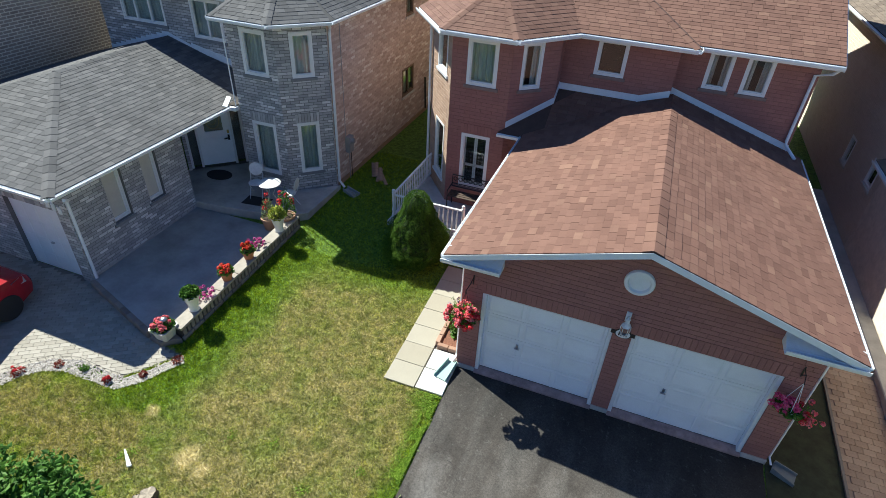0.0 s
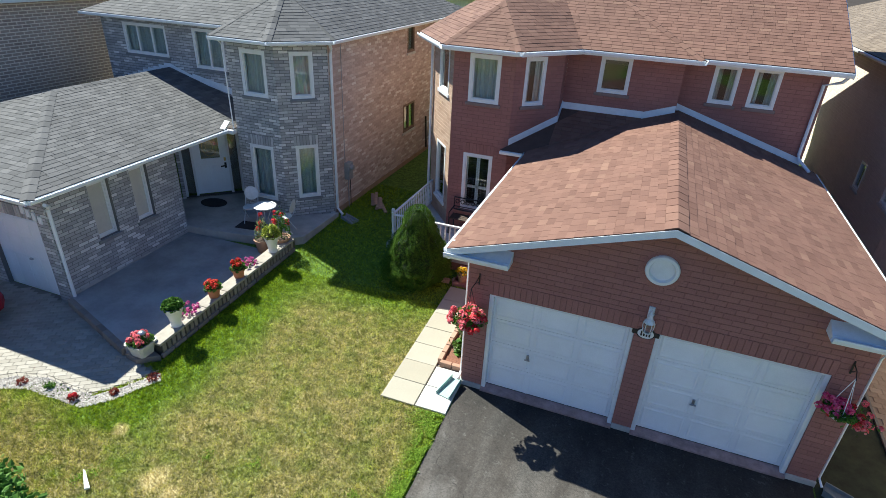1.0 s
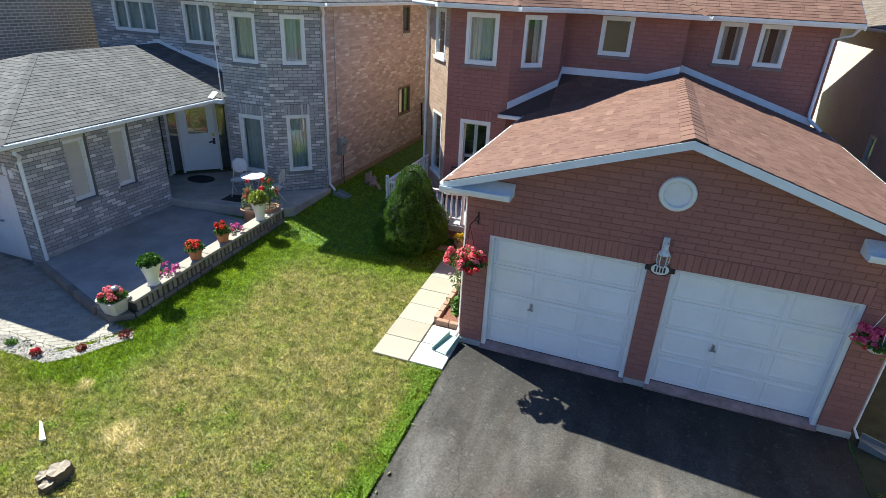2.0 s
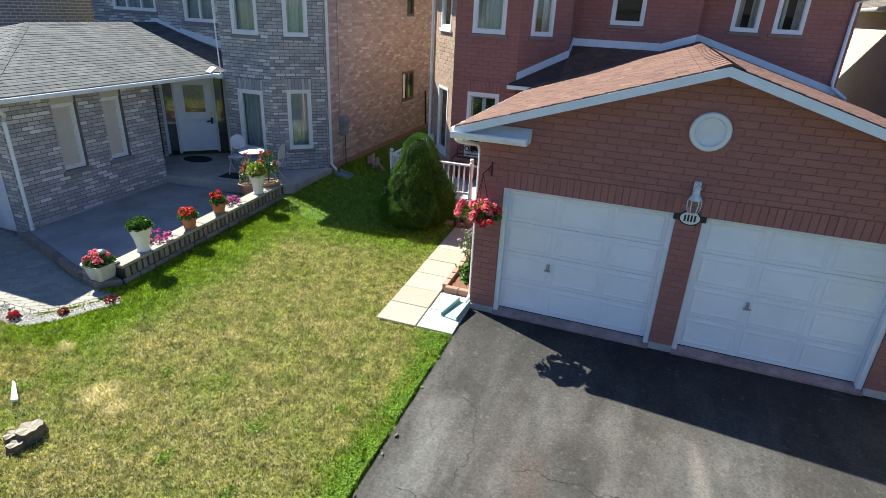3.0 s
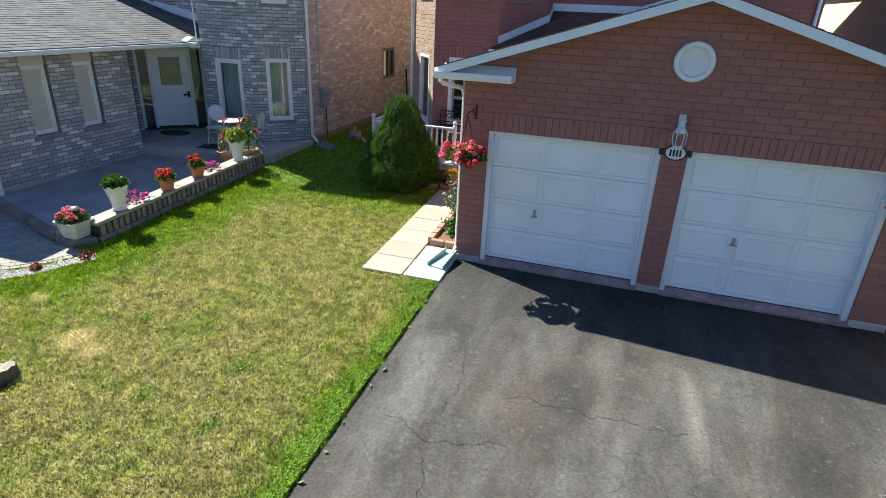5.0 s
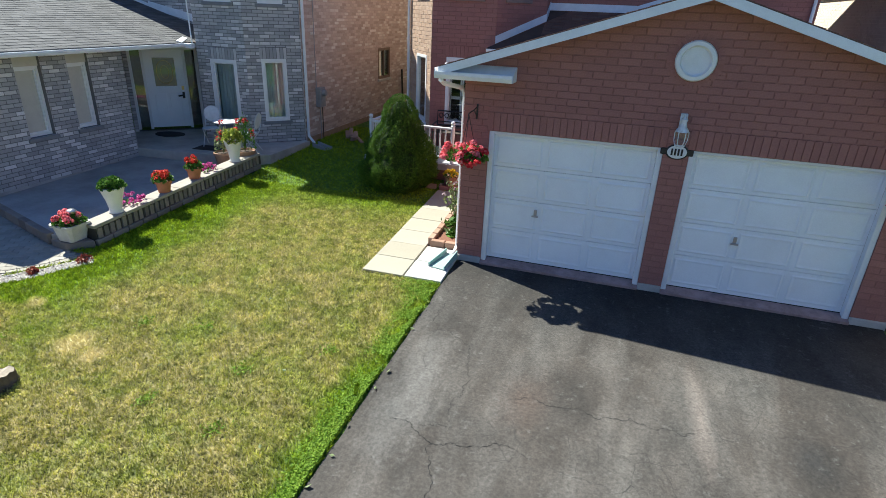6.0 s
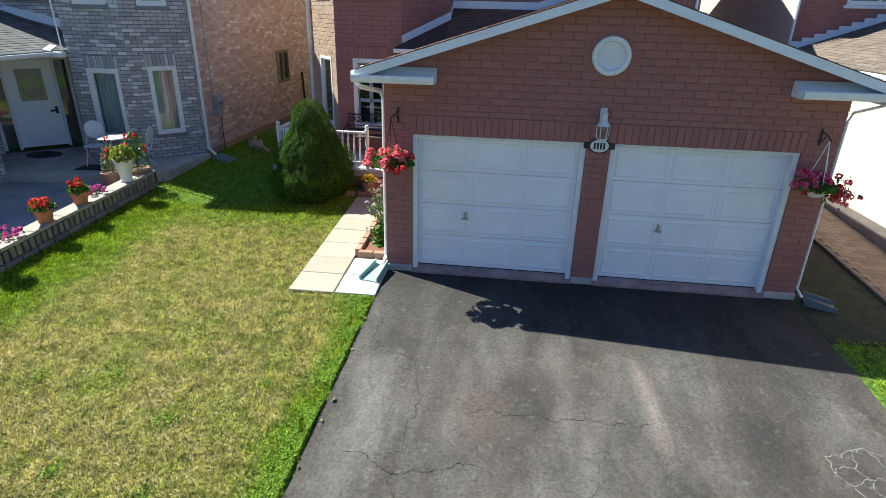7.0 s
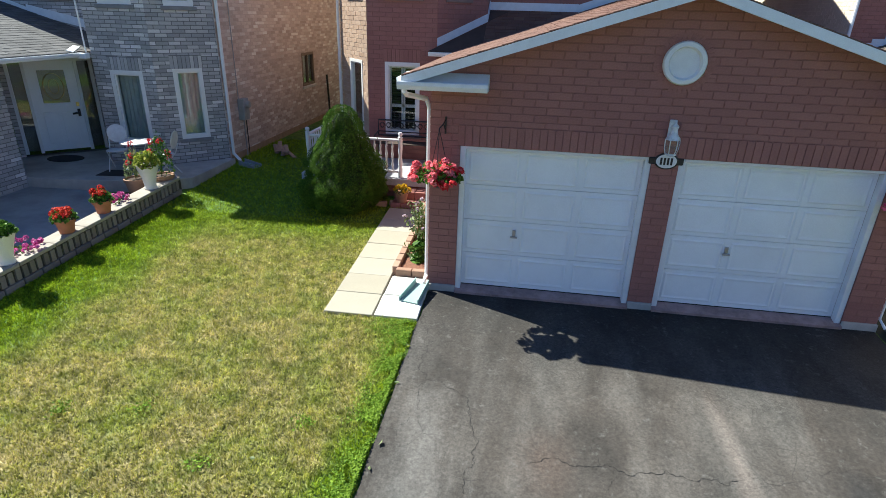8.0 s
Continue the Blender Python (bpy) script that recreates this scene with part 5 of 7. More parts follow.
grey_flash((-14.6, 5.975, NE + NS * (0.84)), (NR, 5.975, top), 0.12, 11)
grey_flash((NR, 5.975, top), (-11.2, 5.975, NE + NS * 2.54), 0.12)
grey_flash((-11.2, 5.975, NE + NS * 2.5), (-8.3, 5.975, NE + NS * -0.36 + 0.25), 0.2)
Geo().slab([(-8.36, 4.2, NE + 0.02), (-8.72, 4.2, NE + 0.03), (-8.72, 5.9, NE + 0.03), (-8.36, 5.9, NE + 0.02)], (0, 0, -0.03)).make("valley_flashing", shingle_felt, grey_house)
Geo().slab([(x, y, NE + NS * (x_e - x) + 0.022) for x, y in ((-8.86, 4.5), (-8.61, 3.98), (-8.50, 4.04), (-8.75, 4.56))], (0, 0, -0.015)).make("flashing", white_metal, grey_house)
Geo().box(-8.66, -8.3, 4.12, 4.27, NE - 0.13, NE - 0.01).make("gutter", white_metal, grey_house, bevel=0.01)
# upper roof
G2 = 5.30
gE = [(-8.40, 3.82, G2), (-6.66, 3.82, G2), (-5.53, 4.98, G2)]
gp = (-7.6, 6.0, G2 + 1.05)
roof_plane(grey_house, [gE[0], gE[1], gp], GSM)
roof_plane(grey_house, [gE[1], gE[2], gp], GSM)
roof_plane(grey_house, [gE[2], (-5.5, 16.3, G2), (-8.5, 12.0, G2 + 1.5), (-8.5, 6.37, G2 + 1.5), gp], GSM)
roof_plane(grey_house, [(-8.40, 5.65, G2), gE[0], gp, (-7.6, 8.0, G2 + 1.05)], GSM)
roof_plane(grey_house, [(-15.0, 5.65, G2), (-8.65, 5.65, G2), (-8.65, 9.0, G2 + 1.65), (-11.2, 9.0, G2 + 1.65)], GSM)
roof_plane(grey_house, [(-15.0, 16.0, G2), (-15.0, 5.65, G2), (-11.2, 9.0, G2 + 1.65), (-11.2, 13.0, G2 + 1.65)], GSM, shingles=False)
Geo().prism([(-11.2, 9.0), (-8.55, 6.6), (-8.55, 12.0), (-11.2, 13.0)], G2 + 1.2, G2 + 1.35).make("roof", grey_shingle, grey_house)
ridge_caps(grey_house, gE[0], gp, (-0.45, 0, 1), (0, -0.45, 1), grey_shingle, 0.12)
ridge_caps(grey_house, gE[1], gp, (0, -0.45, 1), (0.3, -0.33, 1), grey_shingle, 0.12)
for a, b in ((gE[0], gE[1]), (gE[1], gE[2]), (gE[2], (-5.5, 16.3, G2)), ((-15.0, 5.65, G2), (-8.65, 5.65, G2)), ((-8.40, 5.65, G2), gE[0])):
    gutter(grey_house, (a[0], a[1], G2 - 0.015), (b[0], b[1], G2 - 0.015), size=0.08)
Geo().prism([(-15, 5.65), (-8.65, 5.65), (-8.40, 5.65), (-8.40, 3.82), (-6.66, 3.82), (-5.53, 4.98), (-5.5, 16), (-15, 16)], G2 - 0.10, G2 - 0.08).make("soffit", white_metal, grey_house)
downspout(grey_house, [(-5.62, 5.0, 5.2), (-5.75, 5.28, 5.05), (-5.79, 5.3, 4.9), (-5.79, 5.3, 0.5), (-5.6, 5.25, 0.34)])
downspout(grey_house, [(x_e + 0.02, -1.25, 2.6), (x_e - 0.1, -1.1, 2.48), (-8.95, -0.93, 2.3), (-8.95, -0.93, 0.12), (-8.8, -0.97, 0.05)])
downspout(grey_house, [(-8.38, 4.05, 5.2), (-8.36, 4.2, 5.05), (-8.36, 4.24, 2.8)], r=0.016)
mt = thing("electric_meter", (-5.8, 6.0, 0.9), "grey electricity meter box with conduits on the wall", "meter")
Geo().box(-5.85, -5.68, 5.85, 6.12, 1.2, 1.72).make("box", meter_grey, mt, bevel=0.015)
Geo().lathe([(0.085, 0.0), (0.085, 0.07), (0.07, 0.09)], n=18).make("dial", meter_grey, mt, m=Matrix.Translation((-5.68, 5.99, 1.58)) @ pose(0, 0, 0, 0, 90, 0), smooth=True)
Geo().tube([(-5.76, 5.93, 1.2), (-5.76, 5.93, 0.3)], 0.016).make("conduit", meter_grey, mt, smooth=True)
Geo().tube([(-5.76, 6.05, 1.2), (-5.76, 6.05, 0.3)], 0.012).make("conduit", black_iron, mt, smooth=True)
Geo().tube([(-5.79, 5.82, 5.1), (-5.79, 5.82, 1.7)], 0.012).make("cable", meter_grey, mt)

# far neighbour to the west, seen over the garage
west = thing("house", (-16, 5, 0), "tan brick house side wall beyond the grey house", "house")
brick_wall(west, (-16.1, -6.0), (-16.1, 8.0), 0.0, 5.55, mats=(tan_brick, tan_mortar), size=(0.25, 0.07), joint=0.026)
brick_wall(west, (-16.1, 8.0), (-26.0, 8.0), 0.0, 5.55, mats=(tan_brick, tan_mortar), bricks=False)
roof_plane(west, [(-15.8, -6.3, 5.65), (-15.8, 8.4, 5.65), (-20, 8.4, 7.65), (-20, -6.3, 7.65)], (red_shingle, red_shingle, RED_UNDER))
roof_plane(west, [(-24.2, 8.4, 5.65), (-24.2, -6.3, 5.65), (-20, -6.3, 7.65), (-20, 8.4, 7.65)], GSM, shingles=False)
gutter(west, (-15.8, -6.3, 5.64), (-15.8, 8.4, 5.64), size=0.1)
Geo().box(-16.1, -15.8, -6.3, 8.4, 5.55, 5.57).make("soffit", white_metal, west)

# neighbour to the east
east = thing("house", (8.75, 3, 0), "pale brick house with a tan-shingled garage roof", "house")
CB = (cream_brick, cream_mortar)
EX = 8.75
e_holes = [(15.2, 15.75, 1.55, 2.4), (17.55, 18.2, 1.9, 2.65)]
_, me1 = brick_wall(east, (EX, 27.0), (EX, 8.45), 0.0, 5.15, e_holes, mats=CB)
for h in e_holes:
    window(east, me1, *h, white_vinyl, "dark", sill=stone_pot_mat)
brick_wall(east, (EX, 8.45), (EX, -2.0), 0.0, 2.85, mats=CB, bricks=False)
e_w = [(1.1, 2.6, 4.2, 5.1)]
_, me2 = brick_wall(east, (EX, 8.45), (18.0, 8.45), 2.6, 5.15, e_w, mats=RB)
window(east, me2, *e_w[0], white_vinyl, "dark", mullions=(1.85,), sill=white_paint)
TSM = (tan_shingle,)
roof_plane(east, [(8.4, 8.45, 2.95), (8.4, -2.3, 2.95), (12.0, -2.3, 4.25), (12.0, 8.45, 4.25)], TSM)
roof_plane(east, [(15.6, -2.3, 2.95), (15.6, 8.45, 2.95), (12.0, 8.45, 4.25), (12.0, -2.3, 4.25)], TSM, shingles=False)
brick_wall(east, (EX, -2.0), (15.2, -2.0), 0.0, 2.9, mats=RB, bricks=False)
gutter(east, (8.4, 8.45, 2.93), (8.4, -2.3, 2.93))
Geo().box(8.4, EX, -2.2, 8.45, 2.82, 2.84).make("soffit", white_metal, east)
for i in range(12):
    x = EX + i * 0.27
    z = 2.95 + (x - 8.4) * 0.361
    Geo().box(x, x + 0.27, 8.425, 8.447, z, z + 0.24).make("flashing", white_metal, east, "stepped white metal flashing")
roof_plane(east, [(8.35, 27.3, 5.25), (8.35, 8.1, 5.25), (11.5, 11.0, 6.6), (11.5, 24, 6.6)], TSM)
roof_plane(east, [(8.35, 8.1, 5.25), (18, 8.1, 5.25), (15, 11.0, 6.6), (11.5, 11.0, 6.6)], TSM)
gutter(east, (8.35, 27.3, 5.23), (8.35, 8.1, 5.23))
gutter(east, (8.35, 8.1, 5.23), (18, 8.1, 5.23))
Geo().box(8.35, 9.2, 8.1, 27, 5.13, 5.15).make("soffit", white_metal, east)
downspout(east, [(EX - 0.05, 8.36, 5.1), (EX - 0.05, 8.36, 3.1)])
Geo().box(8.42, EX, -2.0, 12.0, -0.2, 0.32).make("footing_ledge", concrete, east, "bare concrete footing ledge", bevel=0.02)

# house behind, closing the gap between the gardens
rear = thing("house", (10, 26, 0), "plain tan brick house beyond the back gardens", "house")
brick_wall(rear, (-26.0, 26.0), (24.0, 26.0), 0.0, 5.2, mats=(tan_brick, tan_mortar), bricks=False)
roof_plane(rear, [(-26.5, 25.5, 5.2), (24.5, 25.5, 5.2), (24.5, 31.0, 8.0), (-26.5, 31.0, 8.0)], TSM, shingles=False)

# plain fronts across the street close the view that the windows mirror
for x0, x1, mats_o in ((-26.0, -12.5, (tan_brick, tan_mortar)), (-10.5, 3.5, (buff_brick, buff_mortar)), (5.5, 20.0, RB)):
    opp = thing("house", (x0, -31, 0), "plain two-storey brick house across the street", "house", "houses across the street")
    brick_wall(opp, (x1, -31.0), (x0, -31.0), -0.7, 5.2, mats=mats_o, bricks=False)
    roof_plane(opp, [(x1 + 0.4, -30.6, 5.2), (x0 - 0.4, -30.6, 5.2), (x0 - 0.4, -35.5, 7.6), (x1 + 0.4, -35.5, 7.6)], TSM, shingles=False)

# ---- yard of the grey house ----
patio = tagged(Geo().slab([(-9.0, -1.02, 0.14), (-6.45, -1.86, 0.13), (-6.02, -1.75, 0.13), (-6.02, 2.62, 0.2), (-9.0, 2.62, 0.2)], (0, 0, -0.35)).make("patio", patio_stone), "dark grey concrete patio beside the garage", "patio", kind="structure")
porch = tagged(Geo().prism([(-10.5, 2.6), (-8.6, 2.6), (-6.3, 2.95), (-5.75, 3.4), (-5.72, 5.22), (-6.85, 4.3), (-8.3, 4.3), (-9.0, 5.4), (-10.5, 4.0)], -0.1, 0.40).make("porch_floor", concrete, bevel=0.01), "grey concrete porch floor with a low step", "porch", kind="structure")
mat1 = tagged(Geo().prism([(-9.4 + 0.42 * math.cos(t), 4.15 + 0.3 * math.sin(t)) for t in [k * math.pi / 12 for k in range(24)]], 0.401, 0.417).make("doormat", mat_cloth), "dark oval doormat on the porch", "doormat")
mat2 = tagged(Geo().prism([(-7.75, 3.05), (-7.0, 3.15), (-7.05, 3.6), (-7.8, 3.5)], 0.401, 0.413).make("doormat", mat_cloth), "dark rectangular mat under the bistro table", "doormat")

for i in range(9):
    ax, ay = -8.96 + 2.5 * i / 9, -1.05 - 0.82 * i / 9
    kb = Geo().box(0.0, 0.285, -0.06, 0.06, -0.10, 0.075).make("kerb_block", wall_block, patio, bevel=0.01)
    kb.matrix_basis = pose(ax, ay, 0.075, 0, 0, -18.1)

# low planter wall with a concrete cap and soldier blocks
low = thing("garden_wall", (-5.9, 0.5, 0.0), "low wall of upright blocks under a pale concrete cap", "wall")


def wall_top(y):
    return 0.40 + 0.048 * y


ys = [-1.62, 3.0]
Geo().add([(-6.0, y, z) for y in ys for z in (ground_z(y) - 0.2, wall_top(y) - 0.06)] + [(-5.76, y, z) for y in ys for z in (ground_z(y) - 0.2, wall_top(y) - 0.06)],
          [(0, 2, 3, 1), (4, 5, 7, 6), (1, 3, 7, 5), (0, 1, 5, 4), (2, 6, 7, 3)]).make("core", plain("dark_wall_core", (0.05, 0.045, 0.04), 0.95), low)
bm_block = Geo().box(-0.02, 0.02, -0.041, 0.041, -0.088, 0.088)
blk = bpy.data.meshes.new("block")
blk.from_pydata(bm_block.v, [], bm_block.f)
blk.materials.append(wall_block)
n_blk = 36
for i in range(n_blk):
    y = -1.56 + i * 0.126
    ob = new("block", blk)
    ob.parent = low
    ob.matrix_parent_inverse = where(low).inverted()
    ob.matrix_basis = pose(-5.755 + random.uniform(-0.006, 0.006), y, wall_top(y) - 0.16 + random.uniform(-0.006, 0.006), random.uniform(-2, 2), 0, random.uniform(-2, 2))
for i in range(14):
    y = -1.5 + i * 0.33
    ob = Geo().box(-0.03, 0.03, -0.155, 0.155, -0.05, 0.05).make("base_block", wall_block, low, bevel=0.008)
    ob.matrix_basis = pose(-5.745, y, wall_top(y) - 0.31, 2.7, 0, 0)
for i in range(7):
    y0 = -1.66 + i * 0.66
    c = Geo().box(-0.16, 0.16, 0.0, 0.65, -0.03, 0.03).make("cap", cap_stone, low, bevel=0.008)
    c.matrix_basis = pose(-5.88 + random.uniform(-0.006, 0.006), y0, wall_top(y0) - 0.03, 2.75, 0, random.uniform(-0.4, 0.4))
end = Geo().prism([(-6.42, -1.92), (-6.05, -1.98), (-5.72, -1.7), (-6.05, -1.6)], -0.2, 0.08).make("end_block", wall_block, low, bevel=0.015)

# paved drive of the grey house: herringbone pavers in the open, one sheet beyond
pav = tagged(Geo().add([(x, y, ground_z(y) - 0.0 + 0.008) for x, y in ((-16, -13), (-8.9, -13), (-8.7, -4.1), (-8.2, -3.35), (-7.3, -2.92), (-6.2, -2.9), (-5.5, -2.0), (-6.4, -1.7), (-9.0, -0.9), (-16, -0.9))], [tuple(range(10))]).make("paved_drive", paver_joint), "grey interlocking paver driveway of the grey house", "driveway", kind="structure")
pav_out = [(-15.0, -9.0), (-9.0, -9.0), (-8.72, -4.1), (-8.2, -3.4), (-7.3, -2.95), (-6.2, -2.92), (-5.52, -2.02), (-6.45, -1.85), (-9.0, -1.0), (-15.0, -1.0)]


def inside(p, poly):
    c = False
    for (x0, y0), (x1, y1) in zip(poly, poly[1:] + poly[:1]):
        if (y0 > p[1]) != (y1 > p[1]) and p[0] < (x1 - x0) * (p[1] - y0) / (y1 - y0) + x0:
            c = not c
    return c


def paver_field(parent, outline, L, W, turn, mats, near, name="paver"):
    """Running-bond pavers over an outline: the nearest as pieces of their own, the rest in one mesh."""
    rest, count = Geo(), 0
    me = bpy.data.meshes.new(name)
    g = Geo().add([(-L / 2 + 0.004, -W / 2 + 0.004, 0.016), (L / 2 - 0.004, -W / 2 + 0.004, 0.016), (L / 2 - 0.004, W / 2 - 0.004, 0.016), (-L / 2 + 0.004, W / 2 - 0.004, 0.016),
                   (-L / 2 + 0.001, -W / 2 + 0.001, 0.004), (L / 2 - 0.001, -W / 2 + 0.001, 0.004), (L / 2 - 0.001, W / 2 - 0.001, 0.004), (-L / 2 + 0.001, W / 2 - 0.001, 0.004)],
                  [(0, 1, 2, 3)] + [(i, 4 + i, 4 + (i + 1) % 4, (i + 1) % 4) for i in range(4)])
    me.from_pydata(g.v, [], g.f)
    me.materials.append(mats[1])
    x0, x1 = min(p[0] for p in outline), max(p[0] for p in outline)
    y0, y1 = min(p[1] for p in outline), max(p[1] for p in outline)
    cx, cy, R = (x0 + x1) / 2, (y0 + y1) / 2, math.hypot(x1 - x0, y1 - y0) / 2
    rot = Matrix.Rotation(radians(turn), 4, "Z")
    for i in range(int(2 * R / W) + 1):
        for j in range(int(2 * R / L) + 2):
            p = rot @ Vector((-R + j * L + (i % 2) * L / 2, -R + i * W, 0)) + Vector((cx, cy, 0))
            if not inside((p.x, p.y), outline):
                continue
            m = Matrix.Translation((p.x, p.y, ground_z(p.y) + 0.004 + random.uniform(0, 0.003))) @ pose(0, 0, 0, 2.58, 0, 0) @ rot
            if near(p) and count < 290:
                ob = new(name, me)
                ob.parent = parent
                ob.matrix_basis = m
                count += 1
            else:
                rest.add([m @ Vector(q) for q in g.v], g.f)
    if rest.v:
        rest.make(name + "_field", mats[0], parent, kind="stuff")


# pebble border with low flowers
PEB_IN = [(-8.55, -3.83), (-8.2, -3.35), (-7.87, -3.08), (-7.31, -2.9), (-6.64, -2.93), (-6.12, -2.91), (-5.84, -2.6), (-5.63, -2.26), (-5.47, -2.0)]
PEB_OUT = [(-8.3, -4.2), (-8.1, -3.72), (-7.8, -3.42), (-7.4, -3.26), (-6.7, -3.24), (-6.08, -3.22), (-5.72, -2.86), (-5.5, -2.45), (-5.3, -2.15)]
peb = Geo()
rng = random.Random(11)
for i in range(3600):
    k = rng.uniform(0, len(PEB_IN) - 1.001)
    a, b = int(k), k - int(k)
    e = rng.random()
    p = [(PEB_IN[a][c] * (1 - b) + PEB_IN[a + 1][c] * b) * (1 - e) + (PEB_OUT[a][c] * (1 - b) + PEB_OUT[a + 1][c] * b) * e for c in (0, 1)]
    r = rng.uniform(0.012, 0.03)
    q = pose(p[0], p[1], ground_z(p[1]) + 0.014 + rng.uniform(0, 0.012), rng.uniform(-30, 30), rng.uniform(-30, 30), rng.uniform(0, 180)) @ Matrix.Diagonal((r, r * 0.7, r * 0.55, 1))
    peb.add([q @ Vector(v) for v in ((1, 0, 0), (0, 1, 0), (-1, 0, 0), (0, -1, 0), (0, 0, 1), (0.6, 0.6, 0.5), (-0.6, 0.6, 0.5), (-0.6, -0.6, 0.5), (0.6, -0.6, 0.5))],
            [(0, 1, 5), (1, 2, 6), (2, 3, 7), (3, 0, 8), (0, 5, 4), (5, 1, 4), (1, 6, 4), (6, 2, 4), (2, 7, 4), (7, 3, 4), (3, 8, 4), (8, 0, 4)])
tagged(peb.make("pebble_border", pebble_mat, smooth=True), "white pebble border between drive and lawn", "pebbles", kind="stuff")
edge = Geo()
for (a, b) in zip(PEB_IN, PEB_IN[1:]):
    edge.tube([(a[0], a[1], ground_z(a[1]) + 0.1), (b[0], b[1], ground_z(b[1]) + 0.1)], 0.0035, 5)
    for s in (0.0, 0.33, 0.66):
        x, y = a[0] + (b[0] - a[0]) * s, a[1] + (b[1] - a[1]) * s
        edge.tube([(x, y, ground_z(y)), (x, y, ground_z(y) + 0.12)], 0.0035, 5)
tagged(edge.make("border_fence", black_iron), "low thin wire edging along the pebble border", "edging")


def low_plant(x, y, leaf, petal, r=0.12, h=0.14, seed=0, name="border_plant", label="small russet border plant in the pebbles", group="border plants"):
    rng = random.Random(seed)
    t = thing(name, (x, y, ground_z(y)), label, "plant", group)
    g = Geo()
    leaves(g, 90, dome((x, y, ground_z(y)), r, h), 0.06, rng)
    g.make("foliage", leaf, t, kind="stuff")
    if petal:
        g = Geo()
        for _ in range(7):
            a = rng.uniform(0, 6.28)
            bloom(g, (x + r * 0.7 * math.cos(a) * rng.random(), y + r * 0.7 * math.sin(a) * rng.random(), ground_z(y) + h * rng.uniform(0.7, 1.05)), 0.03, rng, 12, 0.018)
        g.make("blossom", petal, t, kind="stuff")


for i, (x, y, r) in enumerate(((-8.2, -3.62, 0.16), (-7.62, -3.17, 0.1), (-7.05, -3.05, 0.1), (-6.41, -3.1, 0.1), (-5.84, -2.72, 0.09), (-5.47, -2.15, 0.13))):
    low_plant(x, y, dry_leaf if i != 2 else leaf_green, petal_red if i in (0, 3) else None, r, 0.13, 40 + i)


# ---- pots along the low wall ----
def pot(name, x, y, z, prof, mat, label, leaf, petal, spread, tall, seed, square=False, n_leaf=220, n_bloom=14, rim=None, bl=0.045):
    rng = random.Random(seed)
    t = thing(name, (x, y, z), label, "flower pot", "pots on the low wall")
    top = prof[-1]
    hollow = prof + [(top[0] * 0.88, top[1]), (top[0] * 0.84, top[1] - 0.035)]
    Geo().lathe(hollow, (x, y, z), 24 if not square else 4 * 6, square).make("pot", mat, t, smooth=not square)
    Geo().lathe([(top[0] * 0.84, top[1] - 0.04), (top[0] * 0.5, top[1] - 0.02)], (x, y, z), 16, square).make("soil", soil, t)
    g = Geo()
    leaves(g, n_leaf, dome((x, y, z + top[1] - 0.02), spread, tall), 0.075, rng, aspect=0.7)
    g.make("foliage", leaf, t, kind="stuff")
    st = Geo()
    for _ in range(10):
        a, q = rng.uniform(0, 6.28), rng.uniform(0.2, 0.8) * spread
        st.tube([(x, y, z + top[1] - 0.03), (x + q * math.cos(a), y + q * math.sin(a), z + top[1] + tall * 0.8)], 0.005, 4)
    st.make("stalk", leaf, t)
    if petal:
        g = Geo()
        for _ in range(n_bloom):
            a, q = rng.uniform(0, 6.28), math.sqrt(rng.random()) * spread * 0.9
            bloom(g, (x + q * math.cos(a), y + q * math.sin(a), z + top[1] + tall * rng.uniform(0.6, 1.1) * math.sqrt(max(0.1, 1 - (q / spread) ** 2))), bl, rng, 24, 0.022)
        g.make("blossom", petal, t, kind="stuff")
    return t


pot("planter", -6.08, -1.78, 0.085, [(0.15, 0.0), (0.155, 0.02), (0.195, 0.24), (0.225, 0.25), (0.23, 0.29)], stone_pot_mat, "square pale stone planter of pink begonias on the wall end", leaf_green, petal_coral, 0.24, 0.17, 1, True, n_bloom=22)
lamp = thing("solar_lamp", (-6.05, -1.74, 0.3), "small round solar garden lamp with a silver cap", "lamp")
Geo().tube([(-6.05, -1.74, 0.30), (-6.05, -1.74, 0.53)], 0.012, 8).make("stake", black_iron, lamp)
Geo().lathe([(0.05, 0.52), (0.075, 0.535), (0.08, 0.56), (0.055, 0.585), (0.02, 0.595)], (-6.05, -1.74, 0), 20).make("cap", chrome, lamp, "silver domed cap", smooth=True)
W_POT = [(0.115, 0.0), (0.12, 0.02), (0.10, 0.06), (0.13, 0.22), (0.195, 0.43), (0.20, 0.455)]
pot("flower_pot", -5.88, -1.05, wall_top(-1.05), W_POT, white_pot_mat, "tall white flared pot of green leaves", leaf_green, None, 0.22, 0.19, 2, n_leaf=520)
T_POT = [(0.105, 0.0), (0.135, 0.17), (0.155, 0.175), (0.16, 0.225)]
pot("flower_pot", -5.86, 0.06, wall_top(0.06), T_POT, terracotta, "terracotta pot of red geraniums", leaf_green, petal_orange, 0.19, 0.17, 3)
pot("flower_pot", -5.88, 0.92, wall_top(0.92), T_POT, terracotta, "terracotta pot of orange-red geraniums", leaf_green, petal_orange, 0.18, 0.2, 4, n_bloom=12)
pot("flower_pot", -5.86, 2.2, wall_top(2.2), W_POT, white_pot_mat, "tall white flared pot with yellow-green foliage at the porch", lime_leaf, None, 0.23, 0.3, 5, n_leaf=480)
C_POT = [(0.15, 0.0), (0.21, 0.3), (0.23, 0.31), (0.235, 0.37)]
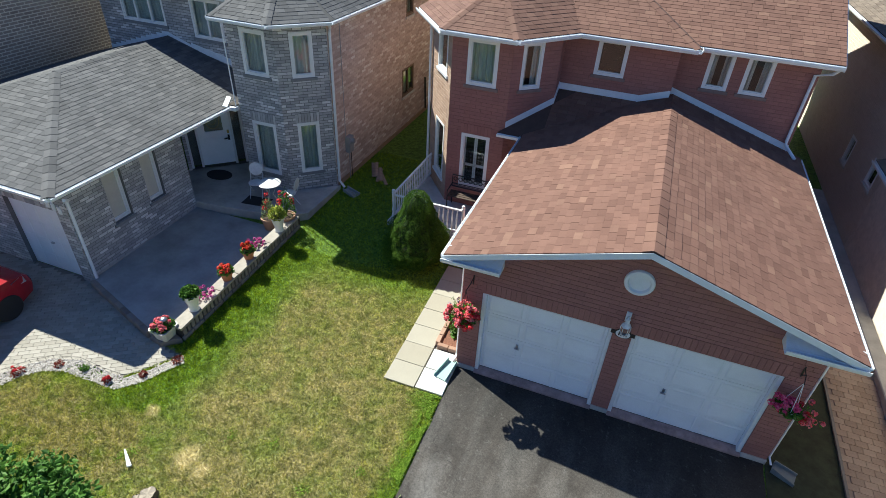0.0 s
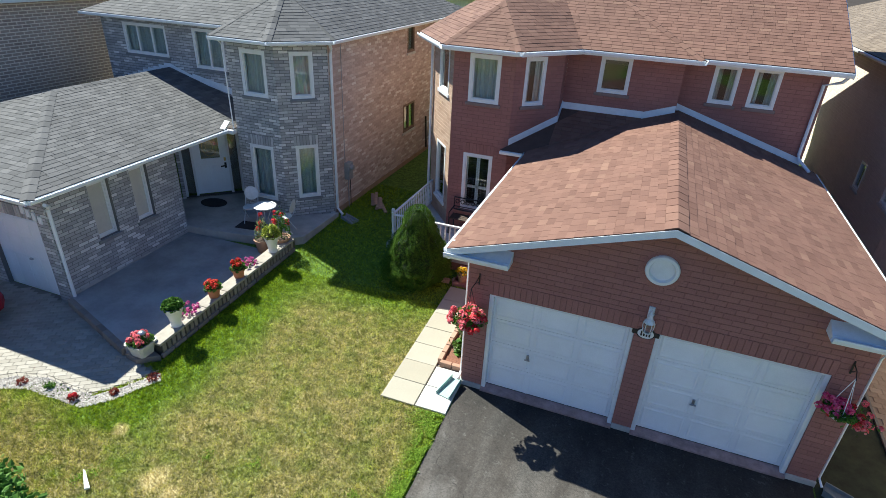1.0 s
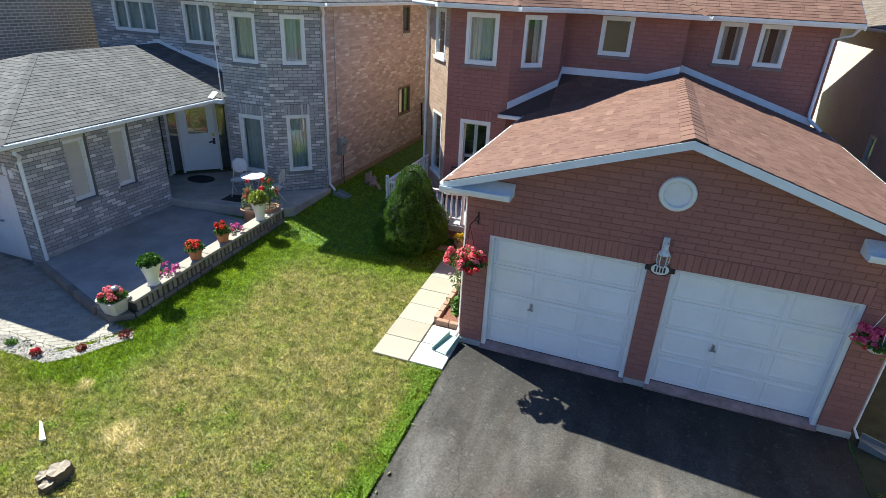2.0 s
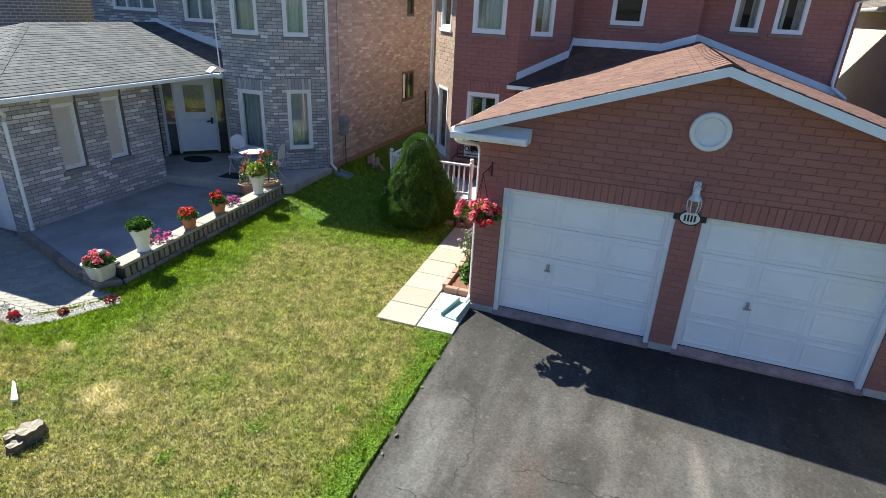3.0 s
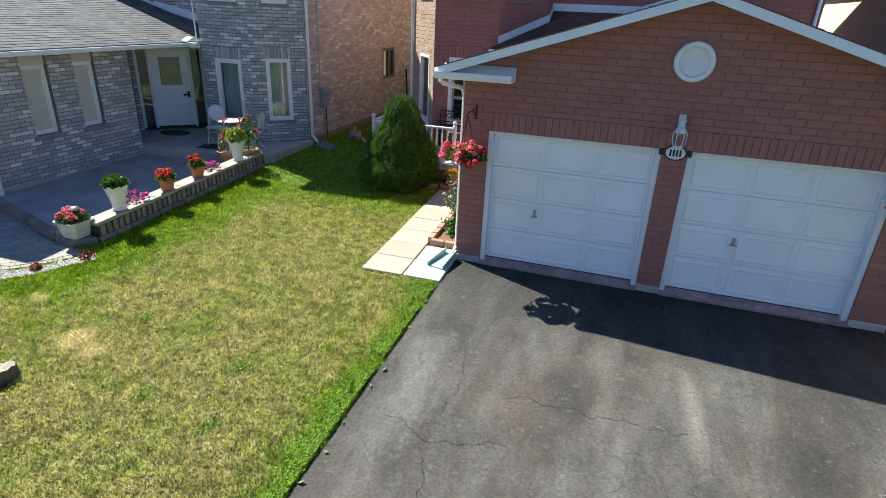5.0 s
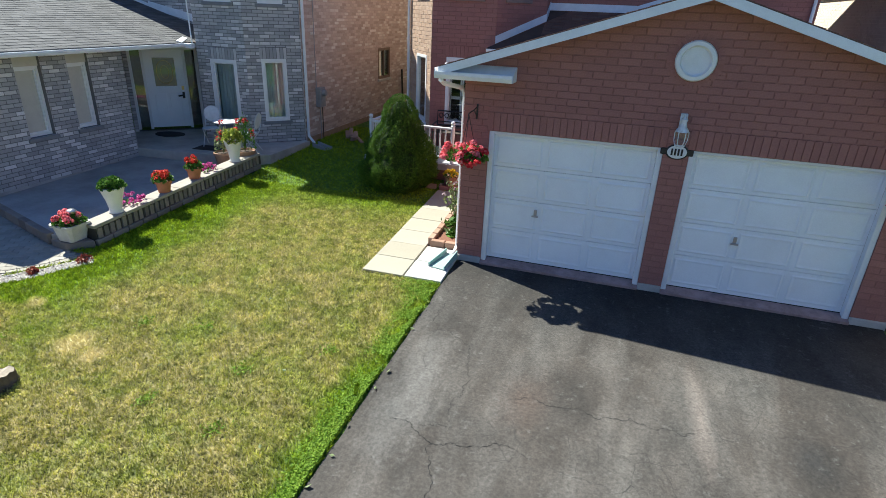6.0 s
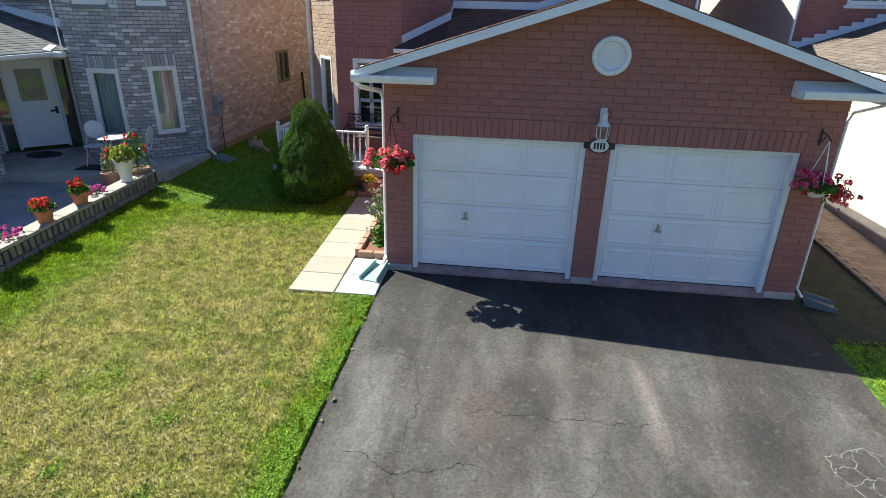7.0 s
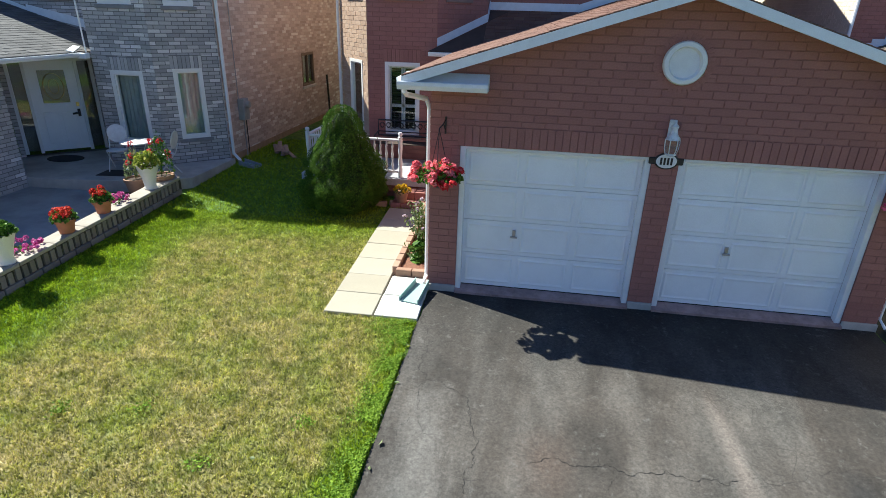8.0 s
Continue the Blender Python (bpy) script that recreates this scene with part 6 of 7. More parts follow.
pot("flower_pot", -6.42, 2.55, 0.21, C_POT, clay_pot_mat, "brown clay pot with silvery foliage and a tall red bloom", pale_leaf, petal_red, 0.18, 0.62, 6, n_leaf=200, n_bloom=4, bl=0.06)
pot("flower_pot", -6.0, 2.78, 0.25, C_POT, clay_pot_mat, "brown clay pot of tall red cannas", leaf_green, petal_red, 0.24, 0.85, 7, n_leaf=260, n_bloom=7, bl=0.065)


def petunias(x, y, seed):
    rng = random.Random(seed)
    t = thing("petunia_clump", (x, y, 0.15), "clump of pink petunias behind the low wall", "plant", "petunia clumps")
    z = wall_top(y) - 0.12
    g = Geo()
    leaves(g, 160, dome((x, y, z), 0.24, 0.2), 0.06, rng)
    g.make("foliage", leaf_green, t, kind="stuff")
    g = Geo()
    for _ in range(26):
        a, q = rng.uniform(0, 6.28), math.sqrt(rng.random()) * 0.25
        bloom(g, (x + q * math.cos(a), y + q * math.sin(a), z + 0.16 + 0.07 * rng.random()), 0.03, rng, 10, 0.028)
    g.make("blossom", petal_magenta, t, kind="stuff")


petunias(-6.0, -0.62, 21)
petunias(-6.05, 1.4, 22)

# bistro table and chairs on the porch
white_iron = plain("white_iron", (0.66, 0.67, 0.67), 0.4)
tb = thing("bistro_table", (-6.95, 3.3, 0.40), "round white metal bistro table", "table")
tx, ty, PZ = -6.9, 3.36, 0.40
Geo().lathe([(0.30, PZ + 0.69), (0.315, PZ + 0.695), (0.315, PZ + 0.715), (0.30, PZ + 0.72)], (tx, ty, 0), 28).make("tabletop", white_iron, tb, smooth=True)
for k in range(3):
    t = k * 2.094 + 0.4
    Geo().tube([(tx + 0.26 * math.cos(t), ty + 0.26 * math.sin(t), PZ), (tx + 0.07 * math.cos(t), ty + 0.07 * math.sin(t), PZ + 0.35), (tx + 0.2 * math.cos(t), ty + 0.2 * math.sin(t), PZ + 0.69)], 0.011, 6).make("leg", white_iron, tb, smooth=True)


def bistro_chair(x, y, turn):
    c = thing("bistro_chair", (0, 0, 0), "white metal folding bistro chair with a round back", "chair", "bistro chairs")
    Geo().lathe([(0.19, 0.43), (0.2, 0.435), (0.2, 0.45), (0.19, 0.455)], (0, 0, 0), 20).make("seat", white_iron, c, smooth=True)
    for s in (-1, 1):
        Geo().tube([(s * 0.17, -0.2, 0), (s * 0.17, 0.17, 0.44)], 0.011, 6).make("leg", white_iron, c, smooth=True)
        Geo().tube([(s * 0.15, 0.25, 0), (s * 0.16, -0.12, 0.43)], 0.011, 6).make("leg", white_iron, c, smooth=True)
        Geo().tube([(s * 0.17, 0.17, 0.44), (s * 0.17, 0.25, 0.66)], 0.011, 6).make("back_post", white_iron, c, smooth=True)
    Geo().lathe([(0.19, 0.0), (0.195, 0.008), (0.195, 0.014), (0.17, 0.02)], n=24).make("backrest", white_iron, c, m=Matrix.Translation((0, 0.26, 0.76)) @ pose(0, 0, 0, 80, 0, 0), smooth=True)
    c.matrix_basis = pose(x, y, 0.40, 0, 0, turn)


bistro_chair(-7.58, 3.6, 25)
bistro_chair(-6.38, 3.5, -78)


# ---- front yard of the red house ----
walkway = tagged(Geo().slab([(-1.28, -0.91, ground_z(-0.9) + 0.006), (0.02, -0.89, ground_z(-0.9) + 0.006), (0.0, 0.55, ground_z(0.55) + 0.006), (-0.58, 3.05, ground_z(3.05) + 0.006), (-1.32, 3.05, ground_z(3.05) + 0.006)], (0, 0, -0.05)).make("walkway", paver_joint), "walkway of pale square concrete slabs", "walkway", kind="structure")
rng = random.Random(3)


def walk_slab(x, y, w, d, turn, mat=slab_stone):
    ob = Geo().box(-w / 2, w / 2, -d / 2, d / 2, 0.0, 0.045).make("slab", mat, walkway, bevel=0.006)
    ob.matrix_basis = pose(x, y, ground_z(y) + 0.002 + rng.uniform(0, 0.006), 2.58 + rng.uniform(-0.3, 0.3), rng.uniform(-0.4, 0.4), turn)


for i in range(7):
    walk_slab(-0.935 - i * 0.006, -0.63 + i * 0.557, 0.67, 0.55, 0.4)
walk_slab(-0.285, -0.61, 0.59, 0.55, 1, new_slab)
walk_slab(-0.285, -0.05, 0.59, 0.55, 1, new_slab)

# flower bed beside the garage, edged with bricks
bed = thing("flower_bed", (-0.3, 1.8, 0.08), "narrow mulched bed edged with tan bricks", "flower bed")
Geo().slab([(-0.52, 0.32, 0.12), (-0.03, 0.32, 0.12), (-0.03, 3.05, 0.22), (-0.52, 3.05, 0.22)], (0, 0, -0.2)).make("mulch", mulch, bed)
edging = pieces("edging_brick", [(0.0, (0.36, 0.22, 0.15)), (1.0, (0.48, 0.33, 0.24))], single=True)
for i in range(2):
    o = Geo().box(-0.12, 0.12, -0.05, 0.05, -0.07, 0.08).make("brick", edging, bed, bevel=0.008)
    o.matrix_basis = pose(-0.42 + i * 0.25, 0.30, 0.10, 0, 0, rng.uniform(-3, 3))
for i in range(11):
    o = Geo().box(-0.05, 0.05, -0.115, 0.115, -0.07, 0.08).make("brick", edging, bed, bevel=0.008)
    o.matrix_basis = pose(-0.57, 0.45 + i * 0.24, 0.11 + i * 0.011, 0, 0, 0 + rng.uniform(-3, 3))
for i in range(4):
    o = Geo().box(-0.12, 0.12, -0.06, 0.06, -0.06, 0.06).make("brick", edging, bed, bevel=0.01)
    o.matrix_basis = pose(-2.1 + i * 0.28, 3.0 + 0.1 * i, 0.19, 0, 0, rng.uniform(-8, 8))


def bed_plant(x, y, z, h, r, n, seed, label, petal=None, size=0.08, leaf=None):
    rng = random.Random(seed)
    t = thing("bed_plant", (x, y, z), label, "plant", "plants in the bed")
    st, g, f = Geo(), Geo(), Geo()
    for k in range(n):
        a, q = rng.uniform(0, 6.28), rng.uniform(0.2, 1.0) * r
        hh = h * rng.uniform(0.55, 1.05)
        p1 = (x + q * math.cos(a), y + q * math.sin(a), z + hh)
        mid = (x + q * 0.4 * math.cos(a), y + q * 0.4 * math.sin(a), z + hh * 0.55)
        st.tube([(x, y, z), mid, p1], 0.006, 4, 0.5)
        for s in range(9):
            w = rng.uniform(0.25, 1.0)
            c = [mid[i] + (p1[i] - mid[i]) * w for i in range(3)]
            leaves(g, 1, lambda r_: (c[0] + r_.gauss(0, 0.03), c[1] + r_.gauss(0, 0.03), c[2] + r_.gauss(0, 0.02)), size, rng)
        if petal and k % 3 == 0:
            bloom(f, p1, 0.035, rng, 14, 0.02)
    leaves(g, 60, dome((x, y, z), r * 0.7, h * 0.25), size * 1.5, rng)
    st.make("stalk", leaf_green, t, kind="stuff")
    g.make("foliage", leaf or leaf_green, t, kind="stuff")
    if f.v:
        f.make("blossom", petal, t, kind="stuff")


lilac = leaf_mat("pale_lilac_petal", [(0.0, (0.45, 0.33, 0.42)), (1.0, (0.62, 0.5, 0.55))])
bed_plant(-0.3, 0.95, 0.13, 0.95, 0.26, 22, 51, "tall leafy perennial with faded lilac flower heads", lilac, 0.085, pale_leaf)
bed_plant(-0.25, 0.8, 0.12, 0.3, 0.22, 16, 52, "clump of broad green leaves at the bed's front", None, 0.13)
bed_plant(-0.32, 1.6, 0.16, 0.75, 0.2, 16, 53, "leafy green perennial by the garage wall", lilac, 0.07)

# yellow chrysanthemum on the porch step
mum = thing("flower_pot", (-1.12, 3.3, 0.25), "brown pot of yellow chrysanthemums on the porch step", "flower pot")
Geo().lathe([(0.09, 0), (0.125, 0.18), (0.135, 0.185), (0.135, 0.21), (0.115, 0.2)], (-1.12, 3.27, 0.25), 18).make("pot", clay_pot_mat, mum, smooth=True)
g = Geo()
leaves(g, 120, dome((-1.12, 3.27, 0.44), 0.17, 0.13), 0.05, rng)
g.make("foliage", leaf_green, mum, kind="stuff")
g = Geo()
for _ in range(60):
    p = dome((-1.12, 3.27, 0.47), 0.17, 0.14)(rng)
    bloom(g, p, 0.022, rng, 10, 0.016)
g.make("blossom", petal_yellow, mum, kind="stuff")


# clipped conical yew
def yew():
    rng = random.Random(8)
    cx, cy, z0, h, r = -2.24, 3.05, 0.14, 2.0, 0.83
    prof = [(0.0, 0.62), (0.06, 0.82), (0.14, 0.96), (0.28, 0.96), (0.42, 0.82), (0.58, 0.62), (0.72, 0.47), (0.84, 0.39), (0.92, 0.31), (0.97, 0.20), (1.0, 0.04)]
    t = thing("yew", (cx, cy, z0), "dense dark green conical evergreen shrub", "shrub")

    def radius(k, a):
        i = max(j for j in range(len(prof) - 1) if prof[j][0] <= k)
        (k0, r0), (k1, r1) = prof[i], prof[i + 1]
        base = r * (r0 + (r1 - r0) * (k - k0) / (k1 - k0))
        lump = noise.noise(Vector((math.cos(a) * 1.6, math.sin(a) * 1.6, k * 4.5)))
        knob = noise.noise(Vector((math.cos(a) * 5.0, math.sin(a) * 5.0, k * 12.0)))
        return base * (1 + 0.16 * lump + 0.22 * knob) + 0.02

    # solid inner body, coloured near-black for the shade deep among the leaves
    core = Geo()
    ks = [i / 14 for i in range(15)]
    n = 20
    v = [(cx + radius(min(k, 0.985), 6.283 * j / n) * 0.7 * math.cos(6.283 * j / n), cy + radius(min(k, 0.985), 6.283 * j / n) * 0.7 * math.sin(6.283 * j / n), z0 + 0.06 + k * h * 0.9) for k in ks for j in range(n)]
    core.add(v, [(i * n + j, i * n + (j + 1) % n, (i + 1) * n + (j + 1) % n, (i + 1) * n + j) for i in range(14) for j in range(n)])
    core.make("core", plain("inner_shade_green", (0.02, 0.035, 0.012), 0.95, relief=0.5), t)
    Geo().tube([(cx, cy, z0 - 0.1), (cx, cy, z0 + 1.2)], 0.05).make("trunk", bark, t)
    g = Geo()

    def spot(q):
        k = 1 - q.random() ** 0.62
        a = q.uniform(0, 6.283)
        rr = radius(k, a) * q.uniform(0.88, 1.03)
        return (cx + rr * math.cos(a), cy + rr * math.sin(a), z0 + 0.02 + k * h)

    leaves(g, 85000, spot, 0.031, rng, aspect=0.4)
    # a looser side shoot low on the sunny flank
    leaves(g, 2200, lambda q: (cx + 0.55 + q.gauss(0, 0.13), cy - 0.1 + q.gauss(0, 0.15), z0 + 0.75 + q.gauss(0, 0.2)), 0.05, rng, aspect=0.4)
    g.make("foliage", yew_green, t, kind="stuff")


yew()


# hanging baskets either side of the garage doors
def basket(x, y, z, arm_x, petal, petal2, seed, white, label, R=0.31):
    rng = random.Random(seed)
    t = thing("hanging_basket", (x, y, z), label, "hanging basket", "hanging baskets")
    br = Geo()
    br.box(arm_x - 0.011, arm_x + 0.011, -0.02, 0.0, z + 0.46, z + 0.68)
    br.tube([(arm_x, -0.02, z + 0.64), (arm_x, y * 0.55, z + 0.62), (x, y, z + 0.6), (x, y - 0.03, z + 0.57)], 0.008, 6)
    br.tube([(arm_x, -0.02, z + 0.5), (arm_x, -0.08, z + 0.54), (arm_x, y * 0.5, z + 0.62)], 0.007, 6)
    br.make("bracket", black_iron, t, "black iron wall bracket")
    ch = Geo()
    for k in range(3):
        a = k * 2.094 + 0.5
        ch.tube([(x, y, z + 0.58), (x + 0.14 * math.cos(a), y + 0.14 * math.sin(a), z + 0.02)], 0.005, 5)
    ch.make("hanger", white_paint if white else black_iron, t)
    Geo().lathe([(0.07, -0.15), (0.11, -0.12), (0.145, -0.02), (0.155, 0.0), (0.15, 0.01), (0.13, -0.02)], (x, y, z), 20).make("bowl", white_pot_mat if white else plain("dark_bowl", (0.05, 0.045, 0.04), 0.6), t, smooth=True)
    g = Geo()
    leaves(g, 330, dome((x, y, z - 0.06), R, 0.7 * R), 0.085, rng, aspect=0.8)
    g.make("foliage", leaf_green, t, kind="stuff")
    for pt, n, dx, dz in ((petal, int(110 * R), -0.05, 0.03), (petal2, int(70 * R), 0.1, -0.04)):
        f = Geo()
        for _ in range(n):
            a, q = rng.uniform(0, 6.28), math.sqrt(rng.random()) * R
            bloom(f, (x + dx + q * math.cos(a), y + q * math.sin(a), z + dz + 0.85 * R * rng.uniform(0.1, 1.0) * math.sqrt(1.02 - (q / R) ** 2) - 0.08), 0.052, rng, 26, 0.025)
        f.make("blossom", pt, t, kind="stuff")


basket(0.18, -0.40, 1.87, 0.2, petal_coral, petal_red, 61, False, "hanging basket full of coral and red geraniums")
basket(5.77, -0.30, 1.83, 5.8, petal_pink, petal_red, 62, True, "white hanging basket of pink and trailing red geraniums", 0.22)
tr = Geo()
rng2 = random.Random(63)
for _ in range(14):
    bloom(tr, (6.06 + rng2.gauss(0, 0.09), -0.33 + rng2.gauss(0, 0.08), 1.72 + rng2.gauss(0, 0.09)), 0.045, rng2, 22, 0.022)
hb = [o for o in scene.objects if o.name.startswith("hanging_basket") and o.parent is None][-1]
tr.make("trailing_blossom", petal_coral, hb, kind="stuff")
up = Geo()
for _ in range(9):
    bloom(up, (5.66 + rng2.gauss(0, 0.07), -0.32 + rng2.gauss(0, 0.06), 1.99 + rng2.gauss(0, 0.05)), 0.05, rng2, 24, 0.024)
up.make("upright_blossom", petal_pink, hb, kind="stuff")
g = Geo()
leaves(g, 90, lambda q: (5.97 + q.gauss(0, 0.1), -0.32 + q.gauss(0, 0.08), 1.78 + q.gauss(0, 0.07)), 0.07, rng2)
g.make("trailing_foliage", leaf_green, hb, kind="stuff")


# splash blocks under the downspouts
def splash(x, y, z, turn, mat, label, L=0.55):
    t = Geo()
    w0, w1 = 0.09, 0.13
    t.add([(-w0, 0, 0.05), (w0, 0, 0.05), (w1, -L, 0.015), (-w1, -L, 0.015), (-w0, 0, 0.03), (w0, 0, 0.03), (w1, -L, 0.0), (-w1, -L, 0.0)], [(3, 2, 1, 0), (4, 5, 6, 7), (0, 1, 5, 4), (2, 3, 7, 6)])
    for s in (-1, 1):
        t.add([(s * w0, 0, 0.13), (s * w1, -L, 0.07), (s * w1, -L, 0.0), (s * w0, 0, 0.0), (s * (w0 + 0.018), 0, 0.13), (s * (w1 + 0.018), -L, 0.07), (s * (w1 + 0.018), -L, 0.0), (s * (w0 + 0.018), 0, 0.0)],
              [(0, 1, 2, 3), (7, 6, 5, 4), (0, 4, 5, 1), (1, 5, 6, 2), (3, 7, 4, 0)])
    ob = t.make("splash_block", mat)
    ob.matrix_basis = pose(x, y, z, 2.5, 0, turn)
    return tagged(ob, label, "splash block", "splash blocks")


splash(-0.08, -0.02, 0.07, -12, splash_green, "pale green plastic splash block on the walkway", 0.5)
splash(6.17, -0.06, 0.025, 72, splash_grey, "grey plastic splash block under the downspout", 0.4)
splash(-5.55, 5.2, 0.26, 72, meter_grey, "grey plastic splash block by the grey house", 0.5)

# pile of old timber beside the grey house
for i in range(9):
    a = rng.uniform(-14, 14)
    ob = Geo().box(-0.05, 0.05, -0.42, 0.42, -0.02, 0.02).make("timber_offcut", wood_pale, bevel=0.004)
    ob.matrix_basis = pose(-5.35 + 0.07 * i, 6.75 - 0.06 * i + rng.uniform(-0.05, 0.05), 0.32 + 0.045 * (i % 4), rng.uniform(-5, 5), rng.uniform(-4, 4), 25 + a)
    tagged(ob, "weathered timber offcut in a heap on the grass", "timber", "heap of timber")

# thin dark post leaning on the neighbour's side wall
sp = Geo()
sp.tube([(-5.73, 12.1, 0.5), (-5.77, 12.08, 1.74)], 0.035, 8)
ob = sp.make("garden_post", black_iron)
tagged(ob, "thin dark post leaning against the neighbour's brick wall", "post")

# tree stump, broken stake and litter on the lawn
st = thing("tree_stump", (-3.82, -4.76, ground_z(-4.8)), "rotting sawn tree stump in the lawn", "stump")
for i, (dx, dy, r, h) in enumerate(((0.02, 0.05, 0.13, 0.16), (-0.12, -0.06, 0.085, 0.11), (0.03, -0.12, 0.09, 0.09))):
    nn = 14
    rr = [r * (1 + 0.28 * noise.noise(Vector((math.cos(6.283 * j / nn) * 1.5, math.sin(6.283 * j / nn) * 1.5, i * 3.1)))) for j in range(nn)]
    x, y, z = -3.82 + dx, -4.76 + dy, ground_z(-4.76)
    v = [(x + q * k * math.cos(6.283 * j / nn), y + q * k * math.sin(6.283 * j / nn), z + hh + (0.015 * math.sin(j * 2.1) if hh > 0.05 else 0)) for hh, k in ((-0.03, 1.3), (h * 0.4, 1.05), (h, 1.0)) for j, q in enumerate(rr)]
    Geo().add(v, [(a * nn + j, a * nn + (j + 1) % nn, (a + 1) * nn + (j + 1) % nn, (a + 1) * nn + j) for a in range(2) for j in range(nn)]).make("bark", bark, st)
    Geo().add([(p[0], p[1], p[2] - 0.004) for p in v[2 * nn:]] + [(x, y, z + h - 0.012)], [(j, (j + 1) % nn, nn) for j in range(nn)]).make("cut_face", stump_wood, st, "pale weathered cut face")
sk = Geo()
sk.add([(-0.04, -0.17, 0), (0.035, -0.18, 0), (0.02, 0.16, 0.02), (-0.005, 0.2, 0.02), (-0.04, -0.17, 0.035), (0.035, -0.18, 0.035), (0.02, 0.16, 0.05), (-0.005, 0.2, 0.05)],
       [(3, 2, 1, 0), (4, 5, 6, 7), (0, 1, 5, 4), (1, 2, 6, 5), (2, 3, 7, 6), (3, 0, 4, 7)])
ob = sk.make("broken_stake", white_paint)
ob.matrix_basis = pose(-4.68, -4.3, ground_z(-4.3) + 0.05, 6, 10, 58)
tagged(ob, "short white broken stake lying in the grass", "stake")
for i in range(9):
    y = -1.3 - i * 0.45 + rng.uniform(-0.2, 0.2)
    g = Geo()
    leaves(g, 1, lambda q: (0, 0, 0.01), 0.07, rng, lie=0.8)
    o = g.make("fallen_leaf", pale_leaf)
    o.location = (0.05 + rng.uniform(-0.05, 0.06), y, ground_z(y) + 0.03)
    tagged(o, "pale fallen leaf at the drive's edge", "leaf", "fallen leaves")
    x2, y2 = ((-2.06, -2.21), (-2.44, -1.97), (-1.02, -3.52), (-0.6, -4.6), (-2.41, -3.9), (0, 0), (0, 0), (0, 0), (0, 0))[i]
    if i < 5:
        o2 = o.copy()
        scene.collection.objects.link(o2)
        o2.location = (x2, y2, ground_z(y2) + 0.055)


# young street tree whose crown stands before the lawn
def tree(x, y, top, seed):
    rng = random.Random(seed)
    z0 = ground_z(y)
    t = thing("tree", (x, y, z0), "young broad-leaved tree with a low rounded crown", "tree")
    tk = Geo().tube([(x, y, z0 - 0.1), (x + 0.02, y, z0 + 0.5), (x, y + 0.02, z0 + 1.0)], 0.055, 8, 0.7)
    g, tips = Geo(), []
    for k in range(11):
        a = k * 2.4
        e = (x + rng.uniform(0.35, 0.8) * math.cos(a), y + rng.uniform(0.35, 0.8) * math.sin(a), z0 + rng.uniform(1.1, top - z0))
        tk.tube([(x, y, z0 + 0.8 + 0.02 * k), ((x + e[0]) / 2, (y + e[1]) / 2, (z0 + 0.95 + e[2]) / 2), e], 0.02, 6, 0.3)
        tips.append(e)
    tk.make("trunk", bark, t, "brown bark trunk and limbs")
    for e in tips:
        for _ in range(16):
            c = [e[0] + rng.gauss(0, 0.2), e[1] + rng.gauss(0, 0.2), e[2] + rng.gauss(0, 0.12)]
            c[2] = min(c[2], top)
            leaves(g, 40, lambda q: (c[0] + q.gauss(0, 0.09), c[1] + q.gauss(0, 0.09), c[2] + q.gauss(0, 0.06)), 0.11, rng, lie=0.5, aspect=0.6)
    g.make("crown", leaf_bright, t, kind="stuff")


tree(-4.30, -6.1, 1.38, 70)


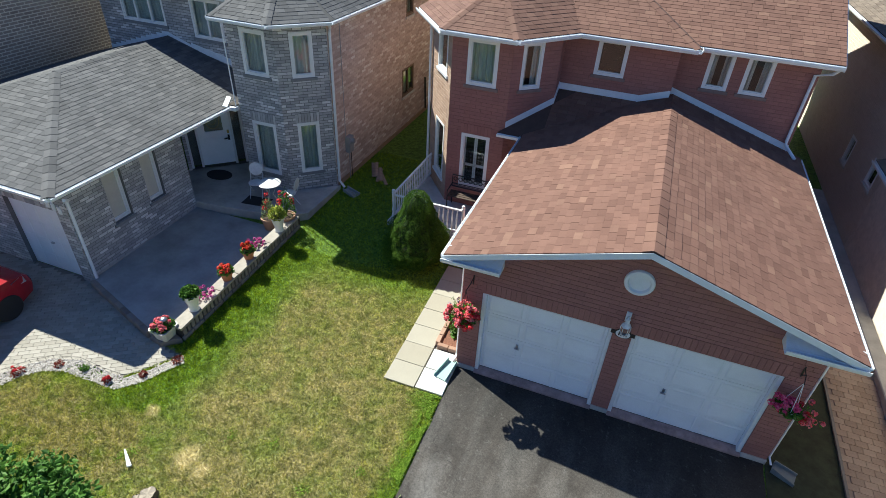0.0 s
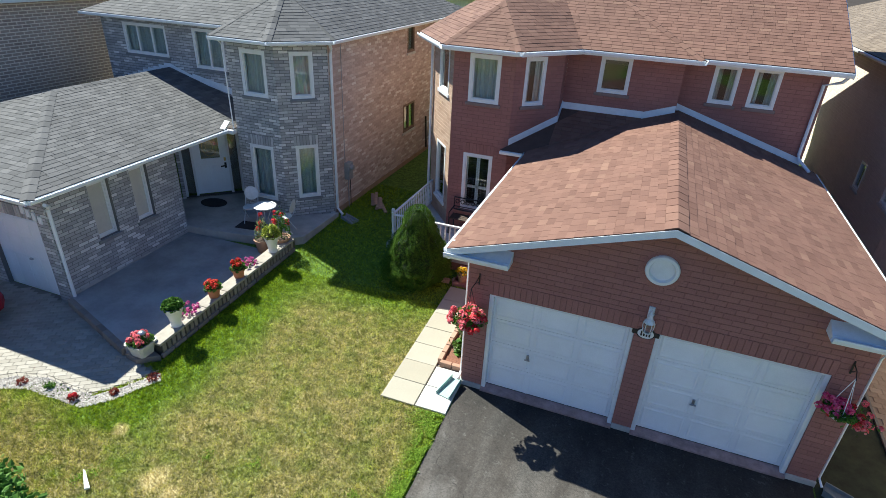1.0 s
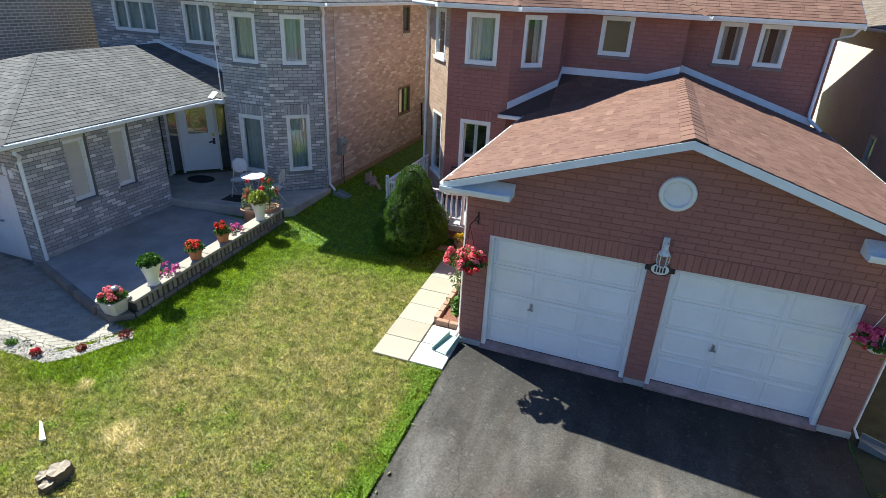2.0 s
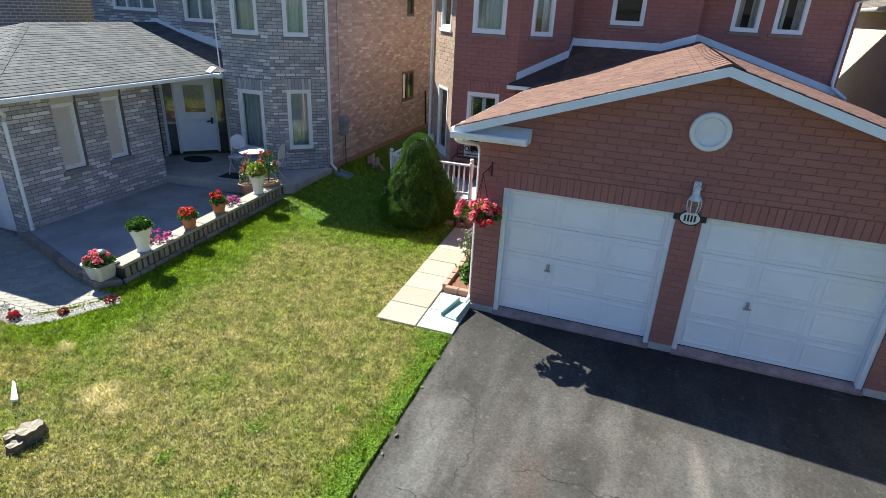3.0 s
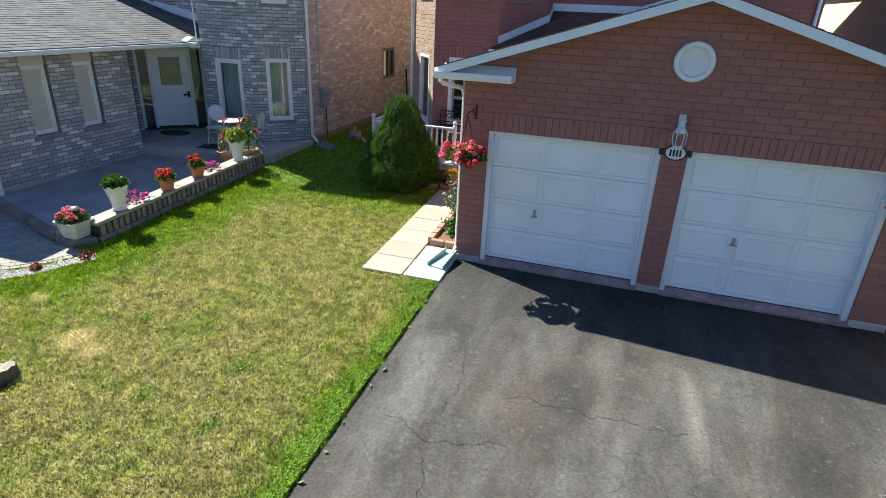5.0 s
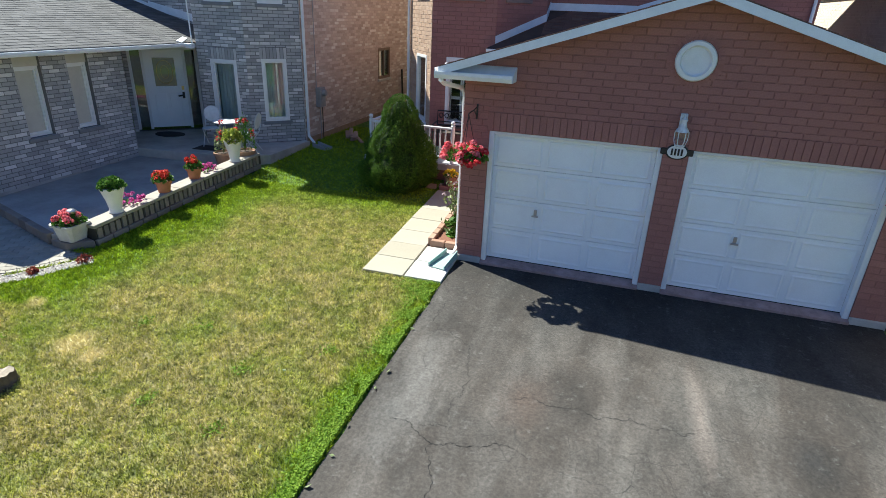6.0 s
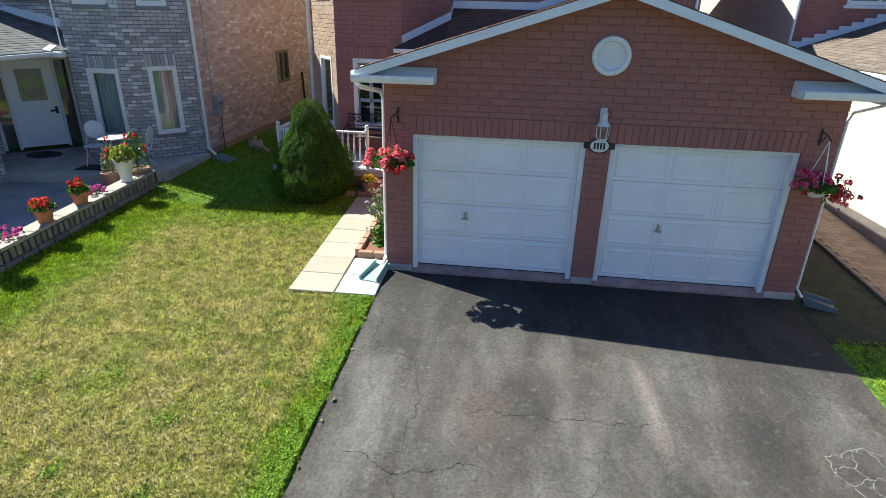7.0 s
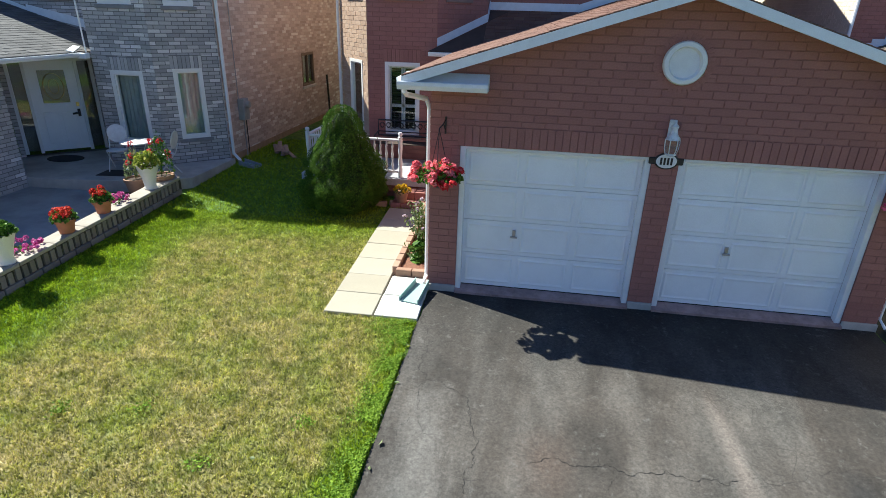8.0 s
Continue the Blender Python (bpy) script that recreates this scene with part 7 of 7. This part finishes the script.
# red car parked before the grey garage
def car():
    t = thing("car", (-11.25, -3.8, ground_z(-3.8)), "red hatchback parked nose to the garage", "car")
    z = ground_z(-2.6) + 0.01
    m = Matrix.Translation((-10.5, -3.8, z - 0.04)) @ pose(0, 0, 0, 2.58, 0, 0)
    sec = [(-2.0, 0.45, 0.78, 0.72), (-1.9, 0.22, 0.98, 0.80), (-1.2, 0.18, 1.42, 0.84), (-0.3, 0.18, 1.46, 0.85), (0.55, 0.18, 1.36, 0.86), (1.0, 0.18, 0.98, 0.86), (1.55, 0.2, 0.86, 0.83), (1.9, 0.25, 0.72, 0.74), (2.03, 0.34, 0.58, 0.62)]
    v, f, n = [], [], 10
    for y, lo, hi, w in sec:
        belt = min(hi, 0.92)
        ring = [(-w * 0.96, lo), (-w, lo + 0.15), (-w, belt - 0.12), (-w * 0.94, belt), (-w * (0.72 if hi > 1.1 else 0.8), hi)]
        ring += [(-a, b) for a, b in reversed(ring)]
        v += [m @ Vector((a, y, b)) for a, b in ring]
    for i in range(len(sec) - 1):
        for j in range(n):
            f.append((i * n + j, (i + 1) * n + j, (i + 1) * n + (j + 1) % n, i * n + (j + 1) % n))
    f += [tuple(range(n)), tuple(range(len(sec) * n - 1, (len(sec) - 1) * n - 1, -1))]
    body = Geo().add(v, f).make("body", car_red, t, smooth=True)
    for sx in (-1, 1):
        Geo().add([m @ Vector(p) for p in ((sx * 0.80, 1.55, 0.66), (sx * 0.84, 1.5, 0.80), (sx * 0.70, 1.86, 0.745), (sx * 0.55, 1.985, 0.64), (sx * 0.6, 2.0, 0.56), (sx * 0.78, 1.84, 0.60))], [(0, 1, 2, 5), (5, 2, 3, 4)]).make("headlight", chrome, t, "clear headlight")
        Geo().add([m @ Vector(p) for p in ((sx * 0.845, -1.0, 0.95), (sx * 0.845, 0.7, 0.95), (sx * 0.66, 0.45, 1.33), (sx * 0.66, -0.9, 1.4))], [(0, 1, 2, 3)]).make("side_window", rubber, t)
        for y in (-1.25, 1.25):
            wm = m @ Matrix.Translation((sx * 0.76, y, 0.30)) @ pose(0, 0, 0, 0, 90 * sx, 0)
            wl = Geo().lathe([(0.19, -0.09), (0.29, -0.09), (0.315, -0.05), (0.315, 0.06), (0.29, 0.105), (0.2, 0.11)], n=28).make("wheel", rubber, t, "black tyre", m=wm, smooth=True)
            rim = Geo()
            rim.lathe([(0.2, 0.07), (0.2, 0.1), (0.185, 0.1), (0.18, 0.07)], n=28)
            for k in range(7):
                a = k * 0.8976
                rim.add([(0.03 * math.cos(a + 1.57), 0.03 * math.sin(a + 1.57), 0.1), (0.03 * math.cos(a - 1.57), 0.03 * math.sin(a - 1.57), 0.1), (0.19 * math.cos(a - 0.1), 0.19 * math.sin(a - 0.1), 0.09), (0.19 * math.cos(a + 0.1), 0.19 * math.sin(a + 0.1), 0.09)], [(0, 1, 2, 3)])
            rim.make("rim", chrome, wl, "alloy rim", m=wm)
    Geo().add([m @ Vector(p) for p in ((-0.66, 0.62, 1.36), (0.66, 0.62, 1.36), (0.78, 1.02, 0.99), (-0.78, 1.02, 0.99))], [(0, 1, 2, 3)]).make("windscreen", rubber, t)


car()

# ---- strip between the red house and its east neighbour ----
paver_path = ground_strip("paver_path", (7.42, 8.45), (-6.0, 6.0, 14.0), 0.008, plain("sanded_joint", (0.30, 0.22, 0.16), 0.95), "tan-brown paver path along the pale brick house", "path")
ed = Geo()
for y0, y1 in ((-6.0, 6.0), (6.0, 14.0)):
    ed.add([(x, y, ground_z(y) + dz) for y in (y0, y1) for x, dz in ((7.37, -0.1), (7.37, 0.045), (7.42, 0.045), (7.42, -0.1))], [(0, 1, 5, 4), (1, 2, 6, 5), (2, 3, 7, 6), (0, 3, 2, 1), (4, 5, 6, 7)])
ed.make("edging_strip", paver_joint, paver_path)

# bare strip beside the garage, the gap's deep shade painted into its soil colour, thin grass over it
ground_strip("side_strip", (6.06, 6.7, 7.37), (-1.1, 2.0, 6.0, 14.0), 0.006, plain("shade_dark_soil", (0.032, 0.036, 0.015), 0.95, var=0.4, scale=5, relief=0.8), "bare soil strip beside the garage, darkened with painted shade", "soil")

# ---- grass ----
HARD = [[(-9.0, -1.0), (-6.45, -1.9), (-5.72, -1.75), (-5.70, 3.4), (-5.72, 5.3), (-9, 5.3)], pav_out, [(-1.27, -0.9), (0.06, -0.9), (0.02, 0.55), (-0.62, 3.05), (-1.3, 3.05)],
        PEB_IN + PEB_OUT[::-1], [(-0.7, 0.4), (0, 0.4), (0, 3.1), (-0.75, 3.1)], [(-3.5, 3.7), (0, 3.7), (0, 9), (-3.7, 9), (-3.7, 6)]]


def grass():
    r = np.random.default_rng(4)
    rows = []
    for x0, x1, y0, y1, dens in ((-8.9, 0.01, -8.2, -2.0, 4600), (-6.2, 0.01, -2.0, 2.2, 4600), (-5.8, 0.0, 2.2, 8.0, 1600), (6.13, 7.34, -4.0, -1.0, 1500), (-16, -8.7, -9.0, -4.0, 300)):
        n = int((x1 - x0) * (y1 - y0) * dens)
        rows.append(np.column_stack([r.uniform(x0, x1, n), r.uniform(y0, y1, n)]))
    p = np.concatenate(rows)
    keep = np.ones(len(p), bool)
    for poly in HARD:
        c = np.zeros(len(p), bool)
        for (ax, ay), (bx, by) in zip(poly, poly[1:] + poly[:1]):
            if ay != by:
                c ^= ((ay > p[:, 1]) != (by > p[:, 1])) & (p[:, 0] < (bx - ax) * (p[:, 1] - ay) / (by - ay) + ax)
        keep &= ~c
    p = p[keep]
    n = len(p)
    z = 0.02 + 0.045 * np.clip(p[:, 1], -12, 6)
    a = r.uniform(0, 2 * np.pi, n)
    edge = np.clip((p[:, 0] + 1.1) / 1.1, 0, 1) * (p[:, 0] < 1) + np.clip((-4.6 - p[:, 0]) / 0.8, 0, 1)
    h = r.uniform(0.022, 0.05, n) * (1 + 0.4 * edge)
    w = r.uniform(0.003, 0.006, n)
    lean = r.uniform(0.2, 1.0, n) * h
    b = r.uniform(0, 2 * np.pi, n)
    root = np.column_stack([p, z])
    side = np.column_stack([np.cos(a) * w, np.sin(a) * w, np.zeros(n)])
    bend = np.column_stack([np.cos(b) * lean, np.sin(b) * lean, h])
    v = np.stack([root - side, root + side, root + bend * np.array([0.45, 0.45, 0.65]) + side * 0.8, root + bend], 1).reshape(-1, 3)
    i = np.arange(n)[:, None] * 4
    f = np.concatenate([i + np.array([0, 1, 2]), i + np.array([0, 2, 3])], 1).reshape(-1, 3)
    me = bpy.data.meshes.new("grass")
    me.vertices.add(len(v))
    me.vertices.foreach_set("co", v.ravel())
    me.loops.add(f.size)
    me.loops.foreach_set("vertex_index", f.ravel().astype(np.int32))
    me.polygons.add(len(f))
    me.polygons.foreach_set("loop_start", np.arange(0, f.size, 3, dtype=np.int32))
    me.update(calc_edges=True)
    me.validate()
    me.materials.append(grass_blade)
    tagged(new("grass", me), "mown grass, lush green at the edges and dry straw in the middle", "grass", kind="stuff")


grass()


def clover():
    """Low clover that creeps along the drive's edge and round the slabs."""
    rng = random.Random(90)
    g = Geo()

    def spot(q):
        while True:
            y = q.uniform(-5.2, -0.93)
            reach = 0.5 * (1.0 + 0.13 * (y + 1.0)) * (0.25 + 0.9 * abs(noise.noise(Vector((y * 0.8, 4.0, 0))) + 0.45)) * (1.7 if y > -1.3 else 1.0)
            x = -abs(q.gauss(0, 0.5)) * reach - 0.0
            if x > -1.4 and noise.noise(Vector((x * 3.5, y * 3.5, 1.0))) > -0.28:
                return (x, y, ground_z(y) + q.uniform(0.025, 0.06))

    leaves(g, 15000, spot, 0.021, rng, lie=0.75, aspect=0.85)
    for x, y in ((-1.5, -3.62), (-0.73, -2.95), (-1.2, -4.52), (-2.15, -4.39), (-2.47, -3.04), (-3.29, -3.21), (-4.78, -4.2), (-4.68, -4.12), (-4.85, -4.32)):
        leaves(g, 90, lambda q: (x + q.gauss(0, 0.06), y + q.gauss(0, 0.06), ground_z(y) + q.uniform(0.02, 0.055)), 0.03, rng, lie=0.6, aspect=0.7)
    tagged(g.make("clover", clover_green), "dense low clover along the edge of the drive", "clover", kind="stuff")


clover()

# ---- pavers, last ----
paver_field(pav, pav_out, 0.22, 0.11, 32, (grey_paver, grey_paver_single), lambda p: p.x > -8.8 and p.y < -1.9)
paver_field(paver_path, [(7.42, -2.0), (8.44, -2.0), (8.44, 12.0), (7.42, 12.0)], 0.22, 0.15, 0, (brown_paver, brown_paver_single), lambda p: p.y < 6.0)
